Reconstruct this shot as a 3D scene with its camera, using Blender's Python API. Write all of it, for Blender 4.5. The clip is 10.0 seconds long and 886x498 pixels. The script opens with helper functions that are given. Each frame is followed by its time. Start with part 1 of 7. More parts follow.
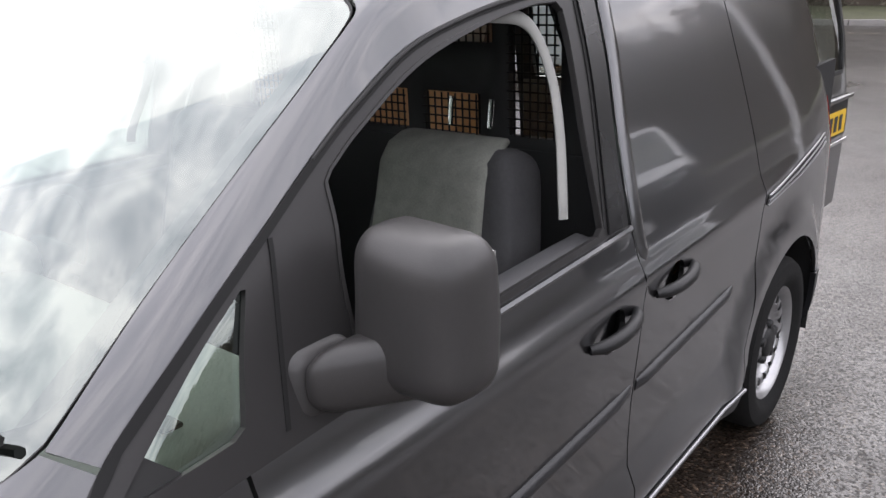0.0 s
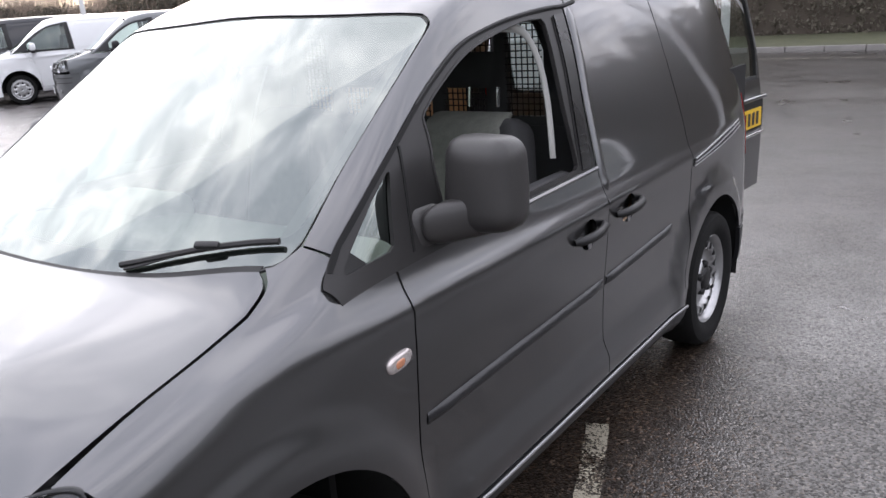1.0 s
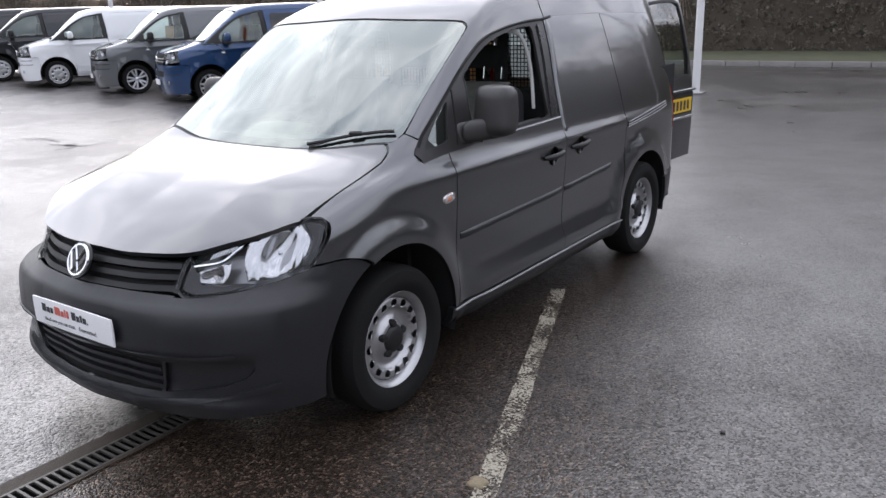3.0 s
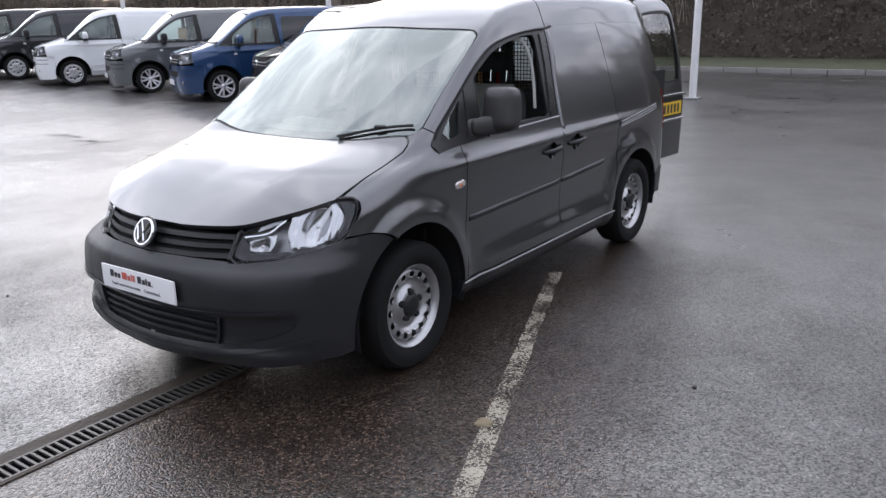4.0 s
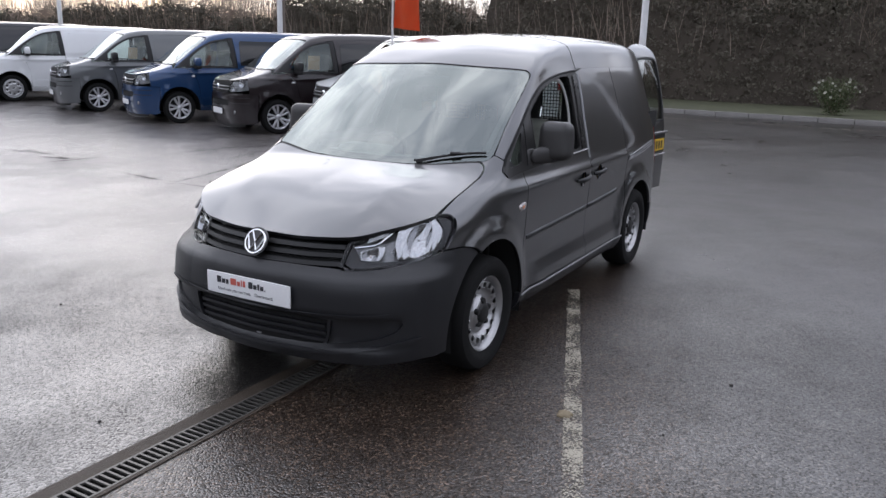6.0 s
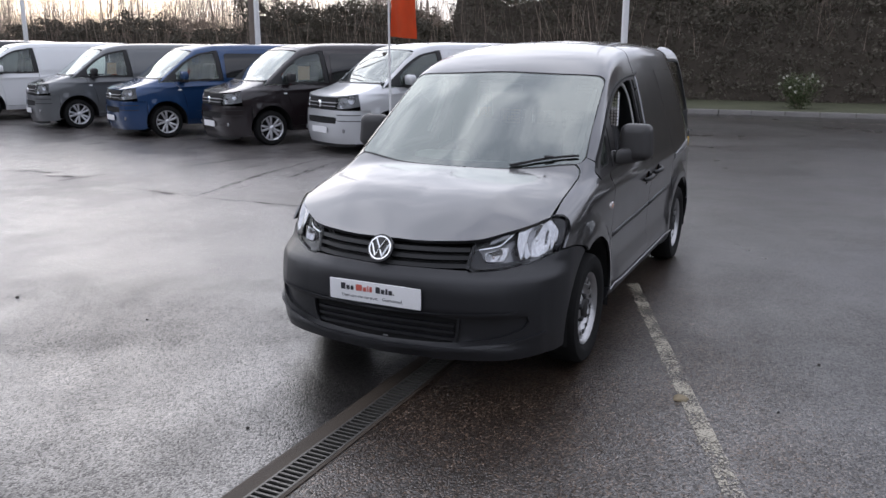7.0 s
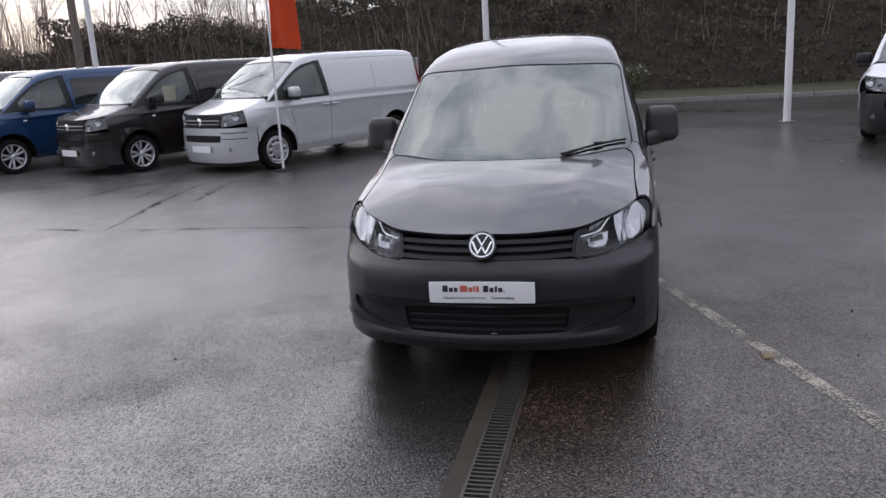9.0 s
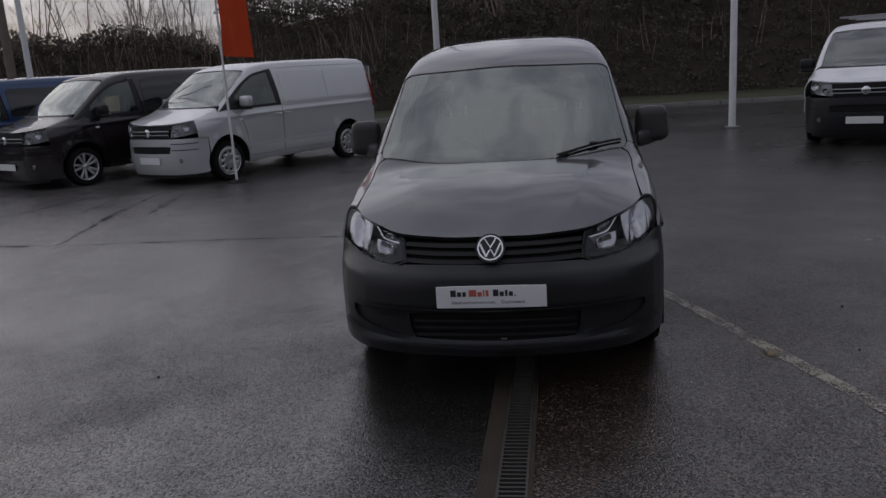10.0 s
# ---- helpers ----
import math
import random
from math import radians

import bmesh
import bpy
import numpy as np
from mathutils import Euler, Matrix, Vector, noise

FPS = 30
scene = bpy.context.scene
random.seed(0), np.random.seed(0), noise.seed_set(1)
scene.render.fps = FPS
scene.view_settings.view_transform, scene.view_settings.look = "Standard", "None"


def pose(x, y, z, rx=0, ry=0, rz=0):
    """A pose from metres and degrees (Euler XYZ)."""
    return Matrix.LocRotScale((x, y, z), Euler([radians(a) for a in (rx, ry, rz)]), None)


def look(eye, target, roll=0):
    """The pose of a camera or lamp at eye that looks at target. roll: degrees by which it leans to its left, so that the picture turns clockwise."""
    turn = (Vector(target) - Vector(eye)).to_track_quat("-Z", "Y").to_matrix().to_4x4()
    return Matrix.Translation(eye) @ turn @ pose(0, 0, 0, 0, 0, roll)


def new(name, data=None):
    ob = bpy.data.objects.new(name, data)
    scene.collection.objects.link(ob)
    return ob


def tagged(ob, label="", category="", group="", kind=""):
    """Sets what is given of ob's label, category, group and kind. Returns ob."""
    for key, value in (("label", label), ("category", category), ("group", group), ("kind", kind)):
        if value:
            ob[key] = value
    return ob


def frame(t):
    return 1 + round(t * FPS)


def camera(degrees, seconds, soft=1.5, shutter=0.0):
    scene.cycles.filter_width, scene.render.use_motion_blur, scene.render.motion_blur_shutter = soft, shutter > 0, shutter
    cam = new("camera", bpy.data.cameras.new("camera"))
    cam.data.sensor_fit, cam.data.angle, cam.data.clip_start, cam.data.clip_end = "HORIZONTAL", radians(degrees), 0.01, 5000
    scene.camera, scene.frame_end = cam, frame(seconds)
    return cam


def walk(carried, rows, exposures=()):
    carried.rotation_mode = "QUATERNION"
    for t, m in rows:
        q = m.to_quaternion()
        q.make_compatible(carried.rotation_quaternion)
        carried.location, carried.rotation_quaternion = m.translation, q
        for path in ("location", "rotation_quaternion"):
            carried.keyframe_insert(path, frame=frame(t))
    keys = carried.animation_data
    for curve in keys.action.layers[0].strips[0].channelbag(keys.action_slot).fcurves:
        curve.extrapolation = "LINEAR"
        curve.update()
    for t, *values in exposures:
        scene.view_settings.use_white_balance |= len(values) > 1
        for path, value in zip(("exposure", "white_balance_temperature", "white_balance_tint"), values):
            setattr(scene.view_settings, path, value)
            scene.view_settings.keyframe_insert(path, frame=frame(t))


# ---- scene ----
cam = camera(58.0, 10.0)
PATH = [
    (0, (1.568, -0.04, 1.624), (0.381, 1.426, 0.959), -2.2),
    (0.5, (1.726, -0.448, 1.6), (0.566, 1.062, 0.989), -3.7),
    (1, (1.944, -0.865, 1.598), (0.81, 0.679, 1.024), -3.9),
    (1.5, (2.245, -1.341, 1.611), (1.121, 0.22, 1.062), -3.4),
    (2, (2.463, -1.678, 1.629), (1.335, -0.123, 1.074), -2.5),
    (2.5, (2.658, -2.067, 1.621), (1.538, -0.508, 1.057), -1.9),
    (3.8, (3.064, -2.796, 1.649), (1.944, -1.236, 1.09), -1.3),
    (4, (3.105, -2.871, 1.659), (1.985, -1.31, 1.102), -1.1),
    (4.5, (3.246, -3.049, 1.693), (2.122, -1.489, 1.14), -1.0),
    (5, (3.164, -3.24, 1.7), (2.071, -1.651, 1.17), -0.4),
    (5.2, (3.115, -3.375, 1.701), (2.048, -1.766, 1.179), 0.1),
    (6.3, (2.467, -3.862, 1.709), (1.545, -2.152, 1.231), 1.3),
    (6.5, (2.345, -4.005, 1.72), (1.436, -2.289, 1.243), 0.8),
    (7, (2.034, -4.263, 1.723), (1.18, -2.517, 1.25), -0.0),
    (7.5, (1.635, -4.412, 1.728), (0.861, -2.629, 1.26), -0.7),
    (8, (1.29, -4.587, 1.729), (0.652, -2.749, 1.265), -1.0),
    (8.5, (0.953, -4.714, 1.7), (0.451, -2.834, 1.238), -2.0),
    (9, (0.694, -4.672, 1.679), (0.252, -2.777, 1.218), -3.4),
    (9.5, (0.47, -4.663, 1.682), (0.096, -2.751, 1.228), -4.3),
    (10, (0.343, -4.606, 1.632), (0.049, -2.678, 1.189), -3.7),
]

EXPOSURES = [(0.0, 1.15, 6780, 11), (1.0, 0.87, 6540, 11), (2.5, 0.57, 6370, 10), (4.5, 0.37, 6200, 10), (7.0, 0.08, 6200, 10), (9.0, -0.11, 6300, 12), (9.3, -0.3, 6300, 12), (10.0, -1.45, 6300, 12)]
walk(cam, [(t, look(eye, target, roll)) for t, eye, target, roll in PATH], EXPOSURES)

# ---- daylight: a bright overcast sky with broken cloud, and a weak veiled sun ----
SUN_EL, SUN_AZ = 18.0, 140.0
world = bpy.data.worlds.new("overcast_sky")
scene.world = world
world.use_nodes = True
wn, wl = world.node_tree.nodes, world.node_tree.links
wn.clear()


def wnode(kind, **values):
    n = wn.new(kind)
    for key, value in values.items():
        n.inputs[key].default_value = value
    return n


w_out = wnode("ShaderNodeOutputWorld")
w_bg = wnode("ShaderNodeBackground", Strength=1.0)
w_sky = wn.new("ShaderNodeTexSky")
w_sky.sky_type, w_sky.sun_disc = "NISHITA", False
w_sky.sun_elevation, w_sky.sun_rotation = radians(SUN_EL), radians(90 - SUN_AZ)
w_co = wn.new("ShaderNodeTexCoord")
w_sep = wn.new("ShaderNodeSeparateXYZ")
wl.new(w_co.outputs["Generated"], w_sep.inputs[0])
w_up = wn.new("ShaderNodeMath")
w_up.operation = "MAXIMUM"
wl.new(w_sep.outputs["Z"], w_up.inputs[0])
w_up.inputs[1].default_value = 0.0
w_den = wn.new("ShaderNodeMath")
w_den.operation = "ADD"
wl.new(w_up.outputs[0], w_den.inputs[0])
w_den.inputs[1].default_value = 0.22
w_div = wn.new("ShaderNodeVectorMath")
w_div.operation = "DIVIDE"
wl.new(w_co.outputs["Generated"], w_div.inputs[0])
wl.new(w_den.outputs[0], w_div.inputs[1])
w_noise = wnode("ShaderNodeTexNoise", Scale=6.5, Detail=8.0, Roughness=0.55, Distortion=0.45)
wl.new(w_div.outputs[0], w_noise.inputs["Vector"])
w_ramp = wn.new("ShaderNodeValToRGB")
w_ramp.color_ramp.elements[0].position, w_ramp.color_ramp.elements[0].color = 0.37, (0.58, 0.60, 0.69, 1)
w_ramp.color_ramp.elements[1].position, w_ramp.color_ramp.elements[1].color = 0.62, (1.22, 1.20, 1.28, 1)
e = w_ramp.color_ramp.elements.new(0.485)
e.color = (0.808, 0.81, 0.913, 1)
wl.new(w_noise.outputs["Fac"], w_ramp.inputs[0])
# overcast sky: the zenith about three times as bright as the horizon
w_grad = wn.new("ShaderNodeValToRGB")
wl.new(w_up.outputs[0], w_grad.inputs[0])
w_grad.color_ramp.elements[0].color = (0.262, 0.258, 0.276, 1)
w_grad.color_ramp.elements[1].color = (0.64, 0.64, 0.64, 1)
for stop, level, warm in ((0.13, 0.44, 0.025), (0.30, 0.57, 0.015), (0.68, 0.57, 0.0), (0.88, 0.64, 0.0)):
    e = w_grad.color_ramp.elements.new(stop)
    e.color = (level * (1 + 0.6 * warm), level * (1 - 0.2 * warm), level * (1 - warm), 1)
# the veiled sun brightens its half of the sky
w_dot = wn.new("ShaderNodeVectorMath")
w_dot.operation = "DOT_PRODUCT"
wl.new(w_co.outputs["Generated"], w_dot.inputs[0])
w_dot.inputs[1].default_value = (math.cos(radians(SUN_EL)) * math.cos(radians(SUN_AZ)), math.cos(radians(SUN_EL)) * math.sin(radians(SUN_AZ)), math.sin(radians(SUN_EL)))
w_half = wn.new("ShaderNodeMapRange")
w_half.interpolation_type = "SMOOTHSTEP"
wl.new(w_dot.outputs["Value"], w_half.inputs["Value"])
w_half.inputs["From Min"].default_value, w_half.inputs["From Max"].default_value = 0.74, 1.0
w_half.inputs["To Min"].default_value, w_half.inputs["To Max"].default_value = 2.22, 2.95
# and the sky across from it is duller
w_dull = wn.new("ShaderNodeMapRange")
w_dull.interpolation_type = "SMOOTHSTEP"
wl.new(w_dot.outputs["Value"], w_dull.inputs["Value"])
w_dull.inputs["From Min"].default_value, w_dull.inputs["From Max"].default_value = -0.75, 0.35
w_dull.inputs["To Min"].default_value, w_dull.inputs["To Max"].default_value = 0.72, 1.0
w_side = wn.new("ShaderNodeMath")
w_side.operation = "MULTIPLY"
wl.new(w_half.outputs["Result"], w_side.inputs[0])
wl.new(w_dull.outputs["Result"], w_side.inputs[1])
w_all = wn.new("ShaderNodeVectorMath")
w_all.operation = "SCALE"
wl.new(w_grad.outputs["Color"], w_all.inputs[0])
wl.new(w_side.outputs[0], w_all.inputs["Scale"])
w_mul = wn.new("ShaderNodeVectorMath")
w_mul.operation = "MULTIPLY"
wl.new(w_ramp.outputs["Color"], w_mul.inputs[0])
wl.new(w_all.outputs[0], w_mul.inputs[1])
w_skys = wn.new("ShaderNodeVectorMath")
w_skys.operation = "SCALE"
wl.new(w_sky.outputs[0], w_skys.inputs[0])
w_skys.inputs["Scale"].default_value = 0.03
w_add = wn.new("ShaderNodeVectorMath")
w_add.operation = "ADD"
wl.new(w_mul.outputs[0], w_add.inputs[0])
wl.new(w_skys.outputs[0], w_add.inputs[1])
wl.new(w_add.outputs[0], w_bg.inputs["Color"])
wl.new(w_bg.outputs[0], w_out.inputs["Surface"])

sun = new("sun", bpy.data.lights.new("sun", "SUN"))
sun.data.energy, sun.data.angle, sun.data.color = 0.6, radians(90), (1.0, 0.96, 0.9)
_az, _el = radians(SUN_AZ), radians(SUN_EL)
sun.matrix_basis = look((8 * math.cos(_az) * math.cos(_el), 8 * math.sin(_az) * math.cos(_el), 8 * math.sin(_el) + 1), (0, 0, 1))


# ---- materials ----
def material(name, colour, rough=0.5, metal=0.0, coat=0.0, coat_rough=0.03, vary=0.12, scale=6.0, fine=0.06, fine_scale=120.0,
             bump=0.0, bump_scale=200.0, rough_vary=0.08, spec=0.5, island=False):
    """A surface with variation at two scales, in metres of the object's own space."""
    m = bpy.data.materials.new(name)
    m.use_nodes = True
    n, l = m.node_tree.nodes, m.node_tree.links
    b = n["Principled BSDF"]
    co = n.new("ShaderNodeTexCoord")
    big, small = n.new("ShaderNodeTexNoise"), n.new("ShaderNodeTexNoise")
    big.inputs["Scale"].default_value, big.inputs["Detail"].default_value = scale, 4
    small.inputs["Scale"].default_value, small.inputs["Detail"].default_value = fine_scale, 2
    for t in (big, small):
        l.new(co.outputs["Object"], t.inputs["Vector"])
    hsv = n.new("ShaderNodeHueSaturation")
    hsv.inputs["Color"].default_value = (*colour, 1)
    total = n.new("ShaderNodeMath")
    total.operation = "MULTIPLY_ADD"
    l.new(big.outputs["Fac"], total.inputs[0])
    total.inputs[1].default_value, total.inputs[2].default_value = 2 * vary, 1 - vary - fine
    total2 = n.new("ShaderNodeMath")
    total2.operation = "MULTIPLY_ADD"
    l.new(small.outputs["Fac"], total2.inputs[0])
    total2.inputs[1].default_value = 2 * fine
    l.new(total.outputs[0], total2.inputs[2])
    value = total2
    if island:
        geo = n.new("ShaderNodeNewGeometry")
        add = n.new("ShaderNodeMath")
        add.operation = "MULTIPLY_ADD"
        l.new(geo.outputs["Random Per Island"], add.inputs[0])
        add.inputs[1].default_value = island
        l.new(total2.outputs[0], add.inputs[2])
        value = add
    l.new(value.outputs[0], hsv.inputs["Value"])
    l.new(hsv.outputs[0], b.inputs["Base Color"])
    r = n.new("ShaderNodeMath")
    r.operation = "MULTIPLY_ADD"
    l.new(big.outputs["Fac"], r.inputs[0])
    r.inputs[1].default_value, r.inputs[2].default_value = 2 * rough_vary, max(rough - rough_vary, 0.0)
    l.new(r.outputs[0], b.inputs["Roughness"])
    b.inputs["Metallic"].default_value = metal
    b.inputs["Coat Weight"].default_value, b.inputs["Coat Roughness"].default_value = coat, coat_rough
    b.inputs["Specular IOR Level"].default_value = spec
    if bump:
        t = n.new("ShaderNodeTexNoise")
        t.inputs["Scale"].default_value, t.inputs["Detail"].default_value = bump_scale, 3
        l.new(co.outputs["Object"], t.inputs["Vector"])
        bp = n.new("ShaderNodeBump")
        bp.inputs["Strength"].default_value, bp.inputs["Distance"].default_value = bump, 0.004
        l.new(t.outputs["Fac"], bp.inputs["Height"])
        l.new(bp.outputs[0], b.inputs["Normal"])
    return m


def car_paint(name, colour, metal=0.5):
    return material(name, colour, rough=0.38, metal=metal, coat=1.0, coat_rough=0.04, vary=0.05, scale=3.0, fine=0.05, fine_scale=900.0, rough_vary=0.06, spec=0.25)


def glass(name, tint, gloss=1.0, rough=0.01, ior=1.52, sheen=(1, 1, 1)):
    """Clear pane: gloss by Fresnel over a tinted see-through body."""
    m = bpy.data.materials.new(name)
    m.use_nodes = True
    n, l = m.node_tree.nodes, m.node_tree.links
    n.clear()
    out, mix = n.new("ShaderNodeOutputMaterial"), n.new("ShaderNodeMixShader")
    clear, shine, fr = n.new("ShaderNodeBsdfTransparent"), n.new("ShaderNodeBsdfGlossy"), n.new("ShaderNodeFresnel")
    clear.inputs["Color"].default_value = (*tint, 1)
    shine.inputs["Roughness"].default_value = rough
    fr.inputs["IOR"].default_value = ior
    shine.inputs["Color"].default_value = (*sheen, 1)
    k = n.new("ShaderNodeMath")
    k.operation, k.use_clamp = "MULTIPLY", True
    k.inputs[1].default_value = gloss
    l.new(fr.outputs[0], k.inputs[0])
    l.new(k.outputs[0], mix.inputs[0])
    l.new(clear.outputs[0], mix.inputs[1])
    l.new(shine.outputs[0], mix.inputs[2])
    l.new(mix.outputs[0], out.inputs[0])
    return m


PAINT = material("grey_metallic_paint", (0.106, 0.107, 0.111), rough=0.30, metal=0.97, coat=1.0, coat_rough=0.045, vary=0.05, scale=3.0, fine=0.06, fine_scale=900.0, rough_vary=0.05)
PAINT.node_tree.nodes["Principled BSDF"].inputs["Coat IOR"].default_value = 1.52
BUMPER = material("dark_grey_plastic", (0.0118, 0.0122, 0.0142), rough=0.38, spec=0.52, vary=0.1, fine=0.1, fine_scale=300, bump=0.12, bump_scale=700)
BLACK = material("black_plastic", (0.011, 0.011, 0.0115), rough=0.48, spec=0.4, vary=0.15, fine=0.1, bump=0.1, bump_scale=600)
MIRRORBLACK = material("grained_black_plastic", (0.036, 0.0345, 0.034), rough=0.40, spec=0.5, vary=0.1, fine=0.1, bump=0.1, bump_scale=600)
FRAMEBLACK = material("black_window_frame", (0.026, 0.025, 0.025), rough=0.42, spec=0.3, vary=0.15)
COVERBLACK = material("satin_black_pillar_cover", (0.012, 0.012, 0.0125), rough=0.28, spec=0.4, vary=0.1)
GRILLEBLACK = material("matt_black_grille", (0.011, 0.011, 0.0115), rough=0.48, spec=0.35, vary=0.15)
GLOSSBLACK = material("gloss_black_trim", (0.01, 0.01, 0.011), rough=0.15, vary=0.1)
SEAL = material("rubber_seal", (0.012, 0.012, 0.012), rough=0.65)
VOID = material("underbody_black", (0.006, 0.006, 0.006), rough=0.9)
SCREEN = glass("windscreen_glass", (0.25, 0.305, 0.28), 1.85, 0.02, 1.93, (0.94, 1.0, 0.95))
FARSCREEN = glass("parked_van_windscreen", (0.42, 0.48, 0.455), 1.55, 0.03, 1.9, (0.95, 1.0, 0.97))
FARPANE = glass("parked_van_side_glass", (0.84, 0.93, 0.88), 1.3, 0.02, 1.75, (0.93, 1.0, 0.96))
FRIT = material("black_glass_edge", (0.014, 0.014, 0.014), rough=0.4)
PANE = glass("side_window_glass", (0.84, 0.92, 0.87), 1.0)
QUARTERPANE = glass("quarter_light_glass", (0.60, 0.68, 0.62), 1.7, 0.02, 1.95, (0.92, 1.0, 0.95))
DARKPANE = glass("rear_door_glass", (0.50, 0.56, 0.53), 1.6)
LENS = glass("headlight_lens", (0.94, 0.95, 0.96), 0.22, 0.05)
CHROME = material("chrome", (0.8, 0.81, 0.82), rough=0.09, metal=1.0, vary=0.03, rough_vary=0.02)
REFLECTOR = material("headlight_reflector", (0.52, 0.52, 0.53), rough=0.14, metal=1.0, vary=0.05, scale=30)
LAMPGREY = material("headlight_inner_grey", (0.26, 0.26, 0.265), rough=0.28, metal=0.75)
TYRE = material("tyre_rubber", (0.009, 0.009, 0.009), rough=0.8, spec=0.2, vary=0.2, scale=14, bump=0.2, bump_scale=260)
STEEL = material("silver_steel_wheel", (0.42, 0.42, 0.425), rough=0.34, metal=0.85, vary=0.2, scale=22, fine=0.06)
ALLOY = material("silver_alloy_wheel", (0.6, 0.6, 0.62), rough=0.3, metal=0.7, vary=0.08)
WHITEPLATE = material("white_plate", (0.8, 0.8, 0.8), rough=0.35, vary=0.03)
YELLOWPLATE = material("yellow_plate", (0.75, 0.48, 0.03), rough=0.35, vary=0.05)
INK = material("dark_print", (0.03, 0.03, 0.035), rough=0.5)
REDINK = material("red_print", (0.55, 0.12, 0.09), rough=0.5)
CLEARLAMP = material("clear_lamp_plastic", (0.55, 0.50, 0.48), rough=0.12, metal=0.5, coat=1.0, vary=0.4, scale=60)
AMBER = material("amber_lamp", (0.5, 0.20, 0.10), rough=0.15, coat=1.0, vary=0.3, scale=40)
REDLAMP = material("red_lamp", (0.3, 0.01, 0.01), rough=0.15, coat=1.0)
SEATCLOTH = material("grey_seat_cloth", (0.19, 0.194, 0.172), rough=0.95, vary=0.35, scale=28, fine=0.25, fine_scale=260, bump=0.3, bump_scale=500)
SEATSIDE = material("black_seat_cloth", (0.045, 0.045, 0.047), rough=0.95, vary=0.2, scale=20, fine=0.2, bump=0.3, bump_scale=500)
CABIN = material("cabin_plastic", (0.03, 0.031, 0.032), rough=0.6, vary=0.15)
DASH = material("dashboard_plastic", (0.48, 0.53, 0.48), rough=0.5, vary=0.15, bump=0.15, bump_scale=500)
TRIMLIGHT = material("light_grey_pillar_trim", (0.30, 0.30, 0.285), rough=0.6, vary=0.06)
TRIMPALE = material("pale_grey_trim", (0.27, 0.27, 0.255), rough=0.6, vary=0.06)
TRIMDARK = material("dark_grey_trim", (0.055, 0.055, 0.057), rough=0.5, vary=0.1, bump=0.15, bump_scale=500)
PLY = material("plywood_lining", (0.62, 0.38, 0.19), rough=0.7, vary=0.3, scale=9, fine=0.12)
STEELGREY = material("brushed_rail", (0.35, 0.35, 0.36), rough=0.35, metal=0.8)


# ---- mesh helpers ----
def part(name, bm, mat, parent=None, label="", smooth=True, sharp=40):
    """Links a bmesh as one mesh object, under a thing or a part."""
    if isinstance(bm, bmesh.types.BMesh):
        me = bpy.data.meshes.new(name)
        bm.to_mesh(me)
        bm.free()
        if smooth:
            me.shade_smooth()
            me.set_sharp_from_angle(angle=radians(sharp))
    else:
        me = bm
        me.name = name
    me.materials.clear()
    for m in mat if isinstance(mat, (list, tuple)) else [mat]:
        me.materials.append(m)
    ob = new(name, me)
    if parent:
        ob.parent = parent
    if label:
        ob["label"] = label
    return ob


def thing(name, label, category, group="", kind=""):
    ob = new(name)
    ob.empty_display_size = 0.2
    return tagged(ob, label, category, group, kind)


def rbox(size, r=0.01, n=4, at=(0, 0, 0), rot=(0, 0, 0), shape=None, bm=None):
    """A box with rounded edges; shape(v) may bend it."""
    own = bmesh.new()
    bmesh.ops.create_cube(own, size=2)
    if n > 1:
        bmesh.ops.subdivide_edges(own, edges=own.edges[:], cuts=n - 1, use_grid_fill=True)
    h = Vector(size) / 2
    r = min(r, *(h * 0.999))
    for v in own.verts:
        # crowd the cuts to the edges, so that the rounding gets them
        p = Vector([math.copysign(abs(c) ** 0.45, c) * hh if abs(c) > 1e-6 else 0 for c, hh in zip(v.co, h)])
        q = Vector([max(-hh + r, min(hh - r, c)) for c, hh in zip(p, h)])
        d = p - q
        v.co = q + d.normalized() * r if d.length > 1e-9 else p
        if shape:
            v.co = shape(v.co)
    own.transform(pose(*at, *rot))
    if bm is None:
        return own
    return merge(bm, own)


def merge(bm, other):
    me = bpy.data.meshes.new("tmp")
    other.to_mesh(me)
    other.free()
    bm.from_mesh(me)
    bpy.data.meshes.remove(me)
    return bm


def lathe(profile, seg=48, axis="x", at=(0, 0, 0), close=False):
    """Turns a profile of (radius, along) round an axis."""
    bm = bmesh.new()
    rings = []
    for r, a in profile:
        ring = []
        for k in range(seg):
            t = 2 * math.pi * k / seg
            c, s = r * math.cos(t), r * math.sin(t)
            ring.append(bm.verts.new({"x": (a, c, s), "y": (c, a, s), "z": (c, s, a)}[axis]))
        rings.append(ring)
    pairs = list(zip(rings, rings[1:])) + ([(rings[-1], rings[0])] if close else [])
    for a, b in pairs:
        for k in range(seg):
            bm.faces.new((a[k], a[(k + 1) % seg], b[(k + 1) % seg], b[k]))
    if not close:
        for ring in (rings[0], rings[-1]):
            if (ring[0].co - ring[seg // 2].co).length > 1e-4:
                bm.faces.new(ring)
    bmesh.ops.remove_doubles(bm, verts=bm.verts[:], dist=1e-5)
    bmesh.ops.recalc_face_normals(bm, faces=bm.faces[:])
    bm.transform(Matrix.Translation(at))
    return bm


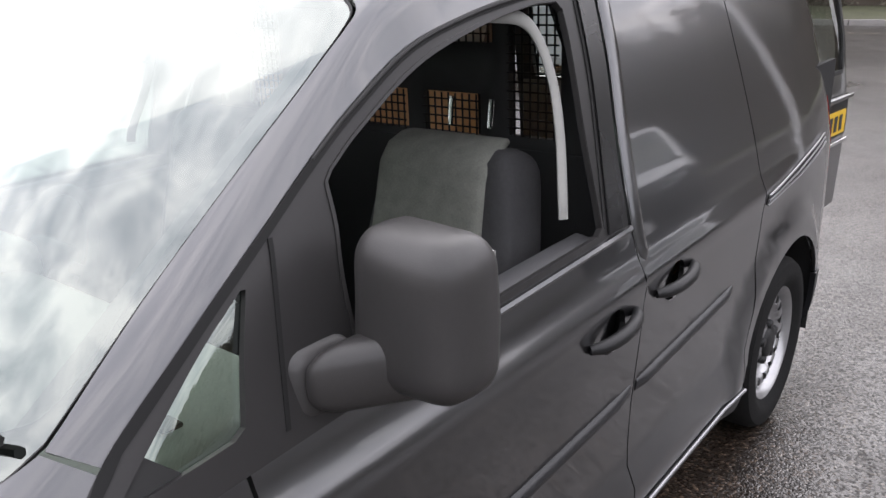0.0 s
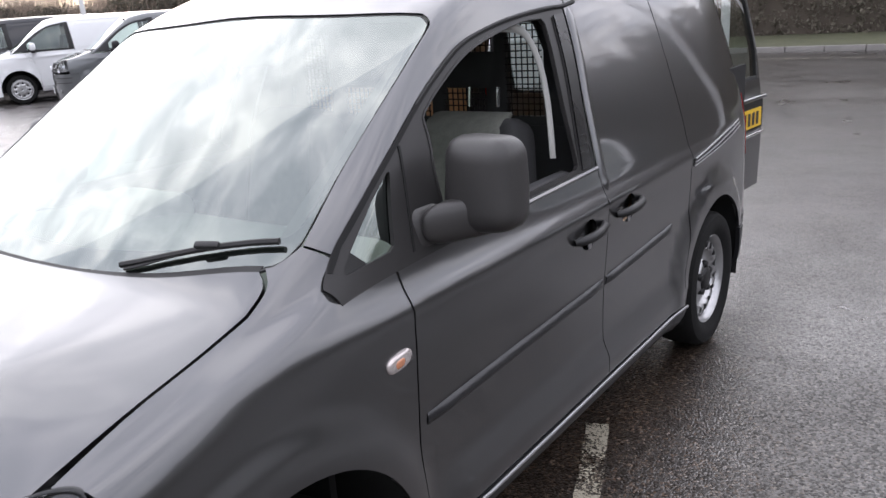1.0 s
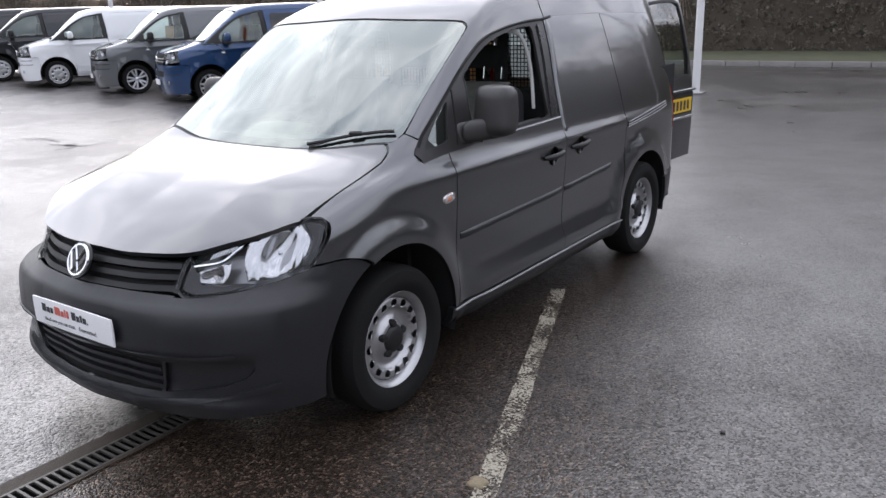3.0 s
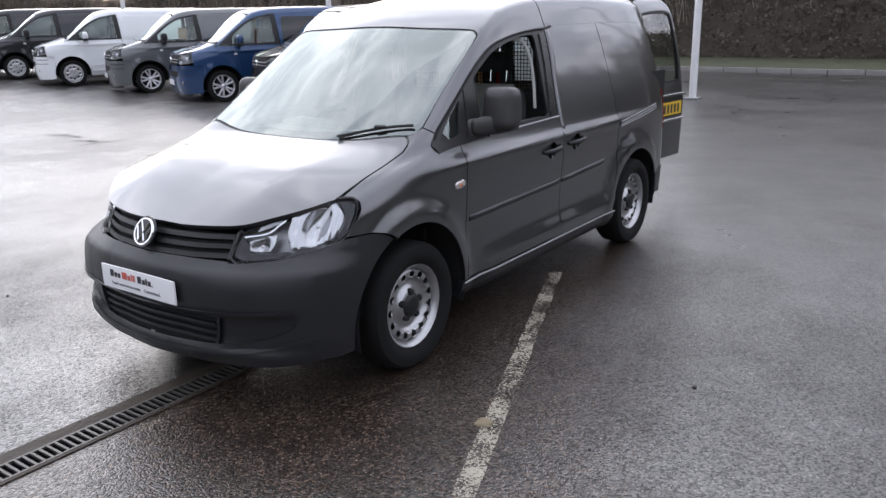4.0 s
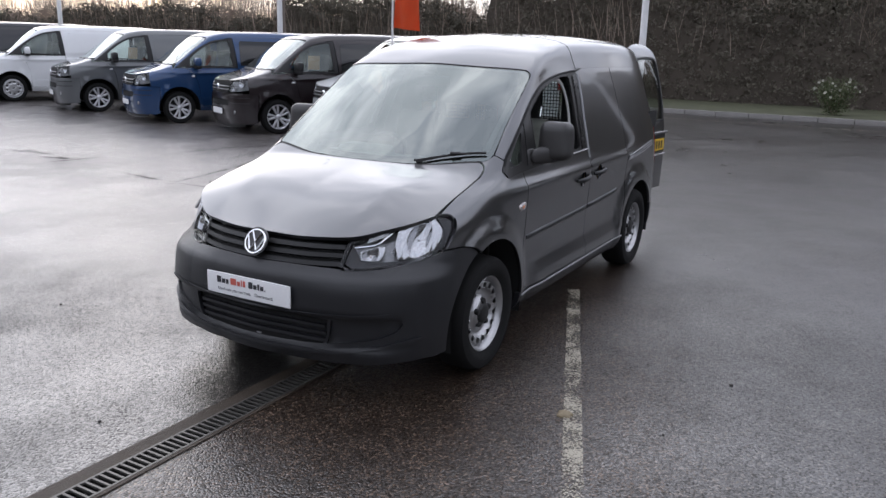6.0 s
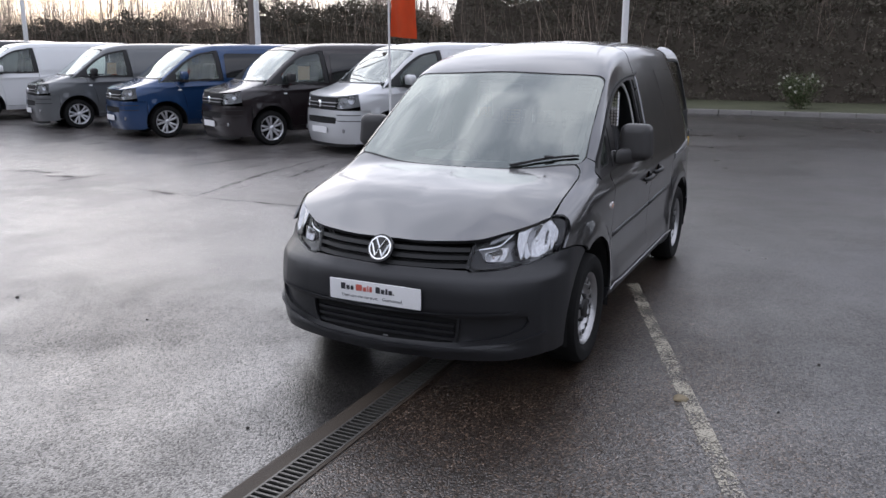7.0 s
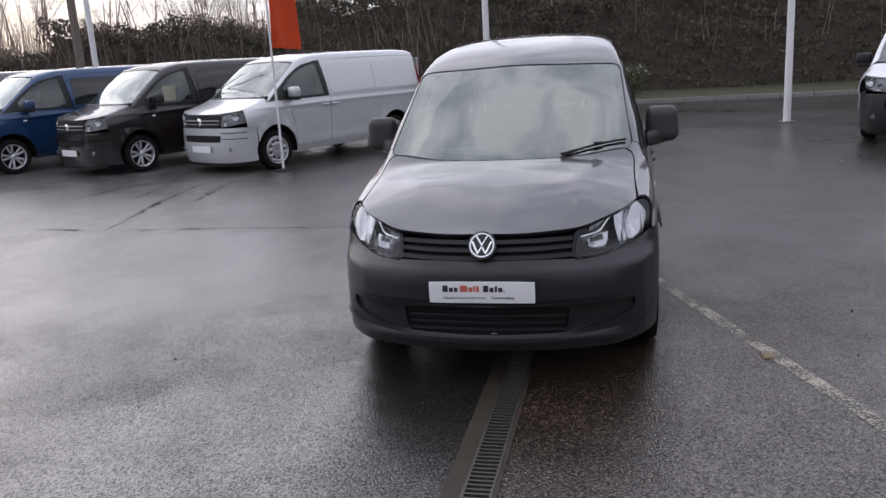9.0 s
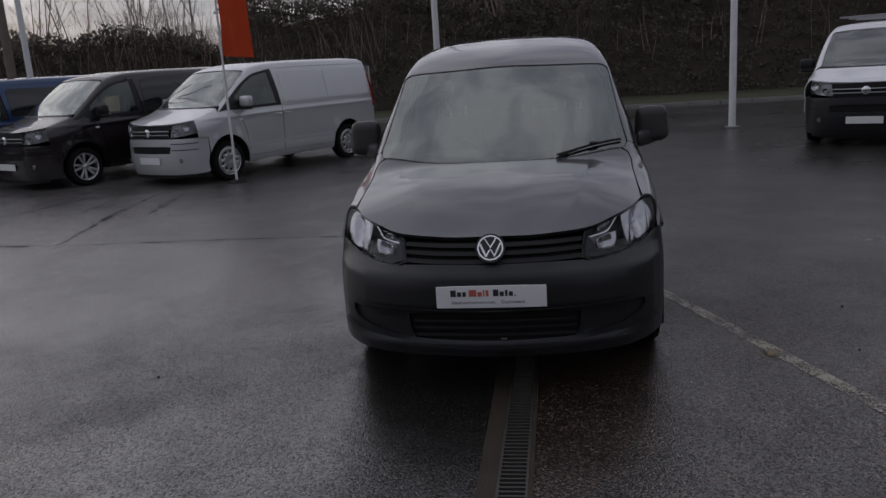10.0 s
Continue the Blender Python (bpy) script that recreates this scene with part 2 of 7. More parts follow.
def tube(points, radius, seg=8, bm=None, flat=1.0, up=None):
    """A round bar along points; radius may be one number or one for each point."""
    bm = bm or bmesh.new()
    pts = [Vector(p) for p in points]
    rad = radius if isinstance(radius, (list, tuple)) else [radius] * len(pts)
    rings = []
    for i, p in enumerate(pts):
        d = (pts[min(i + 1, len(pts) - 1)] - pts[max(i - 1, 0)]).normalized()
        ref = Vector(up) if up else Vector((0, 0, 1)) if abs(d.z) < 0.9 else Vector((1, 0, 0))
        a = d.cross(ref).normalized()
        b = a.cross(d)
        rings.append([bm.verts.new(p + rad[i] * (math.cos(t) * a + flat * math.sin(t) * b)) for t in [2 * math.pi * k / seg for k in range(seg)]])
    for p, q in zip(rings, rings[1:]):
        for k in range(seg):
            bm.faces.new((p[k], p[(k + 1) % seg], q[(k + 1) % seg], q[k]))
    bm.faces.new(rings[0][::-1])
    bm.faces.new(rings[-1])
    return bm


def curve(*pts, n=8):
    """Points along a smooth line through pts."""
    pts = [np.array(p, float) for p in pts]
    if len(pts) == 2:
        return [tuple(pts[0] + (pts[1] - pts[0]) * k / n) for k in range(n + 1)]
    out = []
    ext = [2 * pts[0] - pts[1], *pts, 2 * pts[-1] - pts[-2]]
    for i in range(1, len(ext) - 2):
        a, b, c, d = ext[i - 1:i + 3]
        for k in range(n):
            t = k / n
            out.append(tuple(0.5 * (2 * b + (c - a) * t + (2 * a - 5 * b + 4 * c - d) * t * t + (3 * b - a - 3 * c + d) * t ** 3)))
    return out + [tuple(pts[-1])]


def ring_of(*lines):
    """Joins lines end to end into a closed outline without doubles."""
    out = []
    for line in lines:
        for p in line:
            if not out or math.dist(p, out[-1]) > 1e-4:
                out.append(tuple(p))
    if math.dist(out[0], out[-1]) < 1e-4:
        out.pop()
    return out


def inset(ring, d):
    """The outline moved inwards by d."""
    p = np.array(ring)
    area = np.sum(p[:, 0] * np.roll(p[:, 1], -1) - np.roll(p[:, 0], -1) * p[:, 1])
    t = np.roll(p, -1, 0) - np.roll(p, 1, 0)
    t /= np.linalg.norm(t, axis=1)[:, None] + 1e-9
    nrm = np.stack((-t[:, 1], t[:, 0]), 1) * (1 if area > 0 else -1)
    return [tuple(q) for q in p + nrm * d]


def inside(pts, ring):
    pts, ring = np.atleast_2d(pts), np.array(ring)
    x, y = pts[:, 0], pts[:, 1]
    res = np.zeros(len(pts), bool)
    a, b = ring, np.roll(ring, -1, 0)
    for (x0, y0), (x1, y1) in zip(a, b):
        if y0 != y1:
            hit = ((y0 > y) != (y1 > y)) & (x < (x1 - x0) * (y - y0) / (y1 - y0) + x0)
            res ^= hit
    return res


def pchip(xs, ys, x, flat=None):
    """Monotone cubic through points; flat "start" or "end" makes that end level, where a shape meets its mirror image."""
    xs, ys, x = np.array(xs, float), np.array(ys, float), np.atleast_1d(np.array(x, float))
    h, d = np.diff(xs), np.diff(ys) / np.diff(xs)
    m = np.zeros(len(xs))
    for i in range(1, len(xs) - 1):
        if d[i - 1] * d[i] > 0:
            w1, w2 = 2 * h[i] + h[i - 1], h[i] + 2 * h[i - 1]
            m[i] = (w1 + w2) / (w1 / d[i - 1] + w2 / d[i])
    m[0], m[-1] = 0.0 if flat == "start" else d[0], 0.0 if flat == "end" else d[-1]
    i = np.clip(np.searchsorted(xs, x) - 1, 0, len(h) - 1)
    t = (x - xs[i]) / h[i]
    return ((1 + 2 * t) * (1 - t) ** 2 * ys[i] + t * (1 - t) ** 2 * h[i] * m[i] + t * t * (3 - 2 * t) * ys[i + 1] + t * t * (t - 1) * h[i] * m[i + 1])


class Loft:
    """A skin through levels that run along a key axis. For axis "y" the levels give (x, z) and end at the centre line;
    for axis "z" they give (x, y) and begin at it. The skin is addressed by (key, v), v in about metres across the levels."""

    def __init__(self, axis, keys, levels, pitch=0.3, relief=None, crown=None):
        self.axis, self.pitch, self.relief, self.crown = axis, pitch, relief, crown
        self.k = np.arange(keys[0], keys[-1] + 1e-6, 0.01)
        self.n = len(levels)
        a = np.array([pchip(keys, lv[0], self.k) for lv in levels])
        b = np.array([pchip(keys, lv[1], self.k) for lv in levels])
        self.u = np.linspace(0, self.n - 1, 40 * (self.n - 1) + 1)
        lv = np.arange(self.n)
        self.a = np.array([pchip(lv, a[:, i], self.u) for i in range(len(self.k))])
        self.b = np.array([pchip(lv, b[:, i], self.u, "end" if axis == "y" else "start") for i in range(len(self.k))])
        self.mid = (self.n - 1) * pitch

    def _row(self, key):
        f = np.clip((key - self.k[0]) / 0.01, 0, len(self.k) - 1.001)
        i = int(f)
        return i, f - i

    def by_b(self, key, b):
        """v where the second coordinate is b (z on a body side)."""
        i, f = self._row(key)
        return float((1 - f) * np.interp(b, self.b[i], self.u) + f * np.interp(b, self.b[i + 1], self.u)) * self.pitch

    def by_a(self, key, a):
        """v where the half width is a."""
        i, f = self._row(key)
        out = []
        for r in (i, i + 1):
            if self.axis == "y":
                top = self.u >= 3
                out.append(np.interp(-a, -self.a[r][top], self.u[top]))
            else:
                out.append(np.interp(a, self.a[r], self.u))
        return float((1 - f) * out[0] + f * out[1]) * self.pitch

    def at(self, key, v):
        key, v = np.broadcast_arrays(np.asarray(key, float), np.asarray(v, float))
        if self.axis == "y":
            sign = np.where(v > self.mid, -1.0, 1.0)
            w = np.where(v > self.mid, 2 * self.mid - v, v)
        else:
            sign, w = np.where(v < 0, -1.0, 1.0), np.abs(v)
        f = np.clip((key - self.k[0]) / 0.01, 0, len(self.k) - 1.001)
        g = np.clip(w / self.pitch * 40, 0, len(self.u) - 1.001)
        i, j = f.astype(int), g.astype(int)
        f, g = f - i, g - j

        def lerp(A):
            return (1 - f) * ((1 - g) * A[i, j] + g * A[i, j + 1]) + f * ((1 - g) * A[i + 1, j] + g * A[i + 1, j + 1])

        a, b = lerp(self.a), lerp(self.b)
        if self.axis == "y":
            if self.crown:
                b = b + self.crown(key, a)
            if self.relief:
                a = a + self.relief(key, b)
            return np.stack((sign * a, key, b), -1)
        if self.crown:
            b = b + self.crown(key, a)
        return np.stack((sign * a, b, key), -1)

    def normal(self, key, v, h=0.014):
        p = self.at(key + h, v) - self.at(key - h, v)
        q = self.at(key, v + h) - self.at(key, v - h)
        n = np.cross(p, q)
        n /= np.linalg.norm(n, axis=-1)[..., None] + 1e-12
        flip = (n[..., 0] * np.sign(self.at(key, v)[..., 0] + 1e-9) * 0.6 + n[..., 2] * (0.5 if self.axis == "y" else 0.2) - n[..., 1] * (0.0 if self.axis == "y" else 1.0)) < 0
        n[flip] *= -1
        return n


def skin(surf, ring, step=0.05, thick=0.01, lift=0.0, holes=(), mirror=False, normals=True, fine=None, soft=0.0):
    """A sheet with thickness, cut to an outline on a skin; returns a mesh with the skin's own normals on its face."""
    from mathutils.geometry import delaunay_2d_cdt
    loops = [np.array(ring, float)] + [np.array(h, float) for h in holes]
    dense = []
    for lp in loops:
        pts = []
        for p, q in zip(lp, np.roll(lp, -1, 0)):
            m = max(1, int(np.linalg.norm(q - p) / (fine or step)))
            pts += [p + (q - p) * k / m for k in range(m)]
        dense.append(np.array(pts))
    lo, hi = dense[0].min(0), dense[0].max(0)
    gx, gy = np.meshgrid(np.arange(lo[0] + step / 2, hi[0], step), np.arange(lo[1] + step / 2, hi[1], step))
    grid = np.stack((gx.ravel(), gy.ravel()), 1)
    ok = inside(grid, dense[0])
    for h in dense[1:]:
        ok &= ~inside(grid, h)
    edge = np.concatenate(dense)
    grid = grid[ok]
    if len(grid):
        far = np.array([np.min(np.sum((edge - p) ** 2, 1)) > (0.45 * step) ** 2 for p in grid])
        grid = grid[far]
    verts = np.concatenate((edge, grid)) if len(grid) else edge
    edges, base = [], 0
    for d in dense:
        edges += [(base + k, base + (k + 1) % len(d)) for k in range(len(d))]
        base += len(d)
    vo, _, fo, *_ = delaunay_2d_cdt([Vector(v) for v in verts], edges, [], 0, 1e-7)
    q = np.array([tuple(v) for v in vo])
    tri = np.array([f for f in fo if len(f) == 3])
    cen = q[tri].mean(1)
    keep = inside(cen, dense[0])
    for h in dense[1:]:
        keep &= ~inside(cen, h)
    tri = tri[keep]
    pos = surf.at(q[:, 0], q[:, 1])
    nor = surf.normal(q[:, 0], q[:, 1], soft) if soft else surf.normal(q[:, 0], q[:, 1])
    pos = pos + nor * lift
    fn = np.cross(pos[tri[:, 1]] - pos[tri[:, 0]], pos[tri[:, 2]] - pos[tri[:, 0]])
    bad = np.einsum("ij,ij->i", fn, nor[tri].mean(1)) < 0
    tri[bad] = tri[bad][:, ::-1]
    n = len(q)
    faces = [tuple(t) for t in tri]
    count = {}
    for t in faces:
        for a, b in ((t[0], t[1]), (t[1], t[2]), (t[2], t[0])):
            count[(a, b)] = 1
    rim = [(a, b) for a, b in count if (b, a) not in count]
    allpos = np.concatenate((pos, pos - nor * thick)) if thick else pos
    front = len(faces)
    if thick:
        faces += [(t[2] + n, t[1] + n, t[0] + n) for t in tri]
        faces += [(b, a, a + n, b + n) for a, b in rim]
    if mirror:
        allpos = allpos * np.array((-1, 1, 1))
        nor = nor * np.array((-1, 1, 1))
        faces = [tuple(f[::-1]) for f in faces]
    me = bpy.data.meshes.new("skin")
    me.from_pydata(allpos.tolist(), [], [tuple(int(i) for i in f) for f in faces])
    smooth = np.zeros(len(faces), bool)
    smooth[:front * (2 if thick else 1)] = True
    me.polygons.foreach_set("use_smooth", smooth)
    if normals:
        custom = [(0, 0, 0)] * len(me.loops)
        for poly in me.polygons[:front]:
            for li in poly.loop_indices:
                custom[li] = tuple(nor[me.loops[li].vertex_index])
        me.normals_split_custom_set(custom)
    me.update()
    return me


class Pane:
    """The windscreen: the body's skin with the even bow of bent glass."""

    def __init__(self, surf):
        self.s = surf

    def at(self, key, v):
        return self.s.at(key, v)

    def normal(self, key, v, h=0.12):
        p = self.s.at(key, v)
        mid = np.full(np.shape(key), self.s.mid)
        y0, y1 = np.clip(key - h, 0.12, 0.8), np.clip(key + h, 0.12, 0.8)
        q = self.s.at(y1, mid) - self.s.at(y0, mid)
        n = np.stack((0.26 * p[..., 0], -q[..., 2] / q[..., 1], np.ones(np.shape(key))), -1)
        return n / np.linalg.norm(n, axis=-1)[..., None]


class Flat:
    """A plane patch, addressed in metres along two directions."""

    def __init__(self, origin, a, b):
        self.o, self.p, self.q = np.array(origin, float), np.array(a, float), np.array(b, float)
        self.n = np.cross(self.p, self.q)

    def at(self, x, y):
        return self.o + np.asarray(x)[..., None] * self.p + np.asarray(y)[..., None] * self.q

    def normal(self, x, y, h=0):
        return np.broadcast_to(self.n / np.linalg.norm(self.n), (*np.shape(x), 3)).copy()


class Turned:
    """A turned surface, addressed by (angle times 0.2, radius); along is a function of the radius. The axis is x."""

    def __init__(self, along):
        self.f = along

    def at(self, a, r):
        a = np.asarray(a) / 0.2
        return np.stack((self.f(np.asarray(r)), r * np.cos(a), r * np.sin(a)), -1)

    def normal(self, a, r, h=0.002):
        a = np.asarray(a) / 0.2
        s = (self.f(np.asarray(r) + h) - self.f(np.asarray(r) - h)) / (2 * h)
        n = np.stack((np.ones_like(s), -s * np.cos(a), -s * np.sin(a)), -1)
        return n / np.linalg.norm(n, axis=-1)[..., None]


def bars(name, parent, mat, spec, base):
    """Plain bars for print that cannot be lettered, one part for each: (x0, x1, z0, z1) on a plate's face, base(x, z) gives the place."""
    for x0, x1, z0, z1 in spec:
        bm = bmesh.new()
        f = bm.faces.new([bm.verts.new(base(x, z)) for x, z in ((x0, z0), (x1, z0), (x1, z1), (x0, z1))])
        f.normal_update()
        off = f.normal * 0.0012
        ret = bmesh.ops.extrude_face_region(bm, geom=[f])
        for g in ret["geom"]:
            if isinstance(g, bmesh.types.BMVert):
                g.co += off
        bmesh.ops.recalc_face_normals(bm, faces=bm.faces[:])
        part(name, bm, mat, parent, smooth=False)


class Dish:
    """A skin sunk below another one, deepest at a centre, with upright flutes."""

    def __init__(self, surf, centre, size, deep, uneven, seed):
        self.s, self.c, self.size, self.deep, self.uneven = surf, centre, size, deep, uneven
        self.rng = np.random.default_rng(seed)

    def at(self, z, v):
        p, n = self.s.at(z, v), self.s.normal(z, v)
        r2 = np.clip(((z - self.c[0]) ** 2 + (v - self.c[1]) ** 2) / self.size ** 2, 0, 1)
        flute = 0.5 + 0.5 * np.sin(v * 120)
        d = self.deep * (1 - r2) + self.uneven * (0.94 * flute * np.clip(2 * r2, 0.2, 1) + 0.06 * self.rng.random(np.shape(z)))
        return p - n * d[..., None]

    def normal(self, z, v):
        return self.s.normal(z, v)


# ---- the grey panel van ----
def arch_relief(y, z):
    """Flared wheel arches, and the hollow along the lower doors."""
    out = 0.0
    for yc in (0.0, 2.682):
        d = np.hypot(y - yc, z - 0.32)
        t = np.clip((0.545 - d) / 0.105, 0, 1)
        out = out + 0.029 * t * t * (3 - 2 * t)
    along = np.clip((y - 0.45) / 0.2, 0, 1) * np.clip((2.35 - y) / 0.2, 0, 1)
    s = np.clip((0.475 - z) / 0.085, 0, 1)
    out = out + 0.028 * s * s * (3 - 2 * s) * along
    out = out + 0.010 * np.exp(-((z - 0.950) / 0.032) ** 2) * np.clip((y + 0.1) / 0.5, 0, 1) * np.clip((3.2 - y) / 0.5, 0, 1)
    return out


CREASE_Y = np.linspace(-0.66, 0.18, 85)
CREASE_X = pchip([-0.66, -0.53, -0.38, -0.21, -0.05, 0.18], [0.452, 0.437, 0.443, 0.478, 0.554, 0.70], CREASE_Y)


def bonnet_crown(y, x):
    """The bonnet's raised middle, with a soft crease along each side."""
    xc = np.interp(y, CREASE_Y, CREASE_X)
    t = np.where(x < xc, 1 - 0.30 * (1 - x / xc) ** 2, np.clip((0.765 - x) / np.maximum(0.765 - xc, 0.02), 0, 1) ** 1.0)
    f, g = np.clip((y + 0.86) / 0.60, 0, 1), np.clip((0.12 - y) / 0.48, 0, 1)
    return 0.031 * t * f * f * (3 - 2 * f) * g * g * (3 - 2 * g)


YK = [-0.79, -0.45, -0.20, 0.0, 0.08, 0.20, 0.45, 0.70, 0.92, 1.20, 1.60, 2.20, 2.90, 3.20, 3.40, 3.52]
BODY = Loft("y", YK, [
    ([0.68, 0.79, 0.80, 0.80, 0.80, 0.80, 0.80, 0.80, 0.80, 0.80, 0.80, 0.80, 0.80, 0.78, 0.74, 0.64], [0.22] * 16),
    ([0.72, 0.83, 0.845, 0.85, 0.85, 0.85, 0.85, 0.85, 0.85, 0.85, 0.85, 0.85, 0.85, 0.83, 0.79, 0.68], [0.31] * 16),
    ([0.74, 0.855, 0.872, 0.874, 0.874, 0.871, 0.860, 0.856, 0.855, 0.855, 0.855, 0.857, 0.866, 0.85, 0.805, 0.70], [0.56, 0.58, 0.6, 0.6, 0.6, 0.6, 0.6, 0.6, 0.6, 0.6, 0.6, 0.6, 0.6, 0.6, 0.6, 0.6]),
    ([0.70, 0.842, 0.866, 0.87, 0.87, 0.872, 0.876, 0.877, 0.877, 0.877, 0.877, 0.875, 0.866, 0.845, 0.80, 0.70],
     [0.70, 0.80, 0.83, 0.85, 0.855, 0.865, 0.88, 0.89, 0.9, 0.9, 0.9, 0.9, 0.9, 0.9, 0.9, 0.9]),
    ([0.64, 0.810, 0.830, 0.838, 0.838, 0.836, 0.838, 0.84, 0.842, 0.842, 0.842, 0.844, 0.84, 0.82, 0.775, 0.68],
     [0.74, 0.865, 0.925, 0.972, 0.988, 1.012, 1.035, 1.045, 1.05, 1.055, 1.06, 1.06, 1.06, 1.06, 1.06, 1.06]),
    ([0.58, 0.785, 0.79, 0.79, 0.79, 0.798, 0.778, 0.744, 0.714, 0.690, 0.676, 0.672, 0.667, 0.652, 0.615, 0.55],
     [0.745, 0.880, 0.948, 1.0, 1.018, 1.050, 1.217, 1.363, 1.473, 1.545, 1.592, 1.60, 1.597, 1.585, 1.57, 1.545]),
    ([0.50, 0.755, 0.758, 0.750, 0.745, 0.737, 0.714, 0.691, 0.667, 0.622, 0.590, 0.585, 0.58, 0.565, 0.535, 0.48],
     [0.762, 0.892, 0.964, 1.016, 1.045, 1.108, 1.278, 1.448, 1.590, 1.695, 1.752, 1.770, 1.76, 1.745, 1.715, 1.66]),
    ([0.28, 0.40, 0.40, 0.40, 0.40, 0.38, 0.37, 0.36, 0.36, 0.36, 0.36, 0.36, 0.36, 0.36, 0.34, 0.30],
     [0.788, 0.926, 0.999, 1.049, 1.069, 1.148, 1.320, 1.495, 1.630, 1.735, 1.797, 1.820, 1.812, 1.797, 1.767, 1.71]),
    ([0.0] * 16, [0.796, 0.932, 1.005, 1.057, 1.078, 1.160, 1.338, 1.516, 1.652, 1.748, 1.808, 1.833, 1.826, 1.81, 1.78, 1.725]),
], relief=arch_relief, crown=bonnet_crown)
MID2 = 2 * BODY.mid


def S(*pts, n=6):
    """A line on the body side through (y, z) points, as skin coordinates."""
    return [(y, BODY.by_b(y, z)) for y, z in curve(*pts, n=n)]


def T(*pts, n=6):
    """A line on the bonnet, screen or roof through (x, y) points."""
    return [(y, BODY.by_a(y, max(x, 0.0))) for x, y in curve(*pts, n=n)]


def arc(yc, zc, r, a0, a1, n=20):
    return [(yc + r * math.cos(radians(a0 + (a1 - a0) * k / n)), zc + r * math.sin(radians(a0 + (a1 - a0) * k / n))) for k in range(n + 1)]


def bumper_hollow(z, x):
    """The bumper is squarer than the lamps above it, and its lower part stands back between a ledge and the bottom lip."""
    square = np.interp(x, [0.24, 0.45, 0.66, 0.80, 0.87, 0.885], [0.0, 0.022, 0.062, 0.062, 0.02, 0.0])
    low = np.clip((0.690 - z) / 0.06, 0, 1)
    # a ledge that stands out under the lamps and the grille
    under = np.interp(x, [0.0, 0.45, 0.50, 0.59, 0.69, 0.755, 0.82, 0.89], [0.678, 0.672, 0.669, 0.675, 0.691, 0.711, 0.742, 0.752])
    e = np.clip((under - z - 0.002) / 0.022, 0, 1)
    return -0.014 * e * e * (3 - 2 * e) * np.clip((0.868 - x) / 0.03, 0, 1) -square * low * low * (3 - 2 * low) + 0.024 * np.clip((0.462 - z) / 0.014, 0, 1) * np.clip((z - 0.282) / 0.03, 0, 1) * np.clip((0.80 - x) / 0.12, 0, 1)


ZK = [0.20, 0.25, 0.35, 0.45, 0.55, 0.62, 0.68, 0.78, 0.85, 0.92]
FACE = Loft("z", ZK, [
    ([0.0] * 10, [-0.84, -0.860, -0.876, -0.883, -0.883, -0.876, -0.842, -0.785, -0.68, -0.52]),
    ([0.24] * 10, [-0.818, -0.838, -0.856, -0.862, -0.862, -0.854, -0.819, -0.758, -0.655, -0.50]),
    ([0.45] * 10, [-0.758, -0.780, -0.800, -0.806, -0.804, -0.790, -0.742, -0.692, -0.628, -0.55]),
    ([0.66] * 10, [-0.645, -0.665, -0.680, -0.684, -0.678, -0.662, -0.618, -0.575, -0.528, -0.468]),
    ([0.79, 0.80, 0.805, 0.805, 0.805, 0.803, 0.80, 0.797, 0.792, 0.785], [-0.50, -0.51, -0.52, -0.52, -0.515, -0.50, -0.470, -0.438, -0.400, -0.350]),
    ([0.86, 0.868, 0.875, 0.876, 0.876, 0.874, 0.87, 0.859, 0.85, 0.835], [-0.36, -0.36, -0.36, -0.36, -0.36, -0.355, -0.345, -0.345, -0.330, -0.29]),
    ([0.872, 0.88, 0.886, 0.888, 0.888, 0.888, 0.885, 0.876, 0.866, 0.85], [-0.06] * 10),
], crown=bumper_hollow)


def F(*pts, n=6):
    """A line on the nose through (x, z) points."""
    out = []
    for x, z in curve(*pts, n=n):
        x, z = 1.01 * x, 1.012 * z
        out.append((z, FACE.by_a(z, abs(x)) * (1 if x >= 0 else -1)))
    return out


def N(*pts, n=6):
    """A line on the nose through true (x, z) points."""
    return [(z, FACE.by_a(z, abs(x)) * (1 if x >= 0 else -1)) for x, z in curve(*pts, n=n)]


def FY(*pts, n=6):
    """A line on the nose's corner through (y, z) points."""
    return [(z, FACE.by_b(z, y)) for y, z in curve(*pts, n=n)]


def pebble(half, at, rot):
    """A flat rounded lens shape."""
    bm = bmesh.new()
    bmesh.ops.create_uvsphere(bm, u_segments=20, v_segments=12, radius=1)
    for v in bm.verts:
        n = (abs(v.co.x) ** 3 + abs(v.co.y) ** 3 + abs(v.co.z) ** 3) ** (1 / 3)
        v.co = Vector([c / n * h for c, h in zip(v.co, half)])
    bm.transform(pose(*at, *rot))
    return bm


van = thing("panel_van", "dark grey panel van, plastic bumper, steel wheels, open rear door", "van")

# window line of the front door: from the foot of the quarter light over the top to the rear corner
WIN_TOP = [(0.262, 1.075), (0.325, 1.132), (0.46, 1.227), (0.60, 1.316), (0.70, 1.378), (0.80, 1.434), (0.955, 1.504), (1.135, 1.543), (1.32, 1.567), (1.50, 1.580), (1.60, 1.583)]
BONNET_SIDE = [(0.757, -0.385), (0.752, -0.20), (0.748, 0.0), (0.751, 0.09)]
WING_SIDE = [(x + 0.0075, y) for x, y in BONNET_SIDE]

ROOF_Y, ROOF_Z = zip(*curve((1.60, 1.583), (1.75, 1.597), (2.2, 1.602), (2.9, 1.598), (3.30, 1.578)))


